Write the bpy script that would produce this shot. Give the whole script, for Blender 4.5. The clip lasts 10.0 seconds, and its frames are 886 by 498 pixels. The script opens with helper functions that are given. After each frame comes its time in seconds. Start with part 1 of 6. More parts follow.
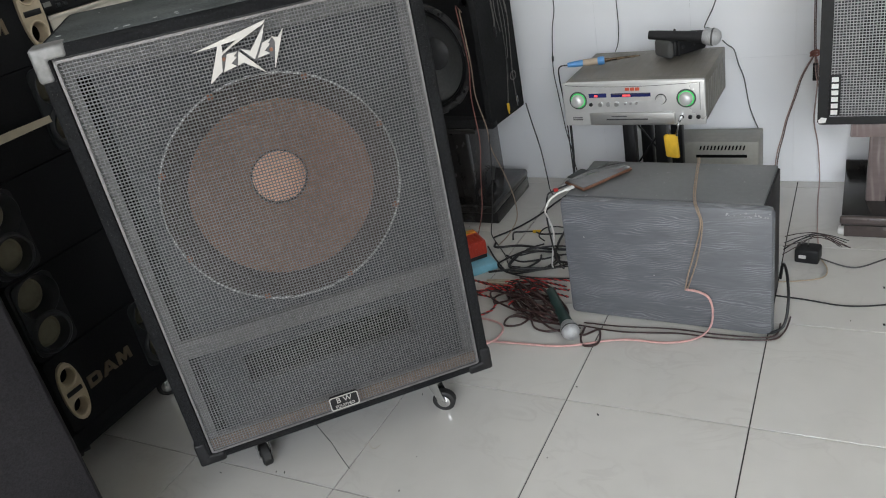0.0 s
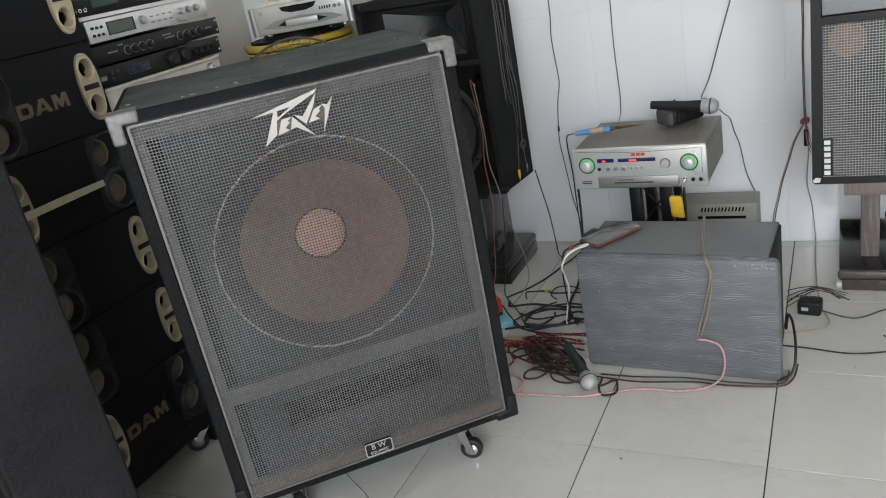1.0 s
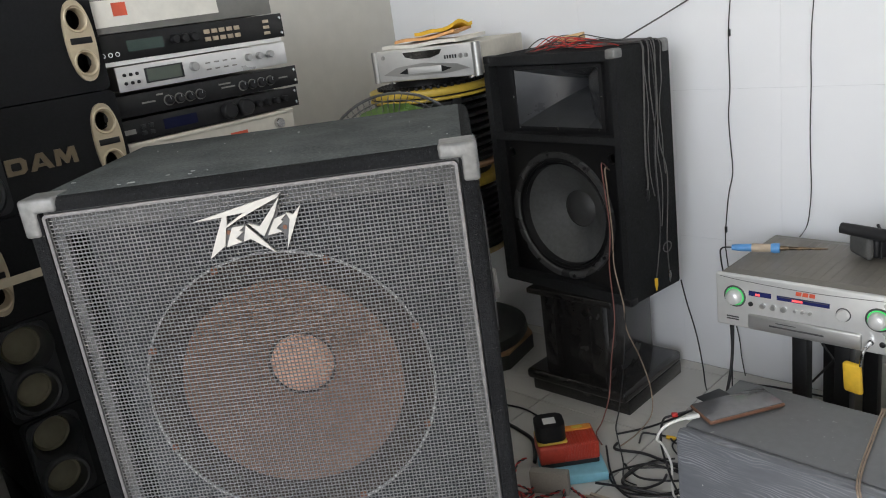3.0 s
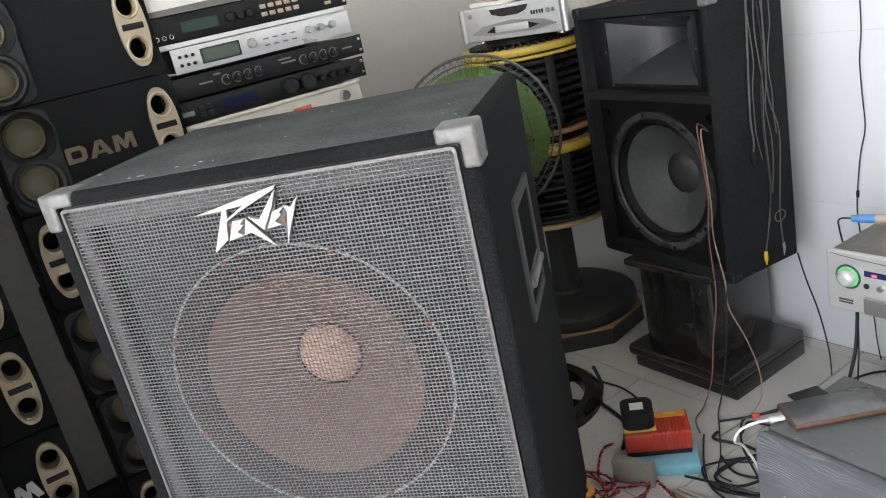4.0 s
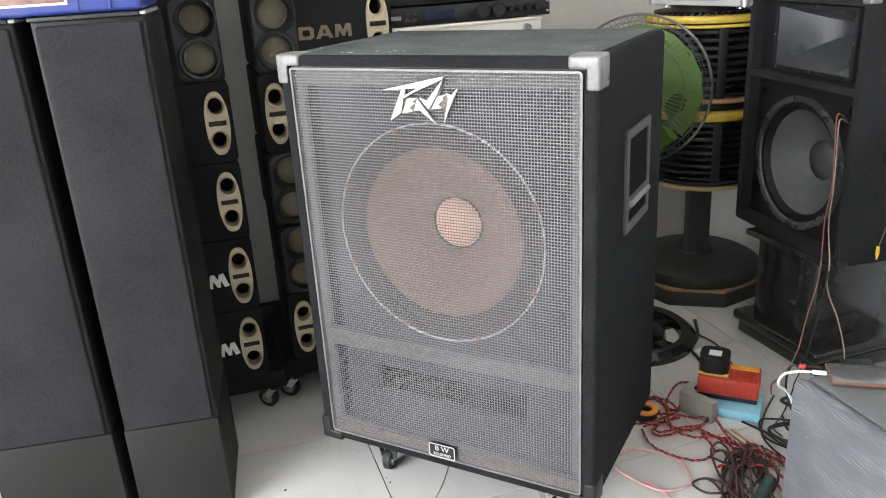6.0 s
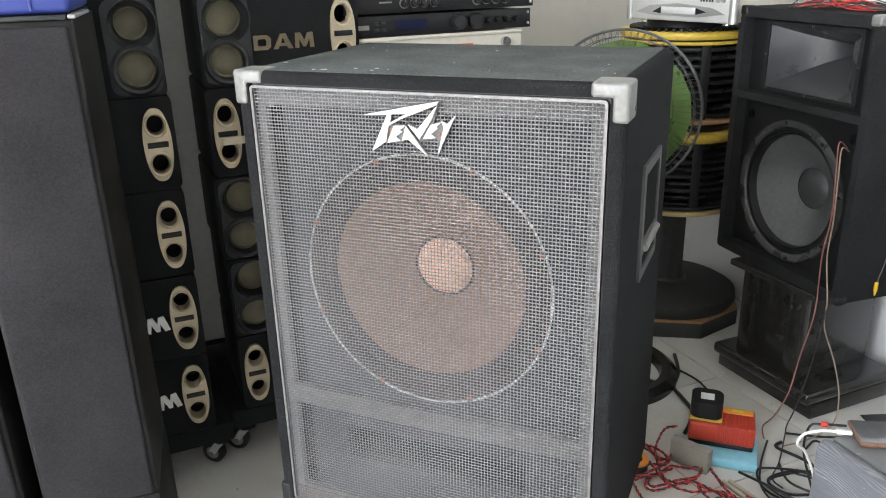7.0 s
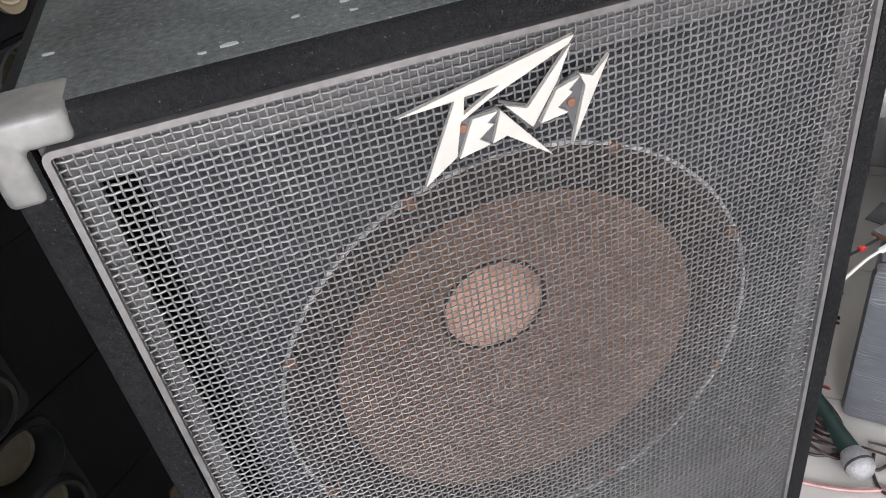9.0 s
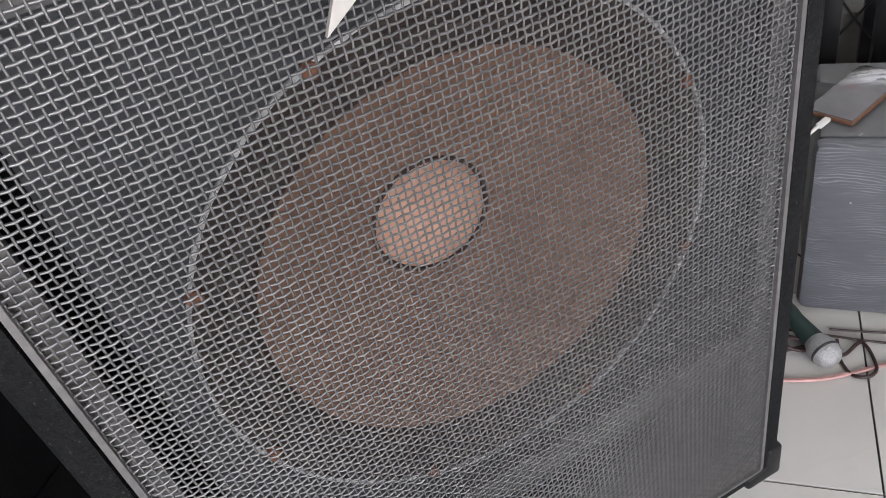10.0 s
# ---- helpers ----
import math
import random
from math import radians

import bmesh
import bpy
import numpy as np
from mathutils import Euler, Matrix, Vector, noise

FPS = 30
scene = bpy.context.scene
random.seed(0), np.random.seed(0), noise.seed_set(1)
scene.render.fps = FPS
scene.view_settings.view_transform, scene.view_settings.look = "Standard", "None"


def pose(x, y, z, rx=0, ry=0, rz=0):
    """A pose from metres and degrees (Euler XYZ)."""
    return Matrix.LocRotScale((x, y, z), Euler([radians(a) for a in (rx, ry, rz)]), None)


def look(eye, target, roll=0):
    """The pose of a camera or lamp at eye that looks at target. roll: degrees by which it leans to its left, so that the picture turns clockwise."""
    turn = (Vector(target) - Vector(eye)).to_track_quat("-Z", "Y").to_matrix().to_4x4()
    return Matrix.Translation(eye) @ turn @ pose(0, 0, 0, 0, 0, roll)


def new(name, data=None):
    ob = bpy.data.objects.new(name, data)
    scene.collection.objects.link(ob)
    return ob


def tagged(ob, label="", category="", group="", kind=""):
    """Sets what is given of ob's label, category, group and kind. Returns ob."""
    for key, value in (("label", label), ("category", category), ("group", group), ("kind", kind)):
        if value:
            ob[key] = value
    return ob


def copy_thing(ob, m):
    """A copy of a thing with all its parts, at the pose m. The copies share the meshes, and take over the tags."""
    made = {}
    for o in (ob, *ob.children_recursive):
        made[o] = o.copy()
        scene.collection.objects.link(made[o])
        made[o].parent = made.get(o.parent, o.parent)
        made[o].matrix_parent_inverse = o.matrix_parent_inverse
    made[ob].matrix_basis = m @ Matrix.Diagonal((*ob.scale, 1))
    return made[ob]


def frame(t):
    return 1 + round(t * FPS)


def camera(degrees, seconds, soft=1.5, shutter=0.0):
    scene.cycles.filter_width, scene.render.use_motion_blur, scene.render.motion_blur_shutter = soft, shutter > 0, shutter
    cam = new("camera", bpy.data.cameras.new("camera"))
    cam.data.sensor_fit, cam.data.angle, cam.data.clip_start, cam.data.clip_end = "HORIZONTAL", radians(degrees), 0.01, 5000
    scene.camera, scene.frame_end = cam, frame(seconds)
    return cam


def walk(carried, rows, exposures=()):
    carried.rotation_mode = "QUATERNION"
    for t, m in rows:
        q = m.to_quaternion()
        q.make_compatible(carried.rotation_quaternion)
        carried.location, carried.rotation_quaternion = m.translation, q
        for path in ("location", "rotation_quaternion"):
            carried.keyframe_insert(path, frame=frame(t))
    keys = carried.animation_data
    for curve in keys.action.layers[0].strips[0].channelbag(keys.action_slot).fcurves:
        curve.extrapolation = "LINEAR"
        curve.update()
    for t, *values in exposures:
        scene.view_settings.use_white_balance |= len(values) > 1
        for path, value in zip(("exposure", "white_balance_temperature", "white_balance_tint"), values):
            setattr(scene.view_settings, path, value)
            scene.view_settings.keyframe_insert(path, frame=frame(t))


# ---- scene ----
cam = camera(59.0, 10.0, soft=1.05)
PATH = [
    (0, (0.567, -1.351, 1.178), (-0.355, 0.18, 0.28), -11.5),
    (0.5, (0.572, -1.437, 1.208), (-0.323, 0.157, 0.396), -12.2),
    (1, (0.543, -1.5, 1.193), (-0.363, 0.128, 0.465), -11.3),
    (1.5, (0.528, -1.524, 1.166), (-0.397, 0.107, 0.469), -7.2),
    (2, (0.567, -1.416, 1.165), (-0.413, 0.189, 0.484), -4.8),
    (2.5, (0.59, -1.108, 1.206), (-0.547, 0.415, 0.585), -5.5),
    (2.7, (0.6, -1.002, 1.204), (-0.669, 0.427, 0.614), -7.1),
    (3.8, (0.597, -0.637, 1.179), (-0.946, 0.451, 0.518), -10.6),
    (4, (0.663, -0.62, 1.187), (-0.968, 0.345, 0.546), -12.6),
    (4.5, (0.847, -0.589, 1.211), (-0.888, 0.197, 0.601), -9.1),
    (5, (0.984, -0.635, 1.193), (-0.79, 0.024, 0.545), -6.4),
    (5.5, (1.006, -0.688, 1.176), (-0.779, -0.112, 0.479), -4.1),
    (5.7, (1.006, -0.696, 1.172), (-0.782, -0.137, 0.472), -3.5),
    (6.8, (0.874, -0.712, 1.186), (-0.917, -0.148, 0.496), -3.6),
    (7, (0.754, -0.723, 1.179), (-0.973, 0.003, 0.481), -1.6),
    (7.5, (0.534, -0.828, 1.223), (-1.033, 0.107, 0.404), -5.1),
    (8, (0.297, -0.846, 1.233), (-1.209, 0.112, 0.331), -13.5),
    (8.5, (0.023, -0.783, 1.213), (-1.346, 0.267, 0.201), -15.2),
    (9, (-0.177, -0.748, 1.185), (-1.035, 0.617, 0.002), -10.1),
    (9.5, (-0.223, -0.698, 1.162), (-0.923, 0.698, -0.086), -14.0),
    (10, (-0.22, -0.717, 1.062), (-0.897, 0.694, -0.182), -14.7),
]
walk(cam, [(t, look(eye, target, roll)) for t, eye, target, roll in PATH],
     exposures=[(0.0, 1.62, 6500, 11), (2.5, 1.60, 6550, 12), (4.0, 2.30, 6500, 13), (4.5, 2.46, 6500, 13), (5.5, 2.89, 6500, 13), (7.0, 2.81, 6500, 11), (7.5, 2.36, 6500, 13), (8.0, 2.61, 6500, 14), (8.5, 2.62, 6550, 16), (9.0, 2.24, 6550, 17), (9.5, 2.04, 6550, 18), (10.0, 1.90, 6550, 18)])

# ---- daylight from the open shop front ----
world = bpy.data.worlds.new("sky")
scene.world = world
world.use_nodes = True
wn = world.node_tree
sky = wn.nodes.new("ShaderNodeTexSky")
sky.sky_type = "NISHITA"
sky.sun_disc = False
sky.sun_elevation = radians(45)
sky.sun_rotation = radians(175)
wn.links.new(sky.outputs["Color"], wn.nodes["Background"].inputs["Color"])
wn.nodes["Background"].inputs["Strength"].default_value = 0.08

sun = new("sun", bpy.data.lights.new("sun", "SUN"))
sun.data.energy, sun.data.angle, sun.data.color = 5.0, radians(0.5), (1.0, 0.95, 0.88)
sun.matrix_world = look((0.4, -6.0, 6.0), (0.85, -1.04, 1.04))

door_light = new("door_light", bpy.data.lights.new("door_light", "AREA"))
door_light.data.shape, door_light.data.size, door_light.data.size_y = "RECTANGLE", 2.9, 1.7
door_light.data.energy, door_light.data.color = 47, (0.93, 0.97, 1.0)
door_light.matrix_world = look((1.60, -4.42, 2.12), (0.4, 0.4, 0.8))


# ---- materials ----
def mat(name, col, rough=0.5, metal=0.0, var=0.12, big=4.0, fine=60.0, bump=0.0, bscale=150.0, coat=0.0, sheen=0.0,
        stretch=(1, 1, 1), piece=0.0, spots=0.0, spot_col=(0.6, 0.6, 0.58), trans=0.0, emit=0.0, spec=0.5, haze=0.09):
    m = bpy.data.materials.new(name)
    m.use_nodes = True
    n, l = m.node_tree.nodes, m.node_tree.links
    b = n["Principled BSDF"]
    tc = n.new("ShaderNodeTexCoord")
    info = n.new("ShaderNodeObjectInfo")
    shift = n.new("ShaderNodeVectorMath")
    shift.operation = "MULTIPLY_ADD"
    shift.inputs[1].default_value = stretch
    l.new(tc.outputs["Object"], shift.inputs[0])
    far = n.new("ShaderNodeMath")
    far.operation = "MULTIPLY"
    far.inputs[1].default_value = 17.0
    l.new(info.outputs["Random"], far.inputs[0])
    l.new(far.outputs[0], shift.inputs[2])
    na, nb = n.new("ShaderNodeTexNoise"), n.new("ShaderNodeTexNoise")
    na.inputs["Scale"].default_value, nb.inputs["Scale"].default_value = big, fine
    na.inputs["Detail"].default_value, nb.inputs["Detail"].default_value = 5.0, 3.0
    for t in (na, nb):
        l.new(shift.outputs[0], t.inputs["Vector"])
    mix = n.new("ShaderNodeMath")
    mix.operation = "ADD"
    l.new(na.outputs["Fac"], mix.inputs[0])
    l.new(nb.outputs["Fac"], mix.inputs[1])
    rng = n.new("ShaderNodeMapRange")
    rng.inputs["From Min"].default_value, rng.inputs["From Max"].default_value = 0.65, 1.35
    rng.inputs["To Min"].default_value, rng.inputs["To Max"].default_value = 1 - var, 1 + var
    l.new(mix.outputs[0], rng.inputs["Value"])
    value = rng.outputs[0]
    if piece:
        pr = n.new("ShaderNodeMapRange")
        pr.inputs["To Min"].default_value, pr.inputs["To Max"].default_value = 1 - piece, 1 + piece
        l.new(info.outputs["Random"], pr.inputs["Value"])
        mul = n.new("ShaderNodeMath")
        mul.operation = "MULTIPLY"
        l.new(value, mul.inputs[0])
        l.new(pr.outputs[0], mul.inputs[1])
        value = mul.outputs[0]
    sc = n.new("ShaderNodeVectorMath")
    sc.operation = "SCALE"
    sc.inputs[0].default_value = col
    l.new(value, sc.inputs["Scale"])
    out = sc.outputs[0]
    if spots:
        ns = n.new("ShaderNodeTexNoise")
        ns.inputs["Scale"].default_value, ns.inputs["Detail"].default_value = fine * 1.7, 2.0
        l.new(shift.outputs[0], ns.inputs["Vector"])
        sr = n.new("ShaderNodeMapRange")
        sr.inputs["From Min"].default_value, sr.inputs["From Max"].default_value = 0.70 - 0.1 * spots, 0.80 - 0.1 * spots
        l.new(ns.outputs["Fac"], sr.inputs["Value"])
        mx = n.new("ShaderNodeMix")
        mx.data_type = "RGBA"
        l.new(sr.outputs[0], mx.inputs["Factor"])
        l.new(out, mx.inputs["A"])
        mx.inputs["B"].default_value = (*spot_col, 1)
        out = mx.outputs["Result"]
    l.new(out, b.inputs["Base Color"])
    rr = n.new("ShaderNodeMapRange")
    rr.inputs["From Min"].default_value, rr.inputs["From Max"].default_value = 0.3, 0.7
    rr.inputs["To Min"].default_value, rr.inputs["To Max"].default_value = max(rough - 0.8 * haze, 0.03), min(rough + haze, 1)
    l.new(na.outputs["Fac"], rr.inputs["Value"])
    l.new(rr.outputs[0], b.inputs["Roughness"])
    b.inputs["Metallic"].default_value = metal
    b.inputs["Specular IOR Level"].default_value = spec
    b.inputs["Coat Weight"].default_value = coat
    b.inputs["Sheen Weight"].default_value = sheen
    b.inputs["Transmission Weight"].default_value = trans
    if emit:
        b.inputs["Emission Color"].default_value = (*col, 1)
        b.inputs["Emission Strength"].default_value = emit
    if bump:
        nz = n.new("ShaderNodeTexNoise")
        nz.inputs["Scale"].default_value, nz.inputs["Detail"].default_value = bscale, 4.0
        l.new(shift.outputs[0], nz.inputs["Vector"])
        bp = n.new("ShaderNodeBump")
        bp.inputs["Strength"].default_value, bp.inputs["Distance"].default_value = bump, 0.002
        l.new(nz.outputs["Fac"], bp.inputs["Height"])
        l.new(bp.outputs["Normal"], b.inputs["Normal"])
    return m


def wood_vinyl(name, dark, light, rough, axes=(0.3, 1.0, 1.0), scale=34.0, way="Z"):
    """Printed grain: thin pale wavering lines on a dark ground, patchy along their length."""
    m = mat(name, dark, rough, var=0.14, big=5, fine=60, bump=0.2, bscale=90, stretch=(0.4, 2, 2))
    n, l = m.node_tree.nodes, m.node_tree.links
    b = n["Principled BSDF"]
    base = b.inputs["Base Color"].links[0].from_socket
    tc = n.new("ShaderNodeTexCoord")
    mp = n.new("ShaderNodeVectorMath")
    mp.operation = "MULTIPLY"
    mp.inputs[1].default_value = axes
    l.new(tc.outputs["Object"], mp.inputs[0])
    wave = n.new("ShaderNodeTexWave")
    wave.wave_type, wave.bands_direction = "BANDS", way
    wave.inputs["Scale"].default_value, wave.inputs["Distortion"].default_value = scale, 24.0
    wave.inputs["Detail"].default_value, wave.inputs["Detail Scale"].default_value = 3.0, 0.36
    l.new(mp.outputs[0], wave.inputs["Vector"])
    thin = n.new("ShaderNodeMapRange")
    thin.inputs["From Min"].default_value, thin.inputs["From Max"].default_value = 0.50, 1.0
    l.new(wave.outputs["Fac"], thin.inputs["Value"])
    patch = n.new("ShaderNodeTexNoise")
    patch.inputs["Scale"].default_value, patch.inputs["Detail"].default_value = 30.0, 4.0
    l.new(mp.outputs[0], patch.inputs["Vector"])
    pr = n.new("ShaderNodeMapRange")
    pr.inputs["From Min"].default_value, pr.inputs["From Max"].default_value = 0.42, 0.66
    l.new(patch.outputs["Fac"], pr.inputs["Value"])
    mul = n.new("ShaderNodeMath")
    mul.operation = "MULTIPLY"
    l.new(thin.outputs[0], mul.inputs[0])
    l.new(pr.outputs[0], mul.inputs[1])
    mx = n.new("ShaderNodeMix")
    mx.data_type = "RGBA"
    l.new(mul.outputs[0], mx.inputs["Factor"])
    l.new(base, mx.inputs["A"])
    mx.inputs["B"].default_value = (*light, 1)
    l.new(mx.outputs["Result"], b.inputs["Base Color"])
    return m


def veined_glaze(name, col, vein, rough):
    """Pale glazed tile with faint winding veins."""
    m = mat(name, col, rough, var=0.035, big=3.0, fine=14, piece=0.03)
    n, l = m.node_tree.nodes, m.node_tree.links
    b = n["Principled BSDF"]
    base = b.inputs["Base Color"].links[0].from_socket
    tc, info = n.new("ShaderNodeTexCoord"), n.new("ShaderNodeObjectInfo")
    far = n.new("ShaderNodeVectorMath")
    far.operation = "MULTIPLY_ADD"
    far.inputs[1].default_value = (1, 1.6, 1)
    far.inputs[2].default_value = (0, 0, 0)
    l.new(tc.outputs["Object"], far.inputs[0])
    away = n.new("ShaderNodeMath")
    away.operation = "MULTIPLY"
    away.inputs[1].default_value = 31.0
    l.new(info.outputs["Random"], away.inputs[0])
    l.new(away.outputs[0], far.inputs[2])
    nz = n.new("ShaderNodeTexNoise")
    nz.inputs["Scale"].default_value, nz.inputs["Detail"].default_value, nz.inputs["Distortion"].default_value = 7.0, 6.0, 1.4
    l.new(far.outputs[0], nz.inputs["Vector"])
    off = n.new("ShaderNodeMath")
    off.operation = "SUBTRACT"
    off.inputs[1].default_value = 0.5
    l.new(nz.outputs["Fac"], off.inputs[0])
    ab = n.new("ShaderNodeMath")
    ab.operation = "ABSOLUTE"
    l.new(off.outputs[0], ab.inputs[0])
    line = n.new("ShaderNodeMapRange")
    line.inputs["From Min"].default_value, line.inputs["From Max"].default_value = 0.0, 0.05
    line.inputs["To Min"].default_value, line.inputs["To Max"].default_value = 0.16, 0.0
    l.new(ab.outputs[0], line.inputs["Value"])
    mask = n.new("ShaderNodeTexNoise")
    mask.inputs["Scale"].default_value = 4.0
    l.new(far.outputs[0], mask.inputs["Vector"])
    mr = n.new("ShaderNodeMapRange")
    mr.inputs["From Min"].default_value, mr.inputs["From Max"].default_value = 0.46, 0.62
    l.new(mask.outputs["Fac"], mr.inputs["Value"])
    mul = n.new("ShaderNodeMath")
    mul.operation = "MULTIPLY"
    l.new(line.outputs[0], mul.inputs[0])
    l.new(mr.outputs[0], mul.inputs[1])
    mx = n.new("ShaderNodeMix")
    mx.data_type = "RGBA"
    l.new(mul.outputs[0], mx.inputs["Factor"])
    l.new(base, mx.inputs["A"])
    mx.inputs["B"].default_value = (*vein, 1)
    l.new(mx.outputs["Result"], b.inputs["Base Color"])
    return m


TILE = veined_glaze("floor_tile_glaze", (0.595, 0.585, 0.555), (0.36, 0.33, 0.315), 0.12)
GROUT = mat("floor_grout", (0.035, 0.034, 0.031), 0.9, var=0.25)
WALLTILE = mat("wall_tile_glaze", (0.85, 0.865, 0.89), 0.035, var=0.01, big=1.5, fine=9, piece=0.003, coat=1.0, haze=0.01)
WALLGROUT = mat("wall_grout", (0.86, 0.86, 0.85), 0.8, var=0.1)
PAINT = mat("wall_paint", (0.62, 0.60, 0.545), 0.5, var=0.05, big=1.3, fine=20, bump=0.08, bscale=40)
# walls and ceiling out of view: greys chosen to limit bounced light
WHITEWALL = mat("unseen_wall_grey", (0.50, 0.50, 0.49), 0.4, var=0.04, big=1.3, fine=20)
CEIL = mat("ceiling_paint", (0.55, 0.55, 0.53), 0.8, var=0.04)
CONCRETE = mat("outside_concrete", (0.34, 0.33, 0.31), 0.9, var=0.15, big=0.8, fine=12)
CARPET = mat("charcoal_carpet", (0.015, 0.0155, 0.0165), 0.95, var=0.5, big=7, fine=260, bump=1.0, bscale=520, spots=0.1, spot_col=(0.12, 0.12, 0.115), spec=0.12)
# paler than the side carpet to carry overhead light; specks are lint
CARPETTOP = mat("top_lit_linty_carpet", (0.080, 0.089, 0.089), 0.95, var=0.5, big=11, fine=170, bump=1.0, bscale=420, spots=0.2, spot_col=(0.26, 0.27, 0.26), spec=0.2)
BATTEN = mat("dusty_batten", (0.15, 0.147, 0.145), 0.85, var=0.25)
LOWBATTEN = mat("bare_wood_batten", (0.17, 0.12, 0.085), 0.8, var=0.4, big=9, fine=70, stretch=(0.4, 2, 2))
TANWIRE = mat("tan_wire", (0.30, 0.225, 0.165), 0.5, var=0.2, big=30)
RIMTAN = mat("tan_rim_paint", (0.46, 0.34, 0.16), 0.45, var=0.15, big=6)
PORTGREY = mat("worn_chip_grey", (0.34, 0.34, 0.34), 0.6, var=0.4, fine=300)
GUARDWIRE = mat("dull_guard_wire", (0.15, 0.15, 0.15), 0.35, metal=0.7, var=0.1)
# grey of the wall in shade between the stacks
BOARDGREY = mat("shaded_wall_grey", (0.48, 0.48, 0.455), 0.6, var=0.1)
CARPET2 = mat("black_carpet", (0.0195, 0.020, 0.0208), 0.95, var=0.4, big=6, fine=220, bump=0.8, bscale=480, spots=0.03, spot_col=(0.1, 0.1, 0.1), spec=0.1)
MESHWIRE = mat("grey_grille_wire", (0.205, 0.206, 0.208), 0.36, metal=0.5, var=0.3, big=5, fine=90)
GRILLERIM = mat("worn_steel_rim", (0.165, 0.16, 0.16), 0.42, metal=0.3, var=0.25, big=9, fine=120)
TRIM = mat("grille_trim", (0.075, 0.074, 0.076), 0.45, metal=0.3, var=0.15)
BAFFLE = mat("dusty_black_baffle", (0.055, 0.057, 0.063), 0.75, var=0.35, big=3, fine=80, spots=0.1, spot_col=(0.22, 0.22, 0.22), spec=0.25)
# near black for the shade inside slots and hollows; also a black label strip
BLACKHOLE = mat("hollow_shade_and_label_black", (0.006, 0.006, 0.0065), 0.9, var=0.2, spec=0.1)
CONE = mat("brown_paper_cone", (0.235, 0.137, 0.097), 0.85, var=0.12, big=6, fine=90, bump=0.2, bscale=120)
DOME = mat("tan_dust_cap", (0.68, 0.41, 0.295), 0.8, var=0.10, big=10, fine=80)
SURROUND = mat("brown_black_surround", (0.055, 0.042, 0.037), 0.8, var=0.25, big=5, fine=80)
GASKET = mat("worn_pale_gasket", (0.40, 0.40, 0.40), 0.8, var=0.7, big=14, fine=120)
CAPMETAL = mat("dull_aluminium_corner", (0.195, 0.195, 0.19), 0.48, metal=0.35, var=0.3, big=14, fine=90)
CHROME = mat("chrome", (0.62, 0.62, 0.62), 0.18, metal=1.0, var=0.08)
SILVER = mat("brushed_silver", (0.46, 0.46, 0.45), 0.32, metal=0.75, var=0.05, fine=120, stretch=(0.1, 1, 4))
SILVERPAINT = mat("silver_plastic", (0.66, 0.66, 0.65), 0.33, metal=0.45, var=0.05)
EMBLEM = mat("polished_emblem", (0.50, 0.485, 0.455), 0.4, metal=0.15, var=0.05)
EMBLEMBACK = mat("dull_grey_backing", (0.085, 0.085, 0.088), 0.5, var=0.15)
RUST = mat("rusty_screw", (0.22, 0.10, 0.06), 0.8, var=0.3, fine=300)
RUBBER = mat("black_rubber", (0.014, 0.014, 0.014), 0.65, var=0.2)
BLACKPAINT = mat("black_enamel", (0.010, 0.010, 0.0105), 0.4, var=0.3, big=4, fine=120, spec=0.3)
BLACKGLOSS = mat("black_lacquer", (0.020, 0.0185, 0.0175), 0.2, var=0.35, big=3, fine=40, coat=0.2, spec=0.5)
BLACKPLASTIC = mat("black_plastic", (0.013, 0.013, 0.014), 0.45, var=0.2, spec=0.3)
COLUMNSIDE = mat("black_satin_side", (0.010, 0.0098, 0.0098), 0.5, var=0.3, big=3, fine=50, spec=0.3)
BACKRIM = mat("grey_woofer_rim", (0.07, 0.07, 0.072), 0.26, metal=0.3, var=0.2, big=12)
GREYVINYL = wood_vinyl("grey_woodgrain_vinyl", (0.124, 0.131, 0.144), (0.262, 0.270, 0.288), 0.45, scale=62.0)
GREYTOP = mat("grey_vinyl_top", (0.125, 0.130, 0.133), 0.42, var=0.10, big=5, fine=60, spots=0.1, spot_col=(0.25, 0.25, 0.25))
PURPLEWOOD = wood_vinyl("grey_brown_stand_wood", (0.16, 0.125, 0.12), (0.26, 0.22, 0.21), 0.4, axes=(1, 1, 0.2), scale=22.0, way="X")
LOWERPANEL = mat("dark_grey_satin_panel", (0.017, 0.0167, 0.0155), 0.5, var=0.12, big=5, fine=90, spec=0.2)
FABRIC = mat("charcoal_grille_cloth", (0.027, 0.0257, 0.028), 0.95, var=0.35, big=6, fine=300, bump=0.5, bscale=700, spec=0.05)
GOLD = mat("champagne_port_trim", (0.46, 0.385, 0.27), 0.4, metal=0.3, var=0.12)
GOLDTEXT = mat("gold_letter_paint", (0.155, 0.122, 0.078), 0.45, metal=0.3, var=0.2)
YELLOWCONE = mat("grey_yellow_cone", (0.15, 0.138, 0.095), 0.65, var=0.15, big=12, spec=0.2)
GREYFACE = mat("dark_grey_waveguide", (0.021, 0.023, 0.025), 0.45, var=0.2, big=6, spec=0.35)
BLACKCLOTH = mat("black_module_cloth", (0.0095, 0.010, 0.011), 0.85, var=0.3, fine=200, bump=0.3, bscale=500, spec=0.2)
BLUE = mat("blue_plastic_case", (0.028, 0.045, 0.21), 0.35, var=0.12)
CASEPRINT = mat("faded_brown_print", (0.17, 0.10, 0.085), 0.4, var=0.6, big=14, fine=50)
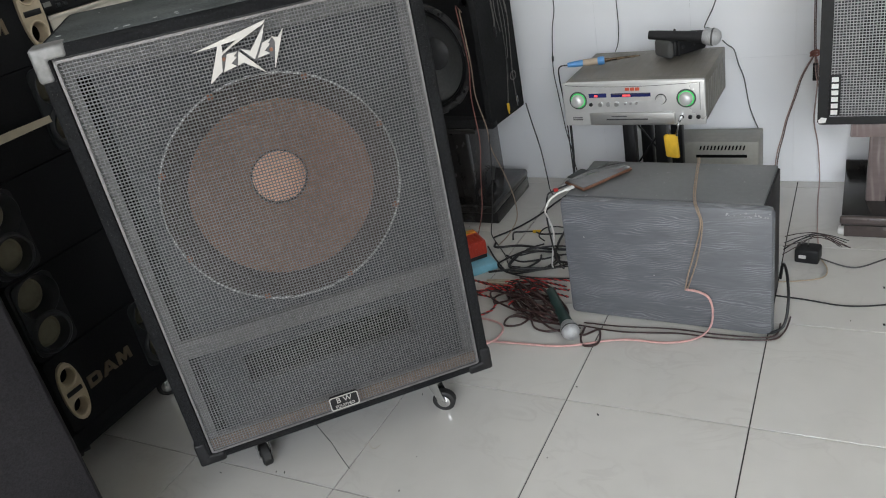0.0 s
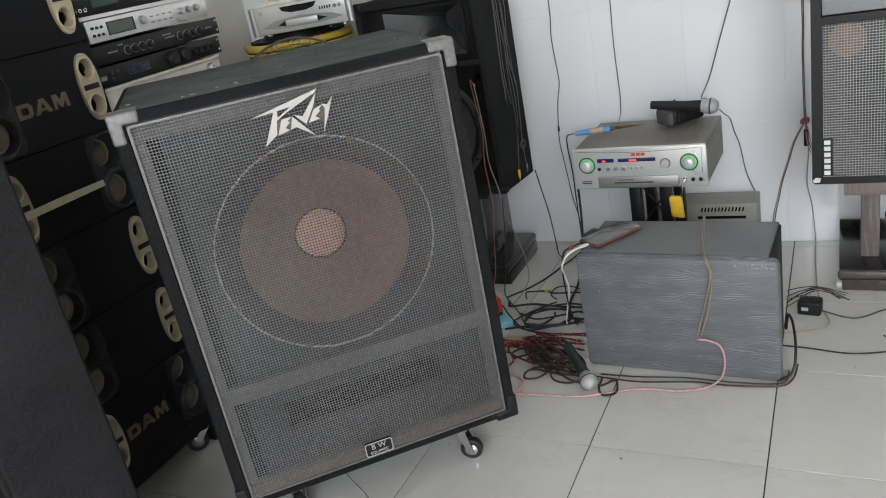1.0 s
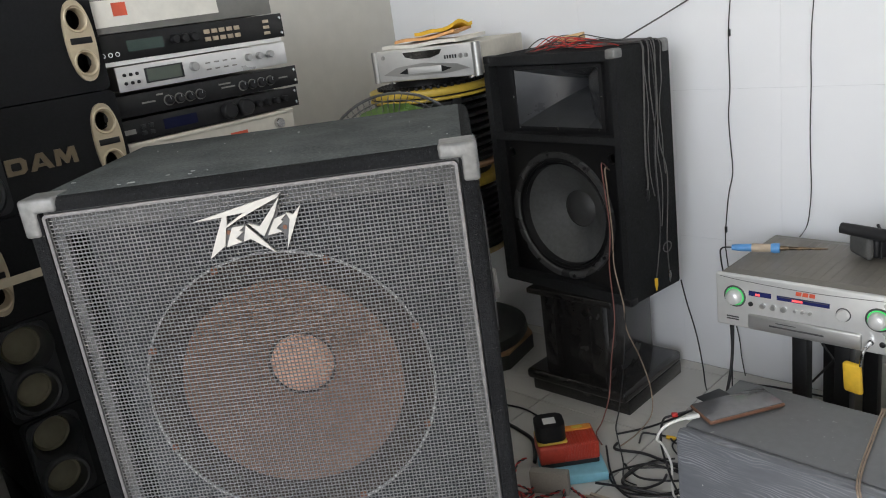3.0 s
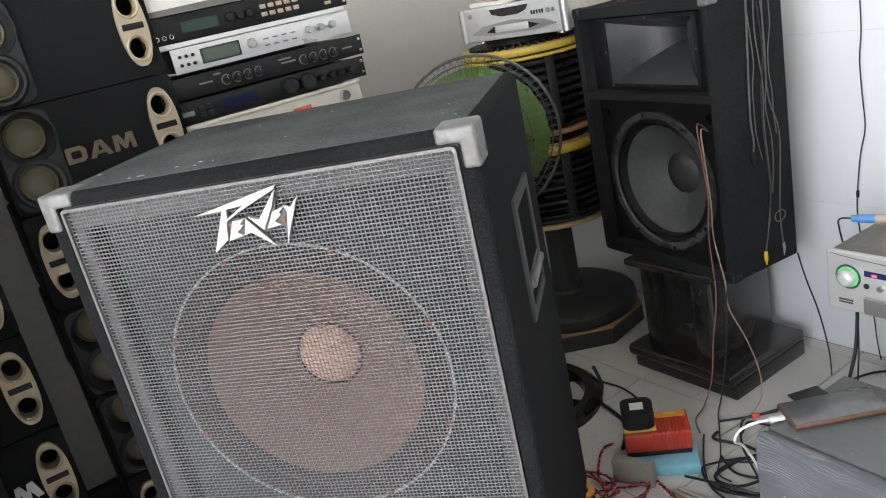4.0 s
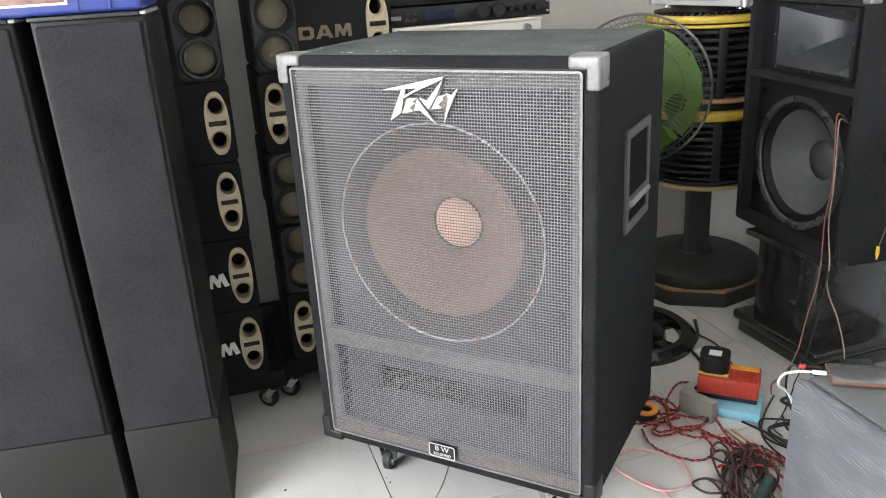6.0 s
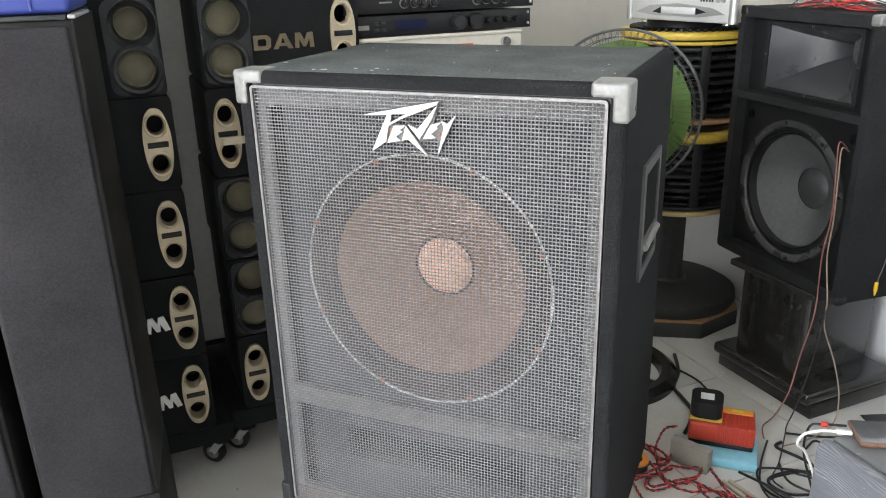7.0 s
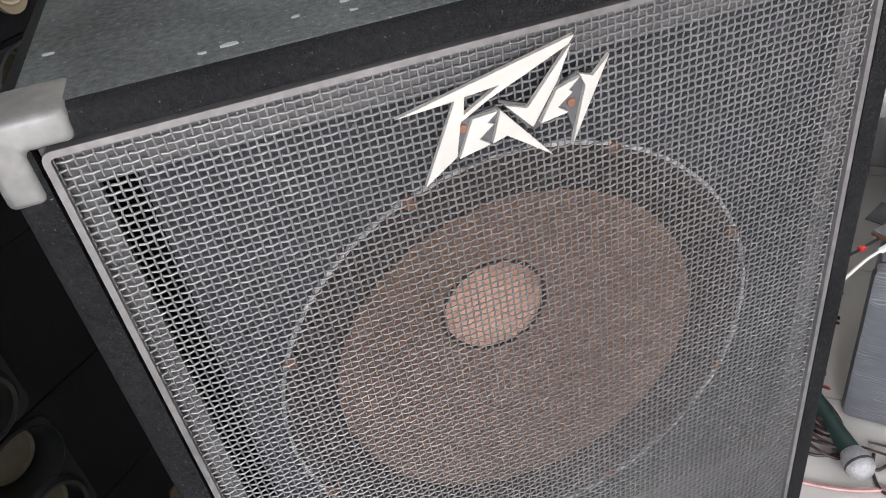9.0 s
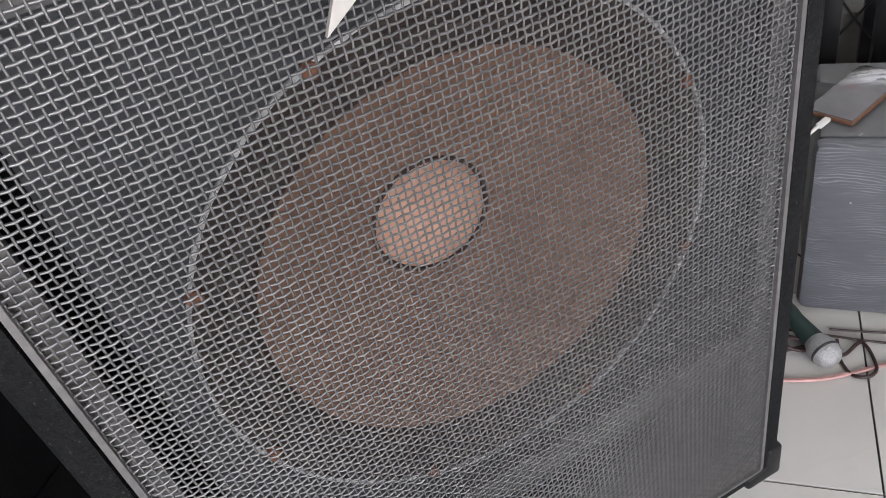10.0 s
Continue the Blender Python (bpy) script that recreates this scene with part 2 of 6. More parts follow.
WHITEPLASTIC = mat("white_plastic", (0.75, 0.75, 0.73), 0.4, var=0.04)
PAPER = mat("printed_paper", (0.72, 0.70, 0.64), 0.7, var=0.08, big=18, fine=60)
ORANGEPAPER = mat("orange_magazine", (0.70, 0.36, 0.13), 0.5, var=0.35, big=22, fine=50)
YELLOW = mat("yellow_rim_paint", (0.56, 0.39, 0.055), 0.42, var=0.18, big=6)
YELLOWBAG = mat("yellow_cloth_bag", (0.72, 0.44, 0.03), 0.7, var=0.15, big=25)
WOODEDGE = mat("raw_wood_edge", (0.36, 0.20, 0.10), 0.65, var=0.2)
GREENBLADE = mat("translucent_green_blade", (0.10, 0.195, 0.034), 0.3, var=0.2, big=8, trans=0.25)
DARKCONE = mat("grey_woofer_cone", (0.088, 0.091, 0.093), 0.42, var=0.25, big=6, fine=90)
HORN = mat("black_horn_plastic", (0.036, 0.0375, 0.040), 0.30, var=0.2, big=5)
RED = mat("red_charger_plastic", (0.48, 0.050, 0.028), 0.45, var=0.15, fine=120)
REDWIRE = mat("red_wire", (0.52, 0.035, 0.03), 0.4, var=0.15)
BLACKWIRE = mat("black_wire", (0.016, 0.016, 0.017), 0.42, var=0.15)
BROWNWIRE = mat("dark_brown_cable", (0.042, 0.022, 0.020), 0.35, var=0.3, big=20)
WALLPINK = mat("greyed_pink_wire", (0.36, 0.25, 0.225), 0.45, var=0.2, big=30)
PINKWIRE = mat("clear_pink_speaker_wire", (0.62, 0.36, 0.34), 0.35, var=0.2, big=30)
GREYWIRE = mat("grey_wire", (0.085, 0.082, 0.08), 0.5, var=0.2, big=30)
WHITEWIRE = mat("white_cable", (0.78, 0.77, 0.74), 0.4, var=0.05)
CYAN = mat("light_blue_foam", (0.22, 0.50, 0.62), 0.8, var=0.12)
FOAMGREY = mat("grey_sanding_block", (0.24, 0.22, 0.195), 0.9, var=0.12, fine=200)
STEELGREY = mat("grey_steel_case", (0.20, 0.196, 0.18), 0.45, metal=0.2, var=0.1)
RECEIVERGREY = mat("dusty_receiver_steel", (0.30, 0.295, 0.265), 0.5, metal=0.15, var=0.1)
AMPTOP = mat("dusty_grey_amp_lid", (0.175, 0.16, 0.137), 0.45, metal=0.25, var=0.12, big=9)
LCD = mat("lcd_window", (0.085, 0.105, 0.085), 0.2, var=0.05)
LCDGREEN = mat("dark_green_display", (0.022, 0.045, 0.036), 0.2, var=0.1)
LCDDARK = mat("unlit_blue_display", (0.008, 0.010, 0.035), 0.2, var=0.1)
LCDBLUE = mat("blue_display", (0.02, 0.025, 0.11), 0.2, var=0.1)
GREENGLOW = mat("green_lit_ring", (0.05, 0.60, 0.14), 0.4, emit=0.14)
REDGLOW = mat("red_lit_segment", (0.9, 0.08, 0.08), 0.4, emit=0.4)
LOGORED = mat("orange_red_badge", (0.62, 0.10, 0.05), 0.4, var=0.1)
PHONEGLASS = mat("phone_glass", (0.10, 0.10, 0.105), 0.07, var=0.15, big=20, coat=0.5)
PHONECASE = mat("brown_phone_case", (0.13, 0.06, 0.035), 0.5, var=0.3, fine=150)
BEIGE = mat("cream_panel", (0.52, 0.49, 0.42), 0.5, var=0.08)
TAPE = mat("cream_tape", (0.50, 0.45, 0.33), 0.6, var=0.12, big=20)
MICGREY = mat("mic_ball_mesh", (0.56, 0.57, 0.575), 0.4, metal=0.5, var=0.35, fine=420, bump=1.0, bscale=650)
SOLDERBLUE = mat("blue_iron_grip", (0.08, 0.26, 0.55), 0.4, var=0.1)
TAN = mat("tan_grip_sleeve", (0.42, 0.34, 0.25), 0.7, var=0.15)
GREYPAINT = mat("grey_panel_paint", (0.27, 0.275, 0.29), 0.4, var=0.06)
ORANGE = mat("orange_tape_roll", (0.70, 0.27, 0.04), 0.5, var=0.1)
WHITEWIREMESH = mat("pale_grille_wire", (0.44, 0.44, 0.44), 0.4, metal=0.2, var=0.15)


# ---- shape helpers ----
def box(bm, x0, y0, z0, x1, y1, z1, bevel=0.0, seg=2, m=None):
    made = bmesh.ops.create_cube(bm, size=1.0)["verts"]
    for v in made:
        v.co = Vector((x0 if v.co.x < 0 else x1, y0 if v.co.y < 0 else y1, z0 if v.co.z < 0 else z1))
    if bevel:
        edges = list({e for v in made for e in v.link_edges})
        res = bmesh.ops.bevel(bm, geom=edges, offset=bevel, segments=seg, affect="EDGES", profile=0.5)
        made = list({v for f in res["faces"] for v in f.verts} | {v for v in made if v.is_valid})
    if m is not None:
        bmesh.ops.transform(bm, matrix=m, verts=made)
    return bm


def lathe(bm, profile, segs=32, m=None, arc=None):
    """Rings of (radius, height) turned about z."""
    rings = []
    for r, z in profile:
        if r < 1e-6:
            rings.append([bm.verts.new((0, 0, z))])
        else:
            rings.append([bm.verts.new((r * math.cos(2 * math.pi * k / segs), r * math.sin(2 * math.pi * k / segs), z)) for k in range(segs)])
    for a, b in zip(rings, rings[1:]):
        for k in range(segs):
            j = (k + 1) % segs
            if len(a) == 1 and len(b) == 1:
                continue
            if len(a) == 1:
                bm.faces.new((a[0], b[j], b[k])[::-1])
            elif len(b) == 1:
                bm.faces.new((a[k], a[j], b[0])[::-1][::-1])
            else:
                bm.faces.new((a[k], a[j], b[j], b[k]))
    if m is not None:
        bmesh.ops.transform(bm, matrix=m, verts=[v for ring in rings for v in ring])
    return bm


def spline(pts, per=8, closed=False):
    """A smooth line through control points."""
    p = [Vector(q) for q in pts]
    n = len(p)
    out = []
    for i in range(n if closed else n - 1):
        a, b, c, d = (p[(i + k) % n] if closed else p[min(max(i + k, 0), n - 1)] for k in (-1, 0, 1, 2))
        for s in range(per):
            t = s / per
            out.append(0.5 * (2 * b + (c - a) * t + (2 * a - 5 * b + 4 * c - d) * t * t + (3 * b - a - 3 * c + d) * t ** 3))
    if not closed:
        out.append(p[-1].copy())
    return out


def tube(bm, pts, r, sides=6, closed=False, cap=True):
    p = [Vector(q) for q in pts]
    n = len(p)
    rings, side = [], None
    for i in range(n):
        ahead = (p[(i + 1) % n] - p[i - 1]) if closed else (p[min(i + 1, n - 1)] - p[max(i - 1, 0)])
        if ahead.length < 1e-9:
            ahead = Vector((0, 0, 1))
        ahead.normalize()
        if side is None:
            side = ahead.orthogonal()
        side = side - ahead * side.dot(ahead)
        side = side.normalized() if side.length > 1e-6 else ahead.orthogonal().normalized()
        up = ahead.cross(side)
        rings.append([bm.verts.new(p[i] + r * (math.cos(2 * math.pi * k / sides) * side + math.sin(2 * math.pi * k / sides) * up)) for k in range(sides)])
    for i in range(n if closed else n - 1):
        a, b = rings[i], rings[(i + 1) % n]
        for k in range(sides):
            j = (k + 1) % sides
            bm.faces.new((a[k], a[j], b[j], b[k]))
    if cap and not closed:
        bm.faces.new(rings[0][::-1])
        bm.faces.new(rings[-1])
    return bm


def ring_pts(cx, cz, rx, rz, n=24, power=2.0):
    """An oval in the x-z plane."""
    out = []
    for k in range(n):
        a = 2 * math.pi * k / n
        c, s = math.cos(a), math.sin(a)
        out.append((cx + rx * math.copysign(abs(c) ** (2 / power), c), cz + rz * math.copysign(abs(s) ** (2 / power), s)))
    return out


def rect_pts(x0, z0, x1, z1, r=0.0, n=4):
    if not r:
        return [(x0, z0), (x1, z0), (x1, z1), (x0, z1)]
    out = []
    for cx, cz, a0 in ((x1 - r, z0 + r, -90), (x1 - r, z1 - r, 0), (x0 + r, z1 - r, 90), (x0 + r, z0 + r, 180)):
        for k in range(n + 1):
            a = radians(a0 + 90 * k / n)
            out.append((cx + r * math.cos(a), cz + r * math.sin(a)))
    return out


def plate(bm, outer, holes=(), y0=0.0, y1=0.01, m=None):
    """A plate in the x-z plane from y0 (front) to y1 (back), with holes through it."""
    before = set(bm.verts)
    edges = []
    for loop in (outer, *holes):
        vs = [bm.verts.new((x, y0, z)) for x, z in loop]
        edges += [bm.edges.new((vs[k], vs[(k + 1) % len(vs)])) for k in range(len(vs))]
    faces = [g for g in bmesh.ops.triangle_fill(bm, use_beauty=True, use_dissolve=False, edges=edges)["geom"] if isinstance(g, bmesh.types.BMFace)]
    ext = bmesh.ops.extrude_face_region(bm, geom=faces)
    bmesh.ops.translate(bm, vec=(0, y1 - y0, 0), verts=[g for g in ext["geom"] if isinstance(g, bmesh.types.BMVert)])
    made = [v for v in bm.verts if v not in before]
    if m is not None:
        bmesh.ops.transform(bm, matrix=m, verts=made)
    return bm


def loft(bm, loops, close=False):
    """Quads between loops of equal length."""
    rings = [[bm.verts.new(p) for p in loop] for loop in loops]
    n = len(rings[0])
    for a, b in zip(rings, rings[1:]):
        for k in range(n):
            bm.faces.new((a[k], a[(k + 1) % n], b[(k + 1) % n], b[k]))
    if close:
        bm.faces.new(rings[-1])
    return bm


def mesh_from(name, bm, material, smooth=40):
    bmesh.ops.recalc_face_normals(bm, faces=bm.faces)
    me = bpy.data.meshes.new(name)
    bm.to_mesh(me)
    bm.free()
    me.materials.append(material)
    if smooth:
        for f in me.polygons:
            f.use_smooth = True
        me.set_sharp_from_angle(angle=radians(smooth))
    return me


def part(name, bm, material, parent, label="", smooth=40, kind=""):
    ob = new(name, mesh_from(name, bm, material, smooth))
    ob.parent = parent
    return tagged(ob, label=label, kind=kind)


def thing(name, label, category, m, group="", kind=""):
    ob = new(name)
    ob.empty_display_size = 0.05
    ob.matrix_basis = m
    return tagged(ob, label, category, group, kind)


def solid(name, bm, material, label, category, m=None, group="", kind="", smooth=40):
    ob = new(name, mesh_from(name, bm, material, smooth))
    if m is not None:
        ob.matrix_basis = m
    return tagged(ob, label, category, group, kind)


B = bmesh.new
TURNX = pose(0, 0, 0, 90, 0, 0)  # turns a lathe's axis to face the front (-y)


def wall_piece(name, boxes, material):
    bm = B()
    for b in boxes:
        box(bm, *b)
    return solid(name, bm, material, "", "", kind="structure", smooth=0)


# ---- the room ----
X0, X1, Y0, Y1, TOP = -1.70, 3.20, -4.50, 1.247, 3.30
floor = tagged(wall_piece("floor", [(X0 - 0.2, Y0 - 0.2, -0.12, X1 + 0.2, Y1 + 0.2, -0.0035)], GROUT), "pale grey glazed floor tiles with dark joints", "floor")
ground = tagged(wall_piece("ground", [(-300, -300, -0.30, 300, 300, -0.14)], CONCRETE), "grey concrete ground outside the shop", "ground")
wall_north = tagged(wall_piece("wall_north", [(X0 - 0.2, Y1 + 0.006, -0.1, X1 + 0.2, Y1 + 0.18, TOP)], WALLGROUT), "white glossy tiled wall", "wall")
wall_west = tagged(wall_piece("wall_west", [(X0 - 0.18, Y0, -0.1, X0, Y1 + 0.006, TOP)], PAINT), "off-white painted wall", "wall")
# east and south walls and ceiling are unseen, greyed to limit bounced light
wall_east = tagged(wall_piece("wall_east", [(X1, Y0, -0.1, X1 + 0.18, Y1 + 0.006, TOP)], WHITEWALL), "unseen plain wall, grey to limit bounced light", "wall")
wall_south = tagged(wall_piece("wall_south", [(X0 - 0.18, Y0 - 0.18, -0.1, 0.05, Y0, TOP), (3.15, Y0 - 0.18, -0.1, X1 + 0.18, Y0, TOP), (0.05, Y0 - 0.18, 3.02, 3.15, Y0, TOP)], WHITEWALL),
                    "unseen plain wall with a wide open shop front, grey to limit bounced light", "wall")
ceiling = tagged(wall_piece("ceiling", [(X0 - 0.2, Y0 - 0.2, TOP, X1 + 0.2, Y1 + 0.2, TOP + 0.12)], CEIL), "unseen plain ceiling, pale grey to limit bounced light", "ceiling")


# ---- shared small parts ----
def caster(parent, x, y, height, r=0.032, turn=20.0, metal=CHROME):
    """A swivel caster under a thing; its mount's top is at the given height."""
    put = pose(x, y, 0, 0, 0, turn)
    bm = B()
    box(bm, -0.034, -0.028, height - 0.006, 0.034, 0.028, height, 0.002, m=put)
    lathe(bm, [(0, height - 0.024), (0.016, height - 0.024), (0.021, height - 0.006), (0, height - 0.006)], 18, put)
    mount = part("caster", bm, BLACKPLASTIC, parent, "swivel caster with a dark mount")
    bm = B()
    for s in (-1, 1):
        plate(bm, [(-0.010, height - 0.022), (0.014, height - 0.022), (0.030, r + 0.006), (0.029, r - 0.004), (0.022, r - 0.007), (0.016, r - 0.001)], (), 0.0150 * s - 0.0012, 0.0150 * s + 0.0012, m=put)
    box(bm, -0.010, -0.016, height - 0.025, 0.014, 0.016, height - 0.021, 0.001, m=put)
    part("fork", bm, metal, mount, "zinc fork")
    spin = put @ pose(0.024, 0, r, 90, 0, 0)
    part("wheel", lathe(B(), [(r * 0.55, -0.010), (r * 0.8, -0.0115), (r, -0.008), (r, 0.008), (r * 0.8, 0.0115), (r * 0.55, 0.010)], 32, spin), RUBBER, mount, "black rubber wheel")
    bm = B()
    lathe(bm, [(0, -0.0165), (r * 0.22, -0.0165), (r * 0.25, -0.0125), (r * 0.58, -0.0105), (r * 0.58, 0.0105), (r * 0.25, 0.0125), (r * 0.22, 0.0165), (0, 0.0165)], 20, spin)
    part("hub", bm, CHROME, mount)
    return mount


def lettering(text, size, material, parent, m):
    """Flat raised letters lying in the x-z plane, centred."""
    cu = bpy.data.curves.new("lettering", "FONT")
    cu.body, cu.size, cu.extrude, cu.align_x, cu.align_y = text, size, 0.0005, "CENTER", "CENTER"
    ob = bpy.data.objects.new("lettering", cu)
    me = bpy.data.meshes.new_from_object(ob)
    bpy.data.objects.remove(ob)
    me.materials.clear()
    me.materials.append(material)
    me.transform(m @ pose(0, 0, 0, 90, 0, 0))
    out = new("lettering", me)
    out.parent = parent
    return tagged(out)


def knob(bm, x, z, r, depth=0.012, y=0.0, segs=20):
    lathe(bm, [(r * 1.05, 0), (r, depth * 0.8), (r * 0.85, depth), (0, depth)], segs, pose(x, y, z) @ TURNX)


def wire_grid(name, x0, z0, x1, z1, nx, nz, r, y, material, parent, label, amp=None):
    """Crimped wires woven over and under each other, all in one mesh."""
    amp = r if amp is None else amp
    xs, zs = np.linspace(x0, x1, nx), np.linspace(z0, z1, nz)
    verts, faces = [], []

    def run(axis, fixed, line, phase):
        count = len(line)
        sway = amp * np.where((np.arange(count) + phase) % 2 == 0, 1.0, -1.0)
        base = len(verts)
        for k in range(count):
            q = r if axis == 0 else 0.78 * r
            for a, b in ((q, 0), (0, q), (-q, 0), (0, -q)):
                verts.append((line[k], y + sway[k] + a, fixed + b) if axis == 0 else (fixed + b, y + sway[k] + a, line[k]))
        for k in range(count - 1):
            for c in range(4):
                d = (c + 1) % 4
                faces.append((base + 4 * k + c, base + 4 * k + d, base + 4 * k + 4 + d, base + 4 * k + 4 + c))

    for j, z in enumerate(zs):
        run(0, z, xs, j)
    for i, x in enumerate(xs):
        run(1, x, zs, i + 1)
    me = bpy.data.meshes.new(name)
    me.from_pydata(verts, [], faces)
    me.materials.append(material)
    for f in me.polygons:
        f.use_smooth = True
    ob = new(name, me)
    ob.parent = parent
    return tagged(ob, label=label, kind="stuff")


# ---- the carpeted subwoofer in the middle ----
sub = thing("subwoofer_cabinet", "large charcoal carpeted subwoofer with wire grille on casters", "loudspeaker", pose(-0.6115, -0.4935, 0, 0, 0, 43.585))
bm = B()
outer = rect_pts(-0.028, 0.117, 0.637, 1.008, 0.016, 5)
plate(bm, outer, [rect_pts(-0.003, 0.136, 0.612, 0.988)], -0.006, 0.445)
bm.normal_update()
front = [e for e in bm.edges if all(abs(v.co.y + 0.006) < 1e-5 and not (-0.01 < v.co.x < 0.62 and 0.13 < v.co.z < 0.995) for v in e.verts)
         and any(abs(f.normal.y) < 0.5 for f in e.link_faces)]
bmesh.ops.bevel(bm, geom=front, offset=0.011, segments=4, affect="EDGES", profile=0.5)
box(bm, -0.01, 0.40, 0.13, 0.62, 0.44, 0.995)
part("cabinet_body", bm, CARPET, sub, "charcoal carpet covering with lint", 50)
# thin sheet whose lighter colour holds the light from above
part("carpet_top", box(B(), -0.010, 0.008, 1.0078, 0.619, 0.440, 1.0092, 0.0006), CARPETTOP, sub, "greenish-grey carpet top with lint, lightened for light from above", 50)
bm = B()
plate(bm, rect_pts(-0.002, 0.1365, 0.611, 0.9875), [rect_pts(0.021, 0.172, 0.586, 0.368), rect_pts(0.021, 0.407, 0.586, 0.951)], 0.005, 0.019)
part("batten_frame", bm, BATTEN, sub, "dusty wooden batten frame", 0)
part("lower_batten", box(B(), 0.002, 0.0015, 0.139, 0.606, 0.0046, 0.168, 0.001), LOWBATTEN, sub, "bare wooden batten behind the lower edge", 0)
bm = B()
plate(bm, rect_pts(0.045, 0.15, 0.600, 0.975), [ring_pts(0.302, 0.652, 0.2275, 0.2275, 64), rect_pts(0.122, 0.257, 0.485, 0.328)], 0.021, 0.040)
part("baffle", bm, BAFFLE, sub, "dusty black baffle with a slot port", 30)
# duct coloured near black to give the port its inner shade
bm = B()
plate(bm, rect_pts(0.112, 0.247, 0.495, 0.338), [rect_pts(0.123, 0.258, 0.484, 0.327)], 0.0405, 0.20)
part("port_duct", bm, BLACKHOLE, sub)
# near-black strip set behind the gap as its shade
part("gap_lining", box(B(), 0.001, 0.060, 0.14, 0.060, 0.064, 0.98), BLACKHOLE, sub, "near-black strip for the shade in the gap beside the baffle", 0)
drv = pose(0.302, 0.020, 0.652) @ TURNX
SEAM = mat("dark_brown_seam", (0.05, 0.032, 0.026), 0.7)
bm = B()
lathe(bm, [(0.058, -0.088), (0.09, -0.067), (0.14, -0.036), (0.165, -0.020), (0.179, -0.011)], 64, drv)
cone = part("woofer_cone", bm, CONE, sub, "brown paper woofer cone")
bm = B()
lathe(bm, [(0, -0.068), (0.02, -0.070), (0.038, -0.076), (0.052, -0.087), (0.054, -0.092)], 40, drv)
part("dust_cap", bm, DOME, cone, "tan dust cap")
part("cap_seam", lathe(B(), [(0.0535, -0.091), (0.0545, -0.0865), (0.0570, -0.0865), (0.0582, -0.089)], 40, drv), SEAM, cone, "dark brown ring round the cap")
bm = B()
lathe(bm, [(0.177, -0.013), (0.182, -0.006), (0.190, -0.001), (0.195, -0.006), (0.200, -0.007), (0.205, -0.002), (0.210, -0.007), (0.214, -0.003), (0.2285, 0.0), (0.2285, -0.02)], 64, drv)
part("surround", bm, SURROUND, cone, "dark brown cloth surround")
bm = B()
rng = random.Random(4)
inner, outer = [], []
for k in range(180):
    a = 2 * math.pi * k / 180
    inner.append((0.2258 + 0.0010 * rng.random(), a))
    outer.append((0.2288 + 0.0016 * rng.random(), a))
loft(bm, [[drv @ Vector((r * math.cos(a), r * math.sin(a), h)) for r, a in ring] for ring, h in ((inner, 0.0005), (inner, 0.0035), (outer, 0.0035), (outer, 0.0005))])
part("gasket", bm, GASKET, cone, "worn pale gasket ring", 0)
for k in range(8):
    a = radians(21 + 45 * k)
    part("bolt", lathe(B(), [(0.007, 0.001), (0.006, 0.005), (0.003, 0.0065), (0, 0.0065)], 10, drv @ pose(0.2245 * math.cos(a), 0.2245 * math.sin(a), 0)), RUST, cone, "rusty mounting bolt")

grille = new("grille", mesh_from("grille", plate(B(), rect_pts(0, 0.139, 0.609, 0.985, 0.007), [rect_pts(0.0048, 0.1438, 0.6042, 0.9802, 0.003)], -0.0075, 0.006), GRILLERIM, 0))
grille.parent = sub
tagged(grille, label="dark grey steel grille with a flat rim")
wire_grid("wire_mesh", 0.005, 0.144, 0.604, 0.980, 100, 140, 0.00112, -0.0015, MESHWIRE, grille, "woven grey steel wire mesh", 0.001)

emblem = new("emblem", mesh_from("emblem", B(), EMBLEM))
emblem.parent = sub
tagged(emblem, label="jagged silver badge of pointed shards")
SHARDS = [
    ([(0.218, 0.946), (0.351, 0.973), (0.346, 0.967), (0.284, 0.942), (0.263, 0.931), (0.257, 0.905), (0.231, 0.888), (0.261, 0.948)], [(0.268, 0.949), (0.294, 0.951), (0.266, 0.936)]),
    ([(0.272, 0.931), (0.291, 0.932), (0.282, 0.925), (0.287, 0.923), (0.275, 0.914), (0.283, 0.908), (0.259, 0.903)], None),
    ([(0.293, 0.932), (0.330, 0.885), (0.296, 0.911), (0.285, 0.908)], None),
    ([(0.297, 0.934), (0.313, 0.928), (0.348, 0.967), (0.337, 0.943), (0.316, 0.912)], None),
    ([(0.336, 0.936), (0.354, 0.941), (0.345, 0.933), (0.348, 0.931), (0.336, 0.922), (0.344, 0.916), (0.322, 0.913)], None),
    ([(0.354, 0.943), (0.364, 0.939), (0.377, 0.952), (0.346, 0.888), (0.358, 0.933)], None),
]
for outline, gap in SHARDS:
    part("shard", plate(B(), outline, [gap] if gap else (), -0.0105, -0.0062), EMBLEM, emblem, "", 0)
BACKS = [
    [(0.262, 0.930), (0.291, 0.934), (0.296, 0.929), (0.286, 0.906), (0.256, 0.902)],
    [(0.293, 0.938), (0.315, 0.929), (0.318, 0.908), (0.314, 0.910)],
    [(0.315, 0.911), (0.349, 0.970), (0.339, 0.936), (0.325, 0.910), (0.318, 0.907)],
    [(0.334, 0.935), (0.355, 0.944), (0.361, 0.933), (0.349, 0.897), (0.345, 0.913), (0.321, 0.911)],
]
for outline in BACKS:
    part("backing_piece", plate(B(), outline, (), -0.0064, -0.0040), EMBLEMBACK, emblem, "dull dark grey backing", 0)
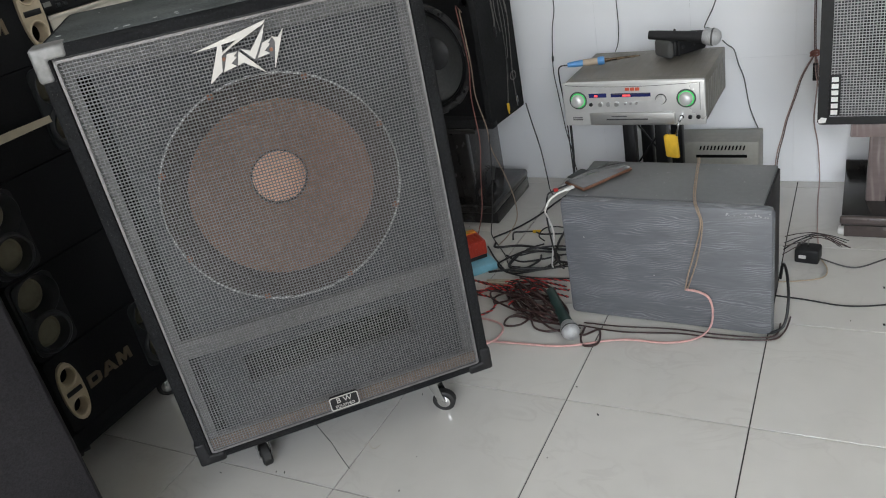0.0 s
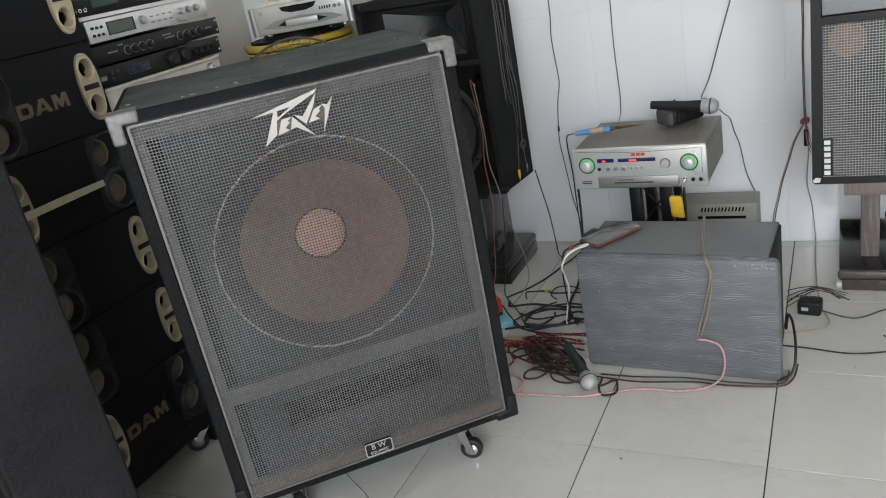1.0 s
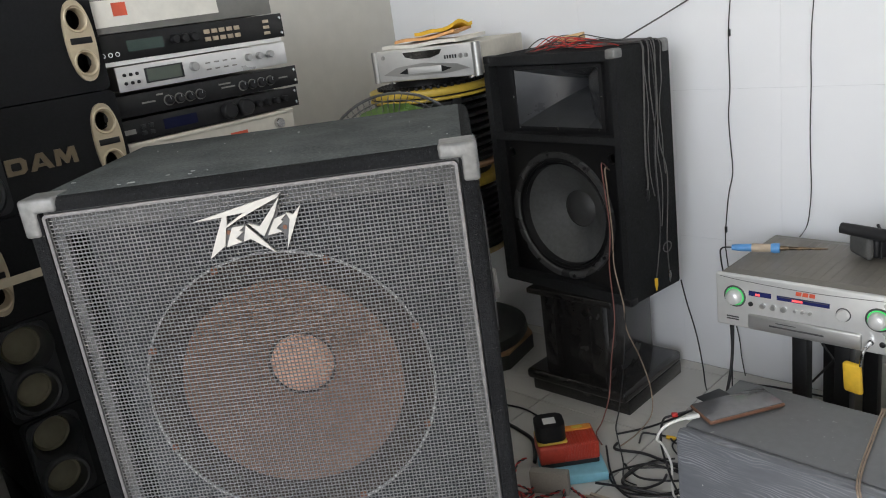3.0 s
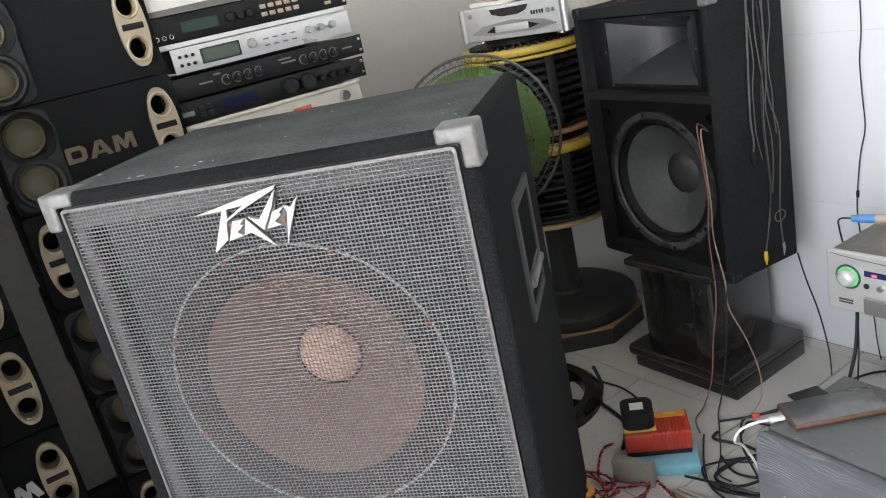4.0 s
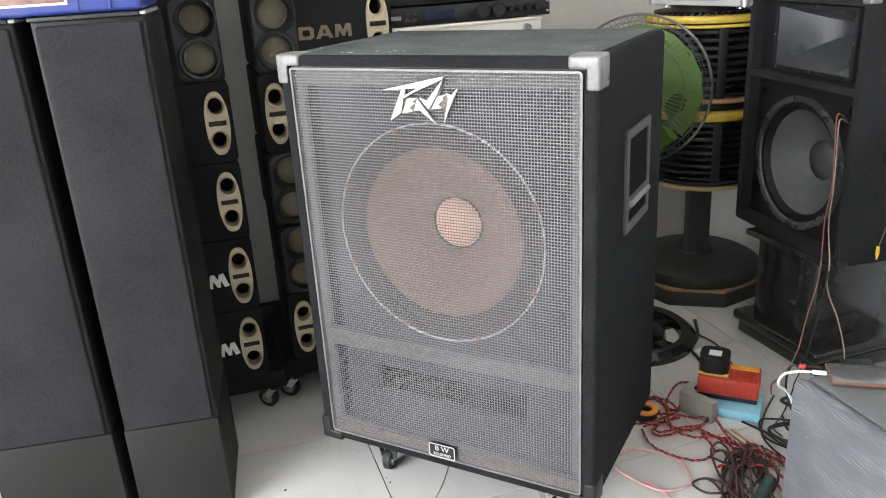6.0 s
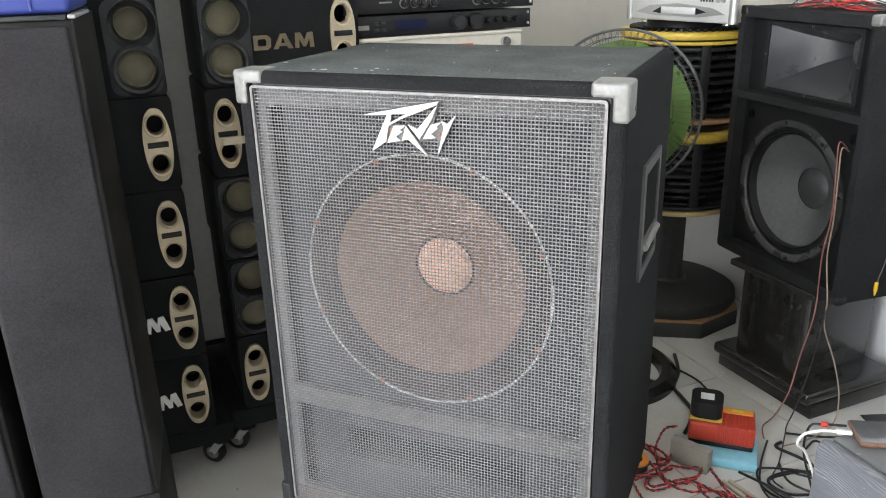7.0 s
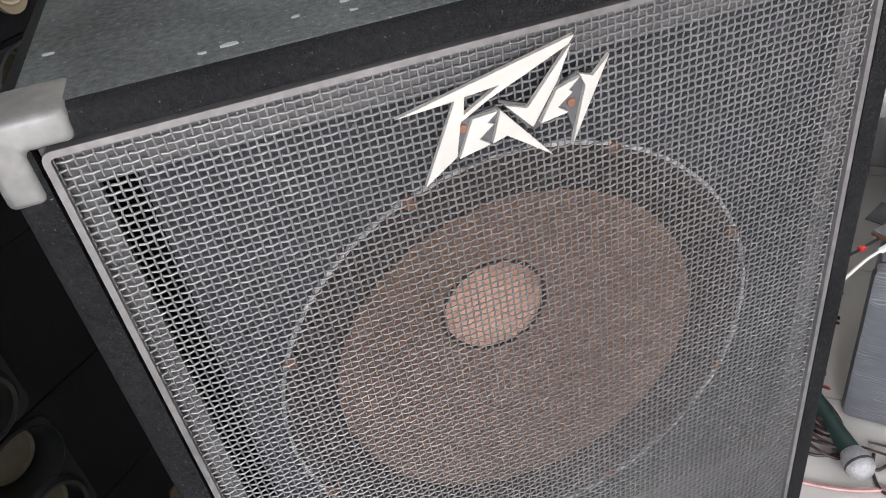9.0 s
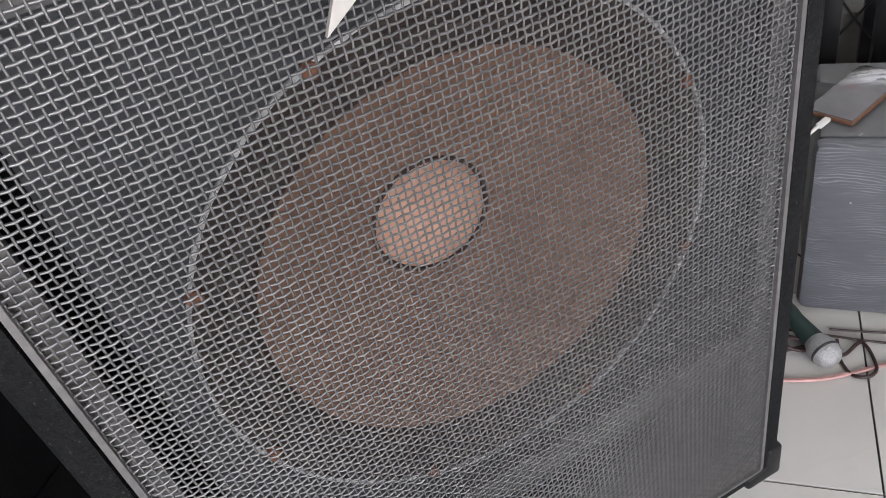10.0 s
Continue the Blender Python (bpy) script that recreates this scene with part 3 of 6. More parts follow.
for x, z in ((0.265, 0.924), (0.348, 0.921)):
    part("screw", lathe(B(), [(0.0034, 0), (0.0031, 0.0012), (0.0012, 0.0016), (0, 0.0010)], 12, pose(x, -0.0064, z) @ TURNX), RUST, emblem, "rusty screw")

badge = part("badge", plate(B(), rect_pts(0.264, 0.146, 0.328, 0.180, 0.005), (), -0.0125, -0.007), BLACKPLASTIC, sub, "small black badge with a silver outline")
part("outline", plate(B(), rect_pts(0.264, 0.146, 0.328, 0.180, 0.005), [rect_pts(0.2663, 0.1483, 0.3257, 0.1777, 0.004)], -0.0136, -0.0127), EMBLEM, badge, "", 0)
lettering("B W", 0.0185, EMBLEM, badge, pose(0.296, -0.0130, 0.1682))
lettering("EQUIPPED", 0.0095, EMBLEM, badge, pose(0.296, -0.0130, 0.1540))


def corner_cap(right, top):
    """A pressed metal corner: pieces on the front, the side and the top or bottom."""
    bm = B()
    s = 1 if right else -1
    xo = 0.6395 if right else -0.0305
    zo, d = (1.0105, -1) if top else (0.1145, 1)
    outline = [(0, 0), (0.056, 0), (0.056, 0.0225), (0.0245, 0.0225), (0.0245, 0.058), (0, 0.058)]
    pts = [(xo - s * u, zo + d * v) for u, v in outline]
    plate(bm, pts if s * d > 0 else pts[::-1], (), -0.0095, 0.047)
    bmesh.ops.recalc_face_normals(bm, faces=bm.faces)
    sharp = [e for e in bm.edges if e.calc_face_angle(0.0) > 0.5]
    bmesh.ops.bevel(bm, geom=sharp, offset=0.0055, segments=3, affect="EDGES", profile=0.5, clamp_overlap=True)
    cap = part("corner_cap", bm, CAPMETAL if top else BLACKPLASTIC, sub, "dull metal corner cap" if top else "black plastic corner cap", 50)
    if top:
        part("rivet", lathe(B(), [(0.004, 0), (0.003, 0.0012), (0, 0.0014)], 12, pose(xo + s * 0.0002, 0.036, zo - 0.043, 0, 90 * s, 0)), TRIM, cap, "dark rivet")
    return cap


for right in (False, True):
    for top in (False, True):
        corner_cap(right, top)

# scraps of lint and flakes caught on the carpet top
bm = B()
rng = random.Random(17)
flakes = [(0.127, 0.029, 0.008), (0.110, 0.025, 0.0035), (0.175, 0.051, 0.0035), (0.211, 0.059, 0.005), (0.006, 0.099, 0.005), (0.213, 0.037, 0.004)]
flakes += [(0.02 + 0.58 * rng.random(), 0.03 + 0.38 * rng.random(), 0.0006 + 0.0016 * rng.random() ** 2) for k in range(15)]
for x, y, s in flakes:
    a = 6.28 * rng.random()
    ring = [(s * (0.6 + 0.5 * rng.random()) * math.cos(a + 6.28 * j / 6), 0.4 * s * (0.5 + 0.7 * rng.random()) * math.sin(a + 6.28 * j / 6)) for j in range(6)]
    top = [bm.verts.new((x + u, y + v, 1.0100 + 0.0006 * rng.random())) for u, v in ring]
    low = [bm.verts.new((x + u, y + v, 1.0090)) for u, v in ring]
    bm.faces.new(top)
    for j in range(6):
        bm.faces.new((low[j], low[(j + 1) % 6], top[(j + 1) % 6], top[j]))
part("lint", bm, mat("pale_lint", (0.30, 0.31, 0.305), 0.8, var=0.2), sub, "pale scraps of lint", 0, "stuff")

# side handle: a plate with two windows, a flat black sheet as the recess's shade, and a bar between
side = pose(0.637, 0, 0, 0, 0, 90)
bm = B()
plate(bm, rect_pts(0.158, 0.645, 0.333, 0.850, 0.004), [rect_pts(0.178, 0.715, 0.315, 0.832, 0.004), rect_pts(0.178, 0.664, 0.315, 0.690, 0.003)], -0.005, 0.0)
bmesh.ops.transform(bm, matrix=side, verts=bm.verts)
handle = part("side_handle", bm, TRIM, sub, "grey steel recessed handle", 0)
bm = B()
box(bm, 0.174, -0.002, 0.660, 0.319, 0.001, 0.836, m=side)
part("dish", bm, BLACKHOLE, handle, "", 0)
bm = B()
tube(bm, [side @ Vector((0.180, -0.008, 0.7025)), side @ Vector((0.312, -0.008, 0.7025))], 0.006, 10)
part("grip_bar", bm, STEELGREY, handle)
for x, y, a in ((0.096, 0.058, 100), (0.503, 0.066, -30), (0.096, 0.37, 70), (0.520, 0.37, 10)):
    caster(sub, x, y, 0.1165, 0.027, a)


# ---- grey woodgrain speaker box on its side ----
wbox = thing("speaker_box", "grey woodgrain vinyl speaker box lying on the floor", "loudspeaker", pose(-0.1, 0.357, 0, 0, 0, -2.7))
part("cabinet_body", box(B(), 0.008, 0.0345, 0.001, 0.4855, 0.258, 0.341, 0.004, 3), GREYTOP, wbox, "plain grey vinyl body")
part("front_panel", box(B(), 0, 0.0, 0, 0.513, 0.036, 0.3435, 0.0165, 2), GREYVINYL, wbox, "grey woodgrain front")
part("end_panel", box(B(), 0.4850, 0.03, 0.004, 0.4910, 0.25, 0.336, 0.002), BLACKPLASTIC, wbox, "black end panel")
bm = B()
rng = random.Random(9)
for k in range(26):
    x, z, s = 0.40 + 0.105 * rng.random(), 0.322 + 0.010 * rng.random(), 0.0007 + 0.0016 * rng.random()
    if k in (0, 1, 2):
        x, z = ((0.115, 0.315), (0.235, 0.145), (0.06, 0.24))[k]
    lathe(bm, [(s * 1.6, 0), (s, 0.0006), (0, 0.0007)], 6, pose(x, 0.0005, z) @ TURNX)
part("worn_chips", bm, PORTGREY, wbox, "pale chips where the vinyl is worn", 0, "stuff")

# ---- karaoke amplifier on a black stand ----
WHITEKNOB = mat("pearl_knob_plastic", (0.60, 0.60, 0.59), 0.30, metal=0.3, var=0.05)
amp = thing("amplifier", "silver karaoke amplifier with green lit knobs", "amplifier", pose(-0.213, 0.790, 0.378, 0, 0, -1.5))
part("case", box(B(), 0.004, 0.012, 0.0, 0.404, 0.322, 0.127, 0.003), AMPTOP, amp, "dusty grey steel case")
bm = B()
for k in range(17):
    box(bm, 0.026 + 0.0213 * k, 0.05, 0.1268, 0.0440 + 0.0213 * k, 0.30, 0.12735)
part("lid_ribs", bm, AMPTOP, amp, "", 0)
bm = B()
for k in range(10):
    box(bm, 0.4041, 0.05 + 0.025 * k, 0.02, 0.4052, 0.06 + 0.025 * k, 0.105)
part("side_ribs", bm, STEELGREY, amp, "", 0)
face = part("front_panel", box(B(), 0, 0, 0.0, 0.408, 0.014, 0.131, 0.005, 3), SILVERPAINT, amp, "silver front panel")
part("flap", box(B(), 0.079, -0.006, 0.003, 0.326, 0.002, 0.041, 0.005, 3), SILVER, amp, "curved silver flap")
part("flap_bar", plate(B(), rect_pts(0.13, 0.019, 0.25, 0.023), (), -0.0068, -0.0055), TRIM, amp, "", 0)
for x in (0.047, 0.357):
    part("lit_ring", lathe(B(), [(0.0195, 0), (0.0195, 0.002), (0.0222, 0.002), (0.0222, 0)], 32, pose(x, 0.0, 0.078) @ TURNX), GREENGLOW, amp, "green lit ring")
    part("bezel", lathe(B(), [(0.0225, 0), (0.0225, 0.0012), (0.0262, 0.0012), (0.0268, 0)], 32, pose(x, 0.0, 0.078) @ TURNX), TRIM, amp, "dark bezel round the lit ring")
    bm = B()
    lathe(bm, [(0.0185, 0), (0.0178, 0.012), (0.0165, 0.0155), (0.013, 0.0185), (0.007, 0.0203), (0, 0.0208)], 28, pose(x, 0, 0.078) @ TURNX)
    part("knob", bm, WHITEKNOB, amp)
bm = B()
knob(bm, 0.288, 0.077, 0.0125, 0.012)
part("knob", bm, WHITEKNOB, amp)
part("bezel", lathe(B(), [(0.013, 0), (0.013, 0.001), (0.0152, 0.001), (0.0156, 0)], 24, pose(0.288, 0, 0.077) @ TURNX), TRIM, amp, "dark bezel round the knob")
part("panel_groove", tube(B(), spline([(0.012, -0.0004, 0.125), (0.06, -0.0004, 0.1205), (0.16, -0.0004, 0.1165), (0.26, -0.0004, 0.1165), (0.395, -0.0004, 0.1225)], 6), 0.0007, 5), TRIM, amp, "curved groove along the panel")
part("panel_groove", tube(B(), [(0.394, -0.0004, 0.044), (0.394, -0.0004, 0.122)], 0.0007, 5), TRIM, amp, "upright groove")
part("flap_text", plate(B(), rect_pts(0.145, 0.029, 0.19, 0.031), (), -0.0068, -0.0055), TRIM, amp, "", 0)
for x in (0.113, 0.137, 0.161, 0.187, 0.203, 0.219):
    bm = B()
    knob(bm, x, 0.065 if x < 0.18 else 0.0665, 0.0065 if x < 0.18 else 0.0038, 0.006, segs=12)
    part("button", bm, SILVER, amp)
bm = B()
knob(bm, 0.085, 0.065, 0.0055, 0.003, segs=12)
part("sensor", bm, BLACKPLASTIC, amp)
for x0, x1, z0, z1 in ((0.081, 0.133, 0.086, 0.098), (0.146, 0.260, 0.086, 0.097)):
    part("display", plate(B(), rect_pts(x0, z0, x1, z1), (), -0.0012, 0.001), LCDBLUE, amp, "blue display window", 0)
    part("lit_segment", plate(B(), rect_pts(0.7 * x0 + 0.3 * x1, z0 + 0.002, 0.5 * (x0 + x1), z0 + 0.007), (), -0.0018, -0.0010), REDGLOW, amp, "red lit segment", 0)
part("display_scale", plate(B(), rect_pts(0.150, 0.0935, 0.256, 0.0955), (), -0.0018, -0.0010), TRIM, amp, "", 0)
for k in range(3):
    part("badge_bar", plate(B(), [(0.188 + 0.0145 * k, 0.104), (0.200 + 0.0145 * k, 0.104), (0.201 + 0.0145 * k, 0.113), (0.189 + 0.0145 * k, 0.113)], (), -0.0016, 0.001), LOGORED, amp, "orange-red badge bars", 0)
for z in (0.018, 0.024):
    part("maker_line", plate(B(), rect_pts(0.026, z, 0.056, z + 0.003), (), -0.0012, 0.001), TRIM, amp, "", 0)
for x in (0.343, 0.366, 0.388):
    bm = B()
    knob(bm, x, 0.024, 0.006, 0.003, segs=12)
    part("jack", bm, BLACKPLASTIC, amp)
bm = B()
knob(bm, 0.343, 0.024, 0.0045, 0.03, segs=10)
tube(bm, spline([(0.343, -0.028, 0.024), (0.340, -0.036, 0.014), (0.336, -0.034, -0.006), (0.332, -0.030, -0.03)], 5), 0.0032, 8)
part("jack_plug", bm, CHROME, amp, "chrome jack plug")
bm = B()
box(bm, 0.300, -0.034, -0.086, 0.340, -0.018, -0.018, 0.006, 3)
for v in bm.verts:
    v.co.x += 0.008 * math.sin(60 * v.co.z + 1) + 0.3 * (v.co.z + 0.016) * 0.25
    v.co.y += 0.004 * math.sin(90 * v.co.x)
yellow_bag = solid("cable_wrap", bm, YELLOWBAG, "yellow cloth wrapped round a hanging plug", "wrap", pose(-0.213, 0.790, 0.378, 0, 0, -1.5))

astand = thing("amplifier_stand", "black steel amplifier stand with crossed braces", "stand", pose(-0.213, 0.790, 0, 0, 0, -1.5))
for x in (0.154, 0.249):
    part("post", box(B(), x, 0.06, 0.0, x + 0.034, 0.095, 0.371, 0.002), BLACKPAINT, astand)
for x in (0.154, 0.249):
    part("post", box(B(), x, 0.25, 0.0, x + 0.034, 0.28, 0.371, 0.002), BLACKPAINT, astand)
part("top_plate", box(B(), 0.11, 0.03, 0.369, 0.32, 0.30, 0.3775, 0.002), BLACKPAINT, astand)
for a, b in (((0.17, 0.20), (0.27, 0.34)), ((0.17, 0.34), (0.27, 0.20))):
    part("brace", tube(B(), [(a[0], 0.14, a[1]), (b[0], 0.14, b[1])], 0.003, 6), BLACKPAINT, astand)

dev = thing("steel_receiver", "dusty grey steel box with vent slots by the wall", "receiver", pose(-0.04, 1.10, 0, 0, 0, 0))
part("case", box(B(), 0, 0, 0.006, 0.335, 0.12, 0.199, 0.003), RECEIVERGREY, dev)
# slots are thin near-black plates, the openings' inner shade put into colour
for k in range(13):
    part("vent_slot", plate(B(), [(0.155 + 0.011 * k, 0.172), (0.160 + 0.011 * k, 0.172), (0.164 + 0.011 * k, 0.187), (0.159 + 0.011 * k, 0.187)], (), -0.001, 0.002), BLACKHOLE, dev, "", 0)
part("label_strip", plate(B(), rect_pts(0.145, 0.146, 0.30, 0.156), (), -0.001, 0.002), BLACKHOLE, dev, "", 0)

# soldering iron and two microphones on the amplifier
IRONTIP = mat("scorched_brass", (0.12, 0.085, 0.055), 0.28, metal=0.85, var=0.4, big=60)
iron = thing("soldering_iron", "blue and tan soldering iron lying on the amplifier", "soldering iron", pose(-0.238, 0.932, 0.5225, 0, 0, 17))
bm = B()
lathe(bm, [(0, 0), (0.007, 0.001), (0.009, 0.02), (0.010, 0.05), (0, 0.05)], 16, pose(0, 0, 0, 0, 90, 0))
part("grip", bm, SOLDERBLUE, iron, "blue plastic grip")
part("collar", lathe(B(), [(0, 0.092), (0.011, 0.092), (0.013, 0.10), (0.012, 0.112), (0, 0.114)], 16, pose(0, 0, 0, 0, 90, 0)), SOLDERBLUE, iron, "blue plastic collar")
part("sleeve", lathe(B(), [(0, 0.048), (0.0105, 0.048), (0.0105, 0.094), (0, 0.094)], 16, pose(0, 0, 0, 0, 90, 0)), TAN, iron, "tan sleeve")
part("tip", lathe(B(), [(0, 0.11), (0.0065, 0.112), (0.006, 0.125), (0.0048, 0.128), (0.0046, 0.165), (0.0036, 0.168), (0.0032, 0.200), (0.0014, 0.218), (0, 0.219)], 14, pose(0, 0, 0, 0, 90, 0)), IRONTIP, iron, "scorched brass tip")


def microphone(m, label, ball, body, length=0.175):
    """A hand-held microphone along x, its ball at the far end."""
    mic = thing("microphone", label, "microphone", m, "microphones")
    part("handle", lathe(B(), [(0, 0), (0.0125, 0.001), (0.0135, 0.03), (0.0145, length * 0.7), (0.018, length), (0, length)], 20, pose(0, 0, 0, 0, 90, 0)), body, mic)
    prof = [(0.018, length), (0.0215, length + 0.008), (0.0238, length + 0.018), (0.0243, length + 0.025), (0.0243, length + 0.028), (0.0222, length + 0.038), (0.015, length + 0.047), (0, length + 0.051)]
    b = part("ball", lathe(B(), prof, 28, pose(0, 0, 0, 0, 90, 0)), ball, mic, "wire mesh ball")
    part("ring", lathe(B(), [(0.0243, length + 0.0245), (0.0250, length + 0.0255), (0.0250, length + 0.0285), (0.0243, length + 0.0295)], 28, pose(0, 0, 0, 0, 90, 0)), TRIM, b)
    return mic


FOAMDARK = mat("dark_mic_foam", (0.075, 0.075, 0.073), 0.8, var=0.2, fine=300)
microphone(pose(0.010, 0.957, 0.5915, 0, 4.5, -4), "black microphone with a silver ball resting on another", MICGREY, BLACKPLASTIC, 0.155)
# a small black device under the microphone, its rounded grey end to the front
gadget = thing("handheld_device", "small black device with a rounded grey end under a microphone", "device", pose(0.062, 0.972, 0.5095, 0, 0, 47))
part("body", box(B(), 0.018, 0, 0.002, 0.135, 0.068, 0.050, 0.010, 3), BLACKPLASTIC, gadget)
part("grey_end", box(B(), 0, -0.002, 0.0, 0.020, 0.078, 0.052, 0.012, 4), FOAMDARK, gadget, "rounded dark grey end")
for x in (0.05, 0.09):
    part("button", lathe(B(), [(0.006, 0), (0.005, 0.003), (0, 0.0035)], 14, pose(x, 0, 0.028) @ TURNX), GREYFACE, gadget)
part("clip", tube(B(), [(0.03, -0.006, 0.006), (0.03, -0.006, 0.066), (0.036, 0.02, 0.078)], 0.0035, 8), BLACKPLASTIC, gadget, "black clip")
microphone(pose(-0.168, 0.396, 0.040, 0, 4, -56.5), "dark green microphone with a silver ball on the floor", MICGREY, mat("dark_green_handle", (0.02, 0.045, 0.04), 0.4), 0.165)

# ---- phone with its charging cable ----
phone = thing("phone", "smartphone in a brown case lying face up", "phone", pose(-0.110, 0.448, 0.3435, 0, 0, 56.8))
part("case", box(B(), -0.0, -0.078, 0, 0.166, 0.0, 0.0085, 0.0035, 3), PHONECASE, phone, "brown leather-edged case")
part("screen", box(B(), 0.0025, -0.0755, 0.0078, 0.1635, -0.0025, 0.0098, 0.001), PHONEGLASS, phone, "dark glossy glass")
sleeve = solid("paper_sheet", box(B(), 0, 0, 0, 0.062, 0.045, 0.002, 0.0006), GREYFACE, "dark grey card lying behind the phone", "card", pose(-0.078, 0.478, 0.3415, 0, 0, 68))
usb = thing("charging_cable", "white charging cable plugged into the phone", "cable", pose(0, 0, 0))
part("plug", box(B(), -0.013, -0.005, -0.0035, 0.014, 0.005, 0.0035, 0.002, m=pose(-0.0855, 0.412, 0.349, 0, 0, 55)), WHITEPLASTIC, usb)
part("red_tip", box(B(), -0.006, -0.005, -0.004, 0.006, 0.005, 0.004, 0.002, m=pose(-0.119, 0.401, 0.349, 0, 0, 45)), REDWIRE, usb, "red plug tip")
part("lead", tube(B(), spline([(-0.092, 0.403, 0.349), (-0.108, 0.380, 0.3475), (-0.124, 0.360, 0.337), (-0.140, 0.364, 0.305), (-0.150, 0.40, 0.27), (-0.155, 0.44, 0.20), (-0.19, 0.50, 0.10), (-0.22, 0.56, 0.02), (-0.21, 0.60, 0.005)], 8), 0.0026, 8), WHITEWIRE, usb)
blk = thing("power_lead", "thin black lead running beside the charging cable", "cable", pose(0, 0, 0))
part("lead", tube(B(), spline([(-0.098, 0.433, 0.349), (-0.122, 0.397, 0.3485), (-0.137, 0.386, 0.338), (-0.15, 0.395, 0.28), (-0.165, 0.44, 0.19), (-0.18, 0.50, 0.09), (-0.19, 0.57, 0.01), (-0.21, 0.62, 0.004)], 8), 0.0024, 8), BLACKWIRE, blk)

# ---- speaker on a black stand in the corner ----
CAPGREY = mat("dusty_black_cap", (0.042, 0.043, 0.045), 0.5, var=0.2, big=12)
PAM = pose(-0.938, 0.871, 0.359, 0, 0, -5.95)
pa = thing("two_way_speaker", "black carpeted two-way speaker with an open horn", "loudspeaker", PAM)
PW, PH, PD = 0.473, 0.677, 0.222
bm = B()
plate(bm, rect_pts(0, 0, PW, PH, 0.010, 3), [rect_pts(0.022, 0.030, PW - 0.020, 0.440), rect_pts(0.022, 0.459, PW - 0.020, PH - 0.026)], 0, PD)
box(bm, 0.005, PD - 0.02, 0.005, PW - 0.005, PD, PH - 0.005)
part("cabinet_body", bm, CARPET2, pa, "black carpet covering", 50)
WX, WZ = 0.223, 0.219
bm = B()
plate(bm, rect_pts(0.020, 0.028, PW - 0.018, 0.442), [ring_pts(WX, WZ, 0.160, 0.160, 48), ring_pts(0.046, 0.395, 0.014, 0.014, 20), ring_pts(0.414, 0.395, 0.014, 0.014, 20)], 0.034, 0.05)
part("baffle", bm, BLACKPAINT, pa)
HX0, HX1, HZ0, HZ1 = 0.086, 0.412, 0.470, 0.645
lo = [(HX0 + 0.012, 0.026, HZ0 + 0.008), (HX1 - 0.012, 0.026, HZ0 + 0.008), (HX1 - 0.012, 0.026, HZ1 - 0.010), (HX0 + 0.012, 0.026, HZ1 - 0.010)]
hi = [(0.238, 0.165, 0.562), (0.262, 0.165, 0.562), (0.262, 0.165, 0.592), (0.238, 0.165, 0.592)]
deep = [(x, 0.19, z) for x, y, z in hi]
rows = [[tuple(l0 + (h - l0) * (s if i == 1 else 1 - (1 - s) ** 1.6) for i, (h, l0) in enumerate(zip(p, q))) for p, q in zip(hi, lo)] for s in (0.0, 0.12, 0.26, 0.42, 0.6, 0.8, 1.0)]
bm = B()
loft(bm, rows + [deep], True)
horn = part("horn", bm, HORN, pa, "black flared horn", 35)
part("horn_flange", plate(B(), rect_pts(HX0, HZ0, HX1, HZ1, 0.006), [rect_pts(HX0 + 0.012, HZ0 + 0.008, HX1 - 0.012, HZ1 - 0.010)], 0.022, 0.034), BLACKPLASTIC, horn, "black horn flange", 0)
part("horn_board", plate(B(), rect_pts(0.020, 0.457, PW - 0.018, PH - 0.024), [rect_pts(HX0 + 0.006, HZ0 + 0.006, HX1 - 0.006, HZ1 - 0.006)], 0.0342, 0.046), BLACKPAINT, horn, "black board round the horn", 0)
for x, z in ((HX0 + 0.02, HZ0 + 0.004), (0.5 * (HX0 + HX1), HZ0 + 0.004), (HX1 - 0.02, HZ0 + 0.004), (HX0 + 0.006, 0.56), (HX1 - 0.006, 0.56), (0.5 * (HX0 + HX1), HZ1 - 0.005)):
    part("screw", lathe(B(), [(0.0032, 0), (0.0028, 0.0015), (0, 0.002)], 10, pose(x, 0.022, z) @ TURNX), CHROME, horn)
w = pose(WX, 0.032, WZ) @ TURNX
bm = B()
lathe(bm, [(0.157, -0.010), (0.146, -0.020), (0.100, -0.050), (0.055, -0.082)], 56, w)
wc = part("woofer_cone", bm, DARKCONE, pa, "grey woofer cone")
part("dust_cap", lathe(B(), [(0, -0.064), (0.025, -0.067), (0.045, -0.076), (0.055, -0.085)], 32, w), CAPGREY, wc, "black dust cap")
bm = B()
lathe(bm, [(0.146, -0.020), (0.150, -0.008), (0.1535, -0.012), (0.157, -0.004), (0.1605, -0.009), (0.164, -0.001), (0.1665, -0.004)], 56, w)
part("surround", bm, BLACKPLASTIC, wc, "black ribbed surround")
part("rim", lathe(B(), [(0.166, -0.004), (0.168, 0.002), (0.172, 0.0045), (0.186, 0.0045), (0.188, 0.001), (0.188, -0.004)], 64, w), BACKRIM, wc, "grey woofer rim")
for k in range(8):
    a = radians(45 * k + 10)
    part("bolt", lathe(B(), [(0.006, 0.003), (0.005, 0.008), (0, 0.009)], 8, w @ pose(0.179 * math.cos(a), 0.179 * math.sin(a), 0)), BLACKPLASTIC, wc)
for x in (0.0, PW):
    s = 1 if x else -1
    part("corner_cap", box(B(), min(x + s * 0.002, x - s * 0.03), -0.003, PH - 0.022, max(x + s * 0.002, x - s * 0.03), 0.03, PH + 0.0025, 0.006, 3), BLACKPLASTIC if not x else CAPMETAL, pa, "worn corner cap")
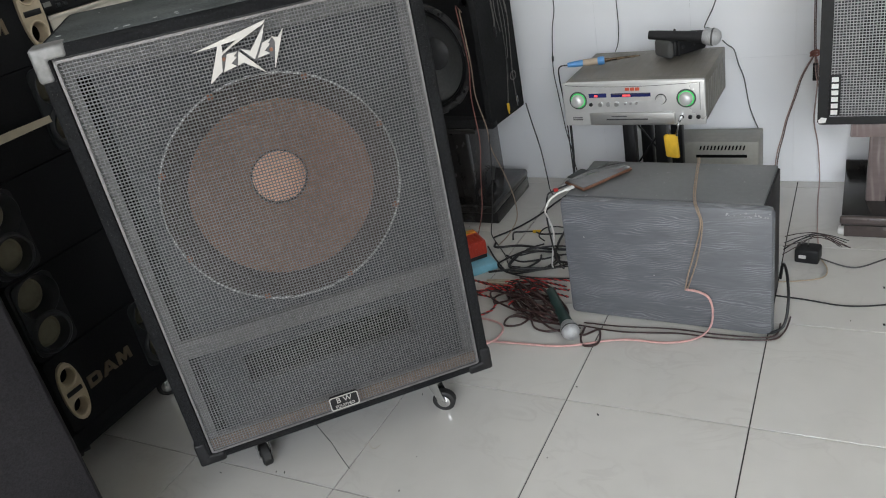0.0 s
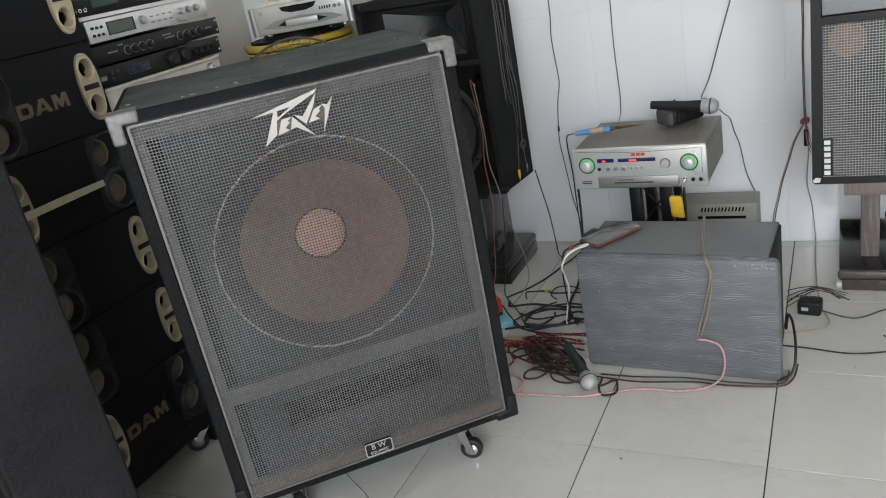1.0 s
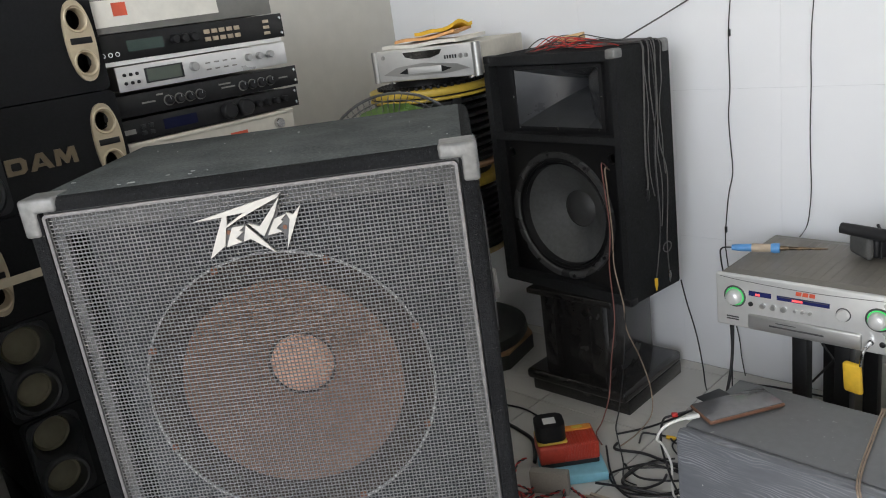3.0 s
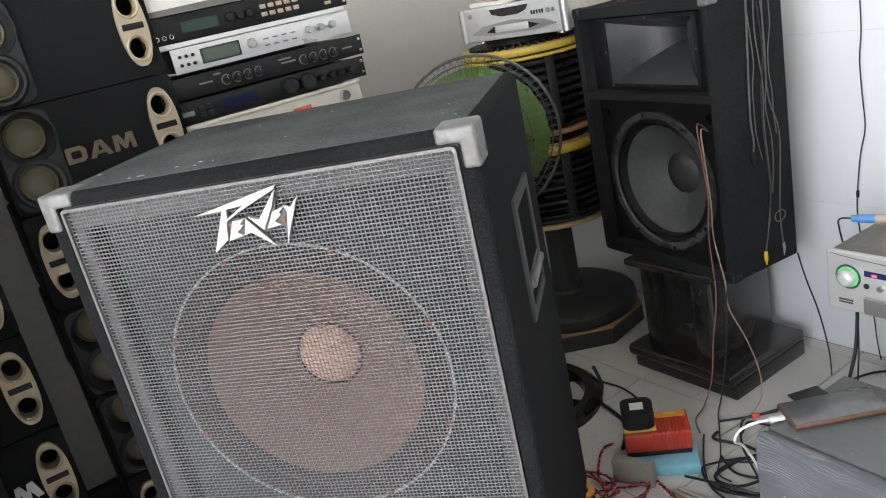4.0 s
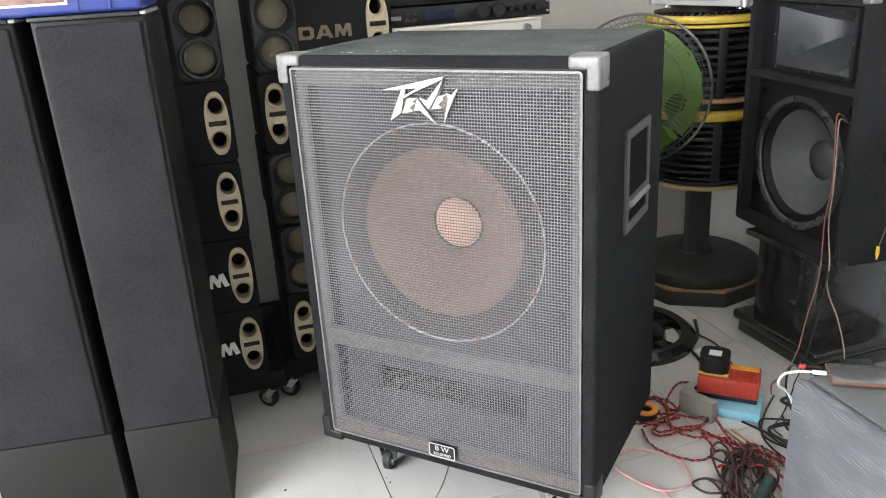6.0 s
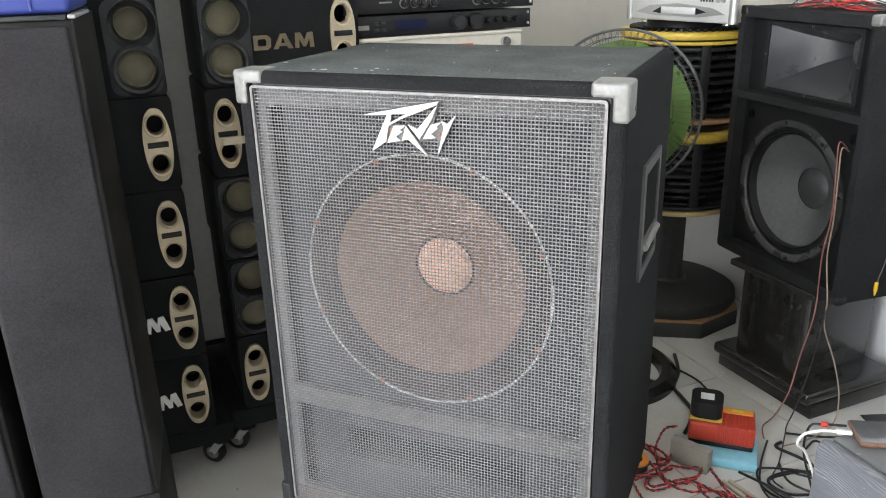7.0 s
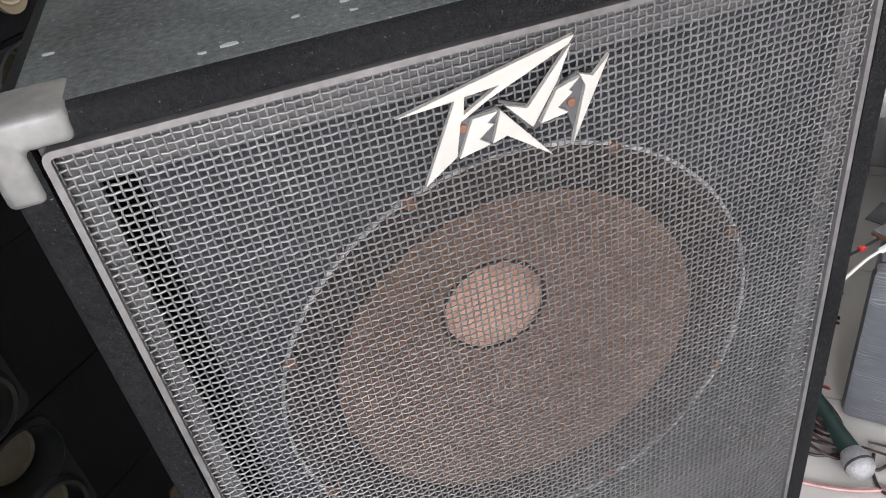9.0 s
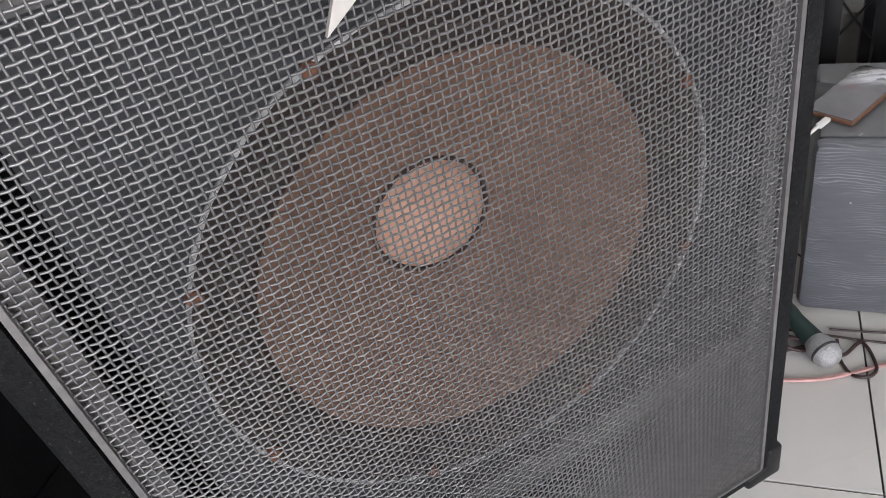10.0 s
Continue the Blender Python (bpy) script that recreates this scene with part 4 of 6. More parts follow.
part("corner_cap", box(B(), PW - 0.026, PD - 0.03, PH - 0.034, PW + 0.002, PD + 0.002, PH + 0.0025, 0.008, 3), CAPMETAL, pa, "worn corner cap")
part("corner_cap", box(B(), PW - 0.032, -0.003, -0.001, PW + 0.002, 0.03, 0.022, 0.006, 3), BLACKPLASTIC, pa, "black corner cap")

pst = thing("speaker_stand", "black lacquered speaker stand with stepped base", "stand", pose(-0.872, 0.832, 0))
part("base_plinth", box(B(), 0.008, 0.022, 0.0, 0.354, 0.328, 0.045, 0.003), BLACKGLOSS, pst)
part("base_slab", box(B(), 0, 0, 0.044, 0.357, 0.33, 0.078, 0.012, 4), BLACKGLOSS, pst, "rounded base slab")
part("column", box(B(), 0.072, 0.055, 0.0775, 0.274, 0.305, 0.341, 0.004), BLACKGLOSS, pst)
for x in (0.064, 0.234):
    part("front_panel", box(B(), x, 0.028, 0.0775, x + 0.046, 0.0565, 0.341, 0.003), BLACKGLOSS, pst)
part("top_slab", box(B(), 0.040, -0.006, 0.3405, 0.335, 0.30, 0.3585, 0.004, 3), BLACKGLOSS, pst, "thin top board")

# ---- speaker with a pale wire grille on a wooden stand ----
BOXFACE = mat("worn_grey_baffle", (0.06, 0.061, 0.065), 0.6, var=0.3, big=8, fine=60)
INKCONE = mat("black_paper_cone", (0.018, 0.018, 0.02), 0.6, var=0.2, big=8, fine=60)
DULLTAN = mat("dull_tan_tweeter", (0.30, 0.19, 0.095), 0.6, var=0.25, big=20)
ya = thing("grille_speaker", "black speaker with pale wire grille and grey horn panel", "loudspeaker", pose(0.472, 0.772, 0.376))
bm = B()
plate(bm, rect_pts(0, 0, 0.47, 0.72, 0.010), [rect_pts(0.028, 0.02, 0.442, 0.432), rect_pts(0.024, 0.452, 0.446, 0.700)], 0, 0.28)
box(bm, 0.005, 0.26, 0.005, 0.465, 0.28, 0.715)
part("cabinet_body", bm, BLACKPAINT, ya, "scuffed black cabinet", 40)
part("baffle", plate(B(), rect_pts(0.026, 0.018, 0.444, 0.434), [ring_pts(0.25, 0.20, 0.165, 0.165, 40)], 0.03, 0.045), BOXFACE, ya, "worn grey baffle")
ym = pose(0.25, 0.032, 0.20) @ TURNX
part("woofer_cone", lathe(B(), [(0.165, 0.0), (0.150, -0.004), (0.06, -0.06), (0.03, -0.05), (0, -0.045)], 40, ym), INKCONE, ya, "black woofer cone")
part("tweeter", lathe(B(), [(0.045, 0.004), (0.04, 0.006), (0.03, 0.0), (0, 0.012)], 28, pose(0.085, 0.030, 0.385) @ TURNX), DULLTAN, ya, "dull tan tweeter cone")
part("horn_panel", box(B(), 0.026, 0.012, 0.454, 0.444, 0.03, 0.698, 0.003), GREYPAINT, ya, "plain grey horn panel")
wire_grid("wire_mesh", 0.028, 0.02, 0.442, 0.432, 59, 59, 0.00118, 0.006, WHITEWIREMESH, ya, "pale square wire grille", 0.0008)
nb = part("name_plate", box(B(), 0.024, -0.001, 0.025, 0.051, 0.004, 0.131, 0.001), BLACKPLASTIC, ya, "upright name plate with white bars")
for k in range(6):
    part("bar", box(B(), 0.0300, -0.0022, 0.0275 + 0.0172 * k, 0.0455, -0.0008, 0.0395 + 0.0172 * k), WHITEPLASTIC, nb, "", 0)
part("scuff", plate(B(), [(0.004, 0.004), (0.019, 0.006), (0.022, 0.017), (0.010, 0.020), (0.002, 0.012)], (), -0.0012, 0.001), WHITEPLASTIC, ya, "torn white scuff", 0)

NOSING = mat("dark_brown_lacquer", (0.075, 0.058, 0.055), 0.28, var=0.2, big=8, coat=0.3)
yst = thing("wooden_stand", "grey-brown wooden speaker stand with rounded base", "stand", pose(0.535, 0.772, 0))
part("top_plank", box(B(), 0.015, 0.0, 0.340, 0.40, 0.28, 0.3755, 0.003), PURPLEWOOD, yst)
part("post", box(B(), 0.062, 0.195, 0.068, 0.112, 0.245, 0.341, 0.003), PURPLEWOOD, yst)
part("post", box(B(), 0.29, 0.195, 0.068, 0.34, 0.245, 0.341, 0.003), PURPLEWOOD, yst)
part("base_slab", box(B(), 0.004, 0.095, 0.036, 0.41, 0.42, 0.069, 0.002), BLACKGLOSS, yst, "dark glossy base top")
part("base_nosing", box(B(), 0, 0.083, 0.044, 0.414, 0.10, 0.071, 0.008, 4), NOSING, yst, "rounded wooden nosing")
part("base_plinth", box(B(), 0.012, 0.100, 0, 0.40, 0.40, 0.0375, 0.002), NOSING, yst)
part("back_board", box(B(), 0.004, 0.421, 0.03, 0.41, 0.432, 0.098, 0.002), BLACKGLOSS, yst)
hook = thing("black_bracket", "black turned bracket standing on the stand base", "bracket", pose(0.690, 0.95, 0.0692))
part("stem", lathe(B(), [(0, 0), (0.026, 0), (0.022, 0.012), (0.017, 0.02), (0.017, 0.13), (0, 0.13)], 20), BLACKPLASTIC, hook)
part("head", lathe(B(), [(0, 0.125), (0.03, 0.128), (0.033, 0.145), (0.025, 0.165), (0, 0.17)], 24), BLACKPLASTIC, hook)

# ---- line-array modules in two wheeled stacks ----
MW, MH, MD = 0.352, 0.196, 0.30


def array_module(name_group, mirrored=False, letters=None):
    """A wide speaker module: two cones in a waveguide at one end, an oval twin port at the other."""
    sx = (lambda x: MW - x) if mirrored else (lambda x: x)
    label = "black speaker module with two cones and an oval gold port" if not mirrored else "black speaker module turned round, oval gold port first"
    mod = thing("speaker_module", label, "loudspeaker", pose(0, 0, 0), name_group)
    flip = lambda pts: [(sx(x), z) for x, z in (pts[::-1] if mirrored else pts)]
    ports = [ring_pts(0.314, 0.139, 0.0185, 0.0215, 20), ring_pts(0.314, 0.056, 0.0185, 0.0215, 20)]
    spots_at = ((0.060, 0.141, 0.039), (0.054, 0.053, 0.037)) if not mirrored else ((0.050, 0.143, 0.035), (0.052, 0.054, 0.038))
    holes_at = [(x, z, r + (0.011 if k == 0 else 0.002)) for k, (x, z, r) in enumerate(spots_at)]
    cones = [ring_pts(x, z, r, r, 32) for x, z, r in holes_at]
    bm = B()
    plate(bm, flip(rect_pts(0, 0, MW, MH, 0.012, 3)), [flip(h) for h in ports + cones], 0.004, 0.060)
    box(bm, 0.001, 0.059, 0.001, MW - 0.001, MD, MH - 0.001, 0.008)
    part("cabinet_body", bm, BLACKCLOTH, mod, "black cloth-covered body", 35)
    bm = B()
    plate(bm, flip(rect_pts(0.006, 0.006, 0.109 if not mirrored else 0.105, MH - 0.006, 0.02, 4)), [flip(h) for h in cones], -0.002, 0.008)
    guide = part("waveguide", bm, GREYFACE, mod, "dark grey moulded waveguide", 35)
    for k, (x, z, r) in enumerate(spots_at):
        m = pose(sx(x), 0.0, z) @ TURNX
        if k == 0:
            # a flared bowl with the cone deep in its throat
            part("flare", lathe(B(), [(r + 0.0135, 0.0015), (r + 0.0105, 0.0035), (r + 0.008, -0.001), (r + 0.004, -0.010), (r + 0.001, -0.022), (r - 0.001, -0.040)], 36, m), GREYFACE, guide, "flared dark bowl")
            back = -0.036
        else:
            # a raised collar round the lower cone
            part("rim", lathe(B(), [(r + 0.013, 0.0), (r + 0.012, 0.006), (r + 0.007, 0.0105), (r + 0.002, 0.009), (r, 0.0), (r - 0.001, -0.022)], 36, m), GREYFACE, guide, "raised dark collar")
            back = -0.018
        part("cone", lathe(B(), [(r + 0.001, back - 0.004), (r - 0.003, back), (r - 0.007, back - 0.003), (r * 0.45, back + 0.003), (0, back + 0.005)], 32, m), YELLOWCONE, guide, "grey-yellow cone")
    bm = B()
    plate(bm, flip(ring_pts(0.314, 0.0975, 0.0285, 0.077, 40, 2.3)), [flip(h) for h in ports], -0.004, 0.0045)
    trim = part("port_trim", bm, GOLD, mod, "oval champagne port trim", 35)
    for z in (0.139, 0.056):
        part("port_lip", lathe(B(), [(0.0235, 0), (0.0215, 0.002), (0.0185, -0.0005), (0.0168, -0.010), (0.0165, -0.026)], 24, pose(sx(0.314), -0.004, z) @ TURNX @ Matrix.Diagonal((1, 1.15, 1, 1))), GOLD, trim)
    part("port_badge", box(B(), sx(0.314) - 0.021, -0.006, 0.092, sx(0.314) + 0.021, -0.0035, 0.104, 0.001), BLACKPLASTIC, trim, "small black badge")
    if letters:
        shapes = [([(0, 0), (0.030, 0.0), (0.038, 0.006), (0.039, 0.024), (0.031, 0.031), (0.001, 0.031)], [rect_pts(0.010, 0.008, 0.029, 0.023, 0.004)]),
                  ([(0.043, 0), (0.053, 0), (0.057, 0.006), (0.073, 0.006), (0.077, 0), (0.087, 0), (0.072, 0.032), (0.059, 0.032)], [[(0.060, 0.012), (0.070, 0.012), (0.066, 0.023), (0.064, 0.023)]]),
                  ([(0.091, 0), (0.100, 0), (0.101, 0.018), (0.110, 0.002), (0.115, 0.002), (0.124, 0.018), (0.125, 0), (0.134, 0), (0.132, 0.032), (0.120, 0.032), (0.1125, 0.016), (0.105, 0.032), (0.093, 0.032)], [])]
        off = 0.113 if not mirrored else 0.08
        if letters is WHITEPLASTIC:
            off = 0.232
            shapes = [([(0, 0.002), (0.008, 0), (0.011, 0.020), (0.020, 0.002), (0.028, 0.002), (0.030, 0.020), (0.038, 0.001), (0.050, 0.003), (0.039, 0.038), (0.027, 0.036), (0.024, 0.020), (0.015, 0.038), (0.005, 0.036)], [])]
        for pts, holes in shapes:
            part("letter_block", plate(B(), [(x + off, z + 0.072) for x, z in pts], [[(x + off, z + 0.072) for x, z in h] for h in holes], 0.0005, 0.0045), letters, mod, "plain raised block", 0)
    return mod


plain = array_module("speaker modules")
back_to_front = array_module("speaker modules", True)
gold_marked = array_module("speaker modules", False, GOLDTEXT)
silver_marked = array_module("speaker modules", False, WHITEPLASTIC)
gold_flipped = array_module("speaker modules", True, GOLDTEXT)
STEP = 0.1985
rng = random.Random(3)
firsts = {}
for x, y, kinds in ((-0.962, -0.957, (silver_marked, silver_marked, plain, plain, back_to_front, plain)),
                    (-1.003, -0.530, (gold_flipped, plain, plain, back_to_front, gold_marked, plain))):
    for k, kind in enumerate(kinds):
        m = pose(x + 0.004 * rng.random() - 0.002, y + 0.006 * rng.random() - 0.003, 0.134 + STEP * k, 0, 0, 90 + 0.8 * (rng.random() - 0.5))
        if kind in firsts:
            copy_thing(kind, m)
        else:
            firsts[kind] = kind.matrix_basis = m
ZINC = mat("dull_zinc", (0.46, 0.455, 0.44), 0.5, metal=0.15, var=0.15, big=30)
for x, y, x0, x1 in ((-0.962, -0.955, -0.012, MW + 0.036), (-1.003, -0.530, -0.034, MW + 0.012)):
    dolly = thing("wheeled_base", "black wheeled base under the speaker stack", "dolly", pose(x, y, 0, 0, 0, 90), "wheeled bases")
    part("board", box(B(), x0, 0.004, 0.082, x1, MD + 0.02, 0.133, 0.006), BLACKCLOTH, dolly)
    for cx, cy, a in ((x0 + 0.034, 0.040, 150), (x1 - 0.030, 0.046, 142), (x0 + 0.04, 0.27, 0), (x1 - 0.04, 0.27, 40)):
        caster(dolly, cx, cy, 0.0825, 0.029, a, ZINC)
tape = solid("tape_strip", plate(B(), [(0, 0), (0.231, 0.002), (0.230, 0.017), (0.12, 0.0185), (0.001, 0.0165)], (), -0.0072, -0.0064), TAPE, "cream tape stuck across a speaker module", "tape", pose(-1.003, -0.503, 0.803, 0, 0, 90), smooth=0)

# ---- tall column speakers and the blue case on them ----
for x, y, wd, lab in ((-0.6135, -0.9475, 0.197, "tall column speaker with charcoal cloth front, blue case on top"), (-0.647, -1.221, 0.248, "tall column speaker with charcoal cloth front beside another")):
    col = thing("column_speaker", lab, "loudspeaker", pose(x, y, 0, 0, 0, 83), "column speakers")
    bm = B()
    box(bm, 0, 0.004, 0.0, wd, 0.250, 1.108, 0.005, 3)
    part("cabinet_body", bm, COLUMNSIDE, col, "satin black body")
    part("grille_cloth", box(B(), 0.008, -0.008, 0.252, wd - 0.007, 0.006, 1.098, 0.006, 3), FABRIC, col, "charcoal cloth grille")
    part("lower_panel", box(B(), -0.0015, 0.0, 0.004, wd + 0.0015, 0.2505, 0.248, 0.004), LOWERPANEL, col, "dark grey satin lower panel")
    part("cap_end", box(B(), wd - 0.006, -0.004, 1.1070, wd + 0.006, 0.16, 1.1130, 0.0025), GREYPAINT, col, "chipped pale cap edge")
    part("top_cap", box(B(), -0.002, -0.006, 1.1065, wd - 0.007, 0.252, 1.1135, 0.002), GREYFACE, col, "thin top cap")
case = thing("tool_case", "blue plastic case with a picture label on the column speakers", "case", pose(-0.636, -1.160, 1.1145, 0, 0, 84))
part("tray", box(B(), 0, 0, 0, 0.41, 0.25, 0.085, 0.010, 3), BLUE, case)
part("lid", box(B(), 0.004, 0.002, 0.0865, 0.406, 0.248, 0.17, 0.012, 3), BLUE, case)
lb = part("label_card", plate(B(), rect_pts(0.03, 0.018, 0.285, 0.16), (), -0.0012, 0.001), WHITEPLASTIC, case, "white bordered picture label", 0)
part("picture", plate(B(), rect_pts(0.034, 0.022, 0.281, 0.156), (), -0.0022, -0.0010), CASEPRINT, lb, "faded picture", 0)
part("latch", box(B(), 0.235, -0.006, 0.07, 0.285, 0.004, 0.10, 0.003), SILVER, case, "silver latch")
for x in (0.30, 0.355):
    part("rib", box(B(), x, -0.003, 0.006, x + 0.004, 0.003, 0.08, 0.001), BLUE, case)

# ---- stack of rack units behind the subwoofer ----
RACK = pose(-1.020, -0.205, 0, 0, 0, 90)
shelf = thing("equipment_cabinet", "plain dark cabinet hidden under the rack units", "cabinet", RACK)
part("cabinet_body", box(B(), 0.03, 0.02, 0.0, 0.45, 0.34, 0.888, 0.004), BLACKPAINT, shelf)


def rack_unit(z0, z1, x0, x1, material, label, turn=0.0, depth=0.26, ears=True):
    u = thing("rack_unit", label, "audio unit", RACK @ pose(x0, 0, z0, 0, 0, turn), "rack units")
    wd, ht = x1 - x0, z1 - z0
    part("case", box(B(), 0.018, 0.005, 0.0, wd - 0.018, depth, ht - 0.002, 0.002), STEELGREY if material is not BLACKPAINT else BLACKPAINT, u)
    part("front_panel", box(B(), 0, 0, 0.0, wd, 0.005, ht, 0.0012), material, u)
    if ears:
        for x in (0.008, wd - 0.008):
            for z in (0.010, ht - 0.010):
                part("screw", lathe(B(), [(0.0042, 0), (0.0035, 0.002), (0, 0.0026)], 10, pose(x, 0, z) @ TURNX), CHROME, u)
    return u, ht


u, h = rack_unit(0.888, 1.008, 0.022, 0.455, BEIGE, "cream power amplifier under the rack units", 0, 0.3, False)
bm = B()
knob(bm, 0.388, 0.092, 0.012, 0.012)
part("knob", bm, CHROME, u)
part("sticker", plate(B(), rect_pts(0.255, 0.082, 0.30, 0.094), (), -0.001, 0.001), LOGORED, u, "faded red sticker", 0)
part("top_lip", box(B(), -0.002, -0.004, 0.111, 0.435, 0.02, 0.119, 0.002), BEIGE, u)

u, h = rack_unit(1.0105, 1.056, 0.0, 0.483, BLACKPAINT, "black rack unit with a blue display and two large knobs", 0.6)
part("display", plate(B(), rect_pts(0.125, 0.012, 0.205, 0.034), (), -0.001, 0.001), LCDDARK, u, "", 0)
part("name_bar", plate(B(), rect_pts(0.022, 0.016, 0.06, 0.026), (), -0.001, 0.001), STEELGREY, u, "", 0)
for i in range(2):
    for j in range(2):
        part("button", box(B(), 0.072 + 0.018 * i, -0.004, 0.010 + 0.014 * j, 0.083 + 0.018 * i, 0.001, 0.018 + 0.014 * j, 0.001), GREYFACE, u)
for x, r in ((0.285, 0.018), (0.33, 0.018), (0.365, 0.007), (0.39, 0.007), (0.415, 0.007), (0.44, 0.007)):
    bm = B()
    knob(bm, x, 0.023, r, 0.016)
    part("knob", bm, BLACKPLASTIC, u)

u, h = rack_unit(1.0615, 1.106, 0.002, 0.485, BLACKPAINT, "black rack unit with two rows of knobs", -0.5)
for x in (0.145, 0.17, 0.195, 0.22, 0.33, 0.355, 0.38, 0.405):
    bm = B()
    knob(bm, x, 0.02, 0.0092, 0.012, segs=16)
    kn = part("knob", bm, BLACKPLASTIC, u)
    part("collar", lathe(B(), [(0.0098, 0), (0.0098, 0.003), (0.0112, 0.003), (0.0116, 0)], 18, pose(x, 0, 0.02) @ TURNX), STEELGREY, kn, "grey collar")
    part("pointer", box(B(), x - 0.0006, -0.0130, 0.022, x + 0.0006, -0.0115, 0.028), GREYPAINT, kn, "", 0)
for x0, x1, z in ((0.02, 0.03, 0.03), (0.085, 0.115, 0.022), (0.12, 0.135, 0.034), (0.27, 0.30, 0.03), (0.275, 0.31, 0.022), (0.43, 0.455, 0.02)):
    part("print_bar", plate(B(), rect_pts(x0, z, x1, z + 0.0035), (), -0.0008, 0.001), STEELGREY, u, "", 0)

u, h = rack_unit(1.1135, 1.164, 0.048, 0.470, SILVERPAINT, "silver rack unit with a grey display window", 0.4, ears=False)
part("display", plate(B(), rect_pts(0.065, 0.013, 0.145, 0.038), (), -0.001, 0.001), LCD, u, "", 0)
part("display_rim", plate(B(), rect_pts(0.061, 0.010, 0.149, 0.041), [rect_pts(0.065, 0.013, 0.145, 0.038)], -0.002, 0.001), GREYFACE, u, "", 0)
for i in range(3):
    for j in range(2):
        bm = B()
        knob(bm, 0.016 + 0.014 * i, 0.016 + 0.017 * j, 0.0035, 0.004, segs=10)
        part("button", bm, BLACKPLASTIC, u)
for x, r in ((0.175, 0.010), (0.315, 0.008), (0.345, 0.008), (0.375, 0.008)):
    bm = B()
    knob(bm, x, 0.028, r, 0.012)
    part("knob", bm, SILVER, u)
for i in range(4):
    for j in range(2):
        part("print_bar", plate(B(), rect_pts(0.205 + 0.022 * i, 0.015 + 0.014 * j, 0.217 + 0.022 * i, 0.018 + 0.014 * j), (), -0.0008, 0.001), STEELGREY, u, "", 0)

u, h = rack_unit(1.1755, 1.229, 0.0, 0.470, BLACKPAINT, "black rack unit with a green display and pale buttons", -0.8)
part("display", plate(B(), rect_pts(0.085, 0.016, 0.165, 0.038), (), -0.001, 0.001), LCDGREEN, u, "", 0)
for x in (0.19, 0.212, 0.234):
    bm = B()
    knob(bm, x, 0.028, 0.009, 0.014, segs=16)
    part("knob", bm, BLACKPLASTIC, u)
for i in range(5):
    for j in range(2):
        part("button", box(B(), 0.262 + 0.019 * i, -0.004, 0.014 + 0.016 * j, 0.275 + 0.019 * i, 0.001, 0.023 + 0.016 * j, 0.001), TAN, u, "pale lit button")
for j in range(3):
    part("button", box(B(), 0.415, -0.004, 0.010 + 0.013 * j, 0.43, 0.001, 0.017 + 0.013 * j, 0.001), TAN, u)
for x in (0.03, 0.045, 0.06):
    part("jack", lathe(B(), [(0.005, 0), (0.005, 0.004), (0.003, 0.004), (0.003, 0.001)], 12, pose(x, 0, 0.014) @ TURNX), CHROME, u)
part("white_strip", box(B(), 0.02, 0.002, -0.0085, 0.46, 0.22, -0.0003), WHITEPLASTIC, u, "pale strip under the unit", 0)

u, h = rack_unit(1.231, 1.30, 0.012, 0.452, STEELGREY, "grey unit with a printed flyer on its front", 0.5, ears=False)
part("flyer", plate(B(), [(0.01, 0.012), (0.30, 0.016), (0.298, 0.066), (0.012, 0.064)], (), -0.0025, -0.0012), PAPER, u, "white flyer with red print", 0)
part("flyer_print", plate(B(), rect_pts(0.06, 0.032, 0.09, 0.058), (), -0.0032, -0.0022), LOGORED, u, "", 0)
# added board and box: the shaded wall strip and the dark below it
board = solid("grey_board", box(B(), 0, 0, 0.0, 0.30, 0.02, 1.52, 0.003), BOARDGREY, "tall grey board added behind the speaker stacks as the shaded wall", "board", pose(-1.34, -0.72, 0.18, 0, 0, 90))
solid("low_box", box(B(), 0, 0, 0, 0.34, 0.10, 0.18, 0.004), BLACKPAINT, "low black box added under the grey board as the shade by the floor", "box", pose(-1.31, -0.74, 0, 0, 0, 90))
flower = solid("flower_card", box(B(), 0, 0, 0, 0.12, 0.004, 0.09, 0.001), PAPER, "small pale card with a pink flower on the grey board", "card", pose(-1.335, -0.655, 1.155, 0, 0, 90))
bm = B()
for k in range(6):
    a = 2 * math.pi * k / 6
    lathe(bm, [(0.011, 0), (0.009, 0.0012), (0, 0.0016)], 10, pose(0.05 + 0.013 * math.cos(a), -0.0001, 0.05 + 0.013 * math.sin(a)) @ TURNX)
part("printed_flower", bm, mat("pink_print", (0.5, 0.14, 0.16), 0.6), flower, "pink printed flower")

# ---- drum-shaped speaker on a pedestal, with a disc player on top ----
DUSTYBLACK = mat("dusty_black_enamel", (0.034, 0.036, 0.034), 0.5, var=0.3, big=5, fine=60, spec=0.4)
SLATBLACK = mat("moulded_black_slat", (0.020, 0.0205, 0.021), 0.28, var=0.25, big=5, fine=80, spec=0.6)
drum = thing("drum_speaker", "black slatted drum speaker with yellow rims on a round pedestal", "loudspeaker", pose(-1.25, 0.96, 0))
part("plinth", lathe(B(), [(0, 0), (0.240, 0), (0.240, 0.052), (0, 0.052)], 8, pose(0, 0, 0, 0, 0, 22.5 - 33)), DUSTYBLACK, drum, "octagonal black plinth", 20)
part("wood_rim", lathe(B(), [(0, 0.052), (0.240, 0.052), (0.240, 0.060), (0, 0.060)], 8, pose(0, 0, 0, 0, 0, 22.5 - 33)), WOODEDGE, drum, "raw wooden edge", 20)
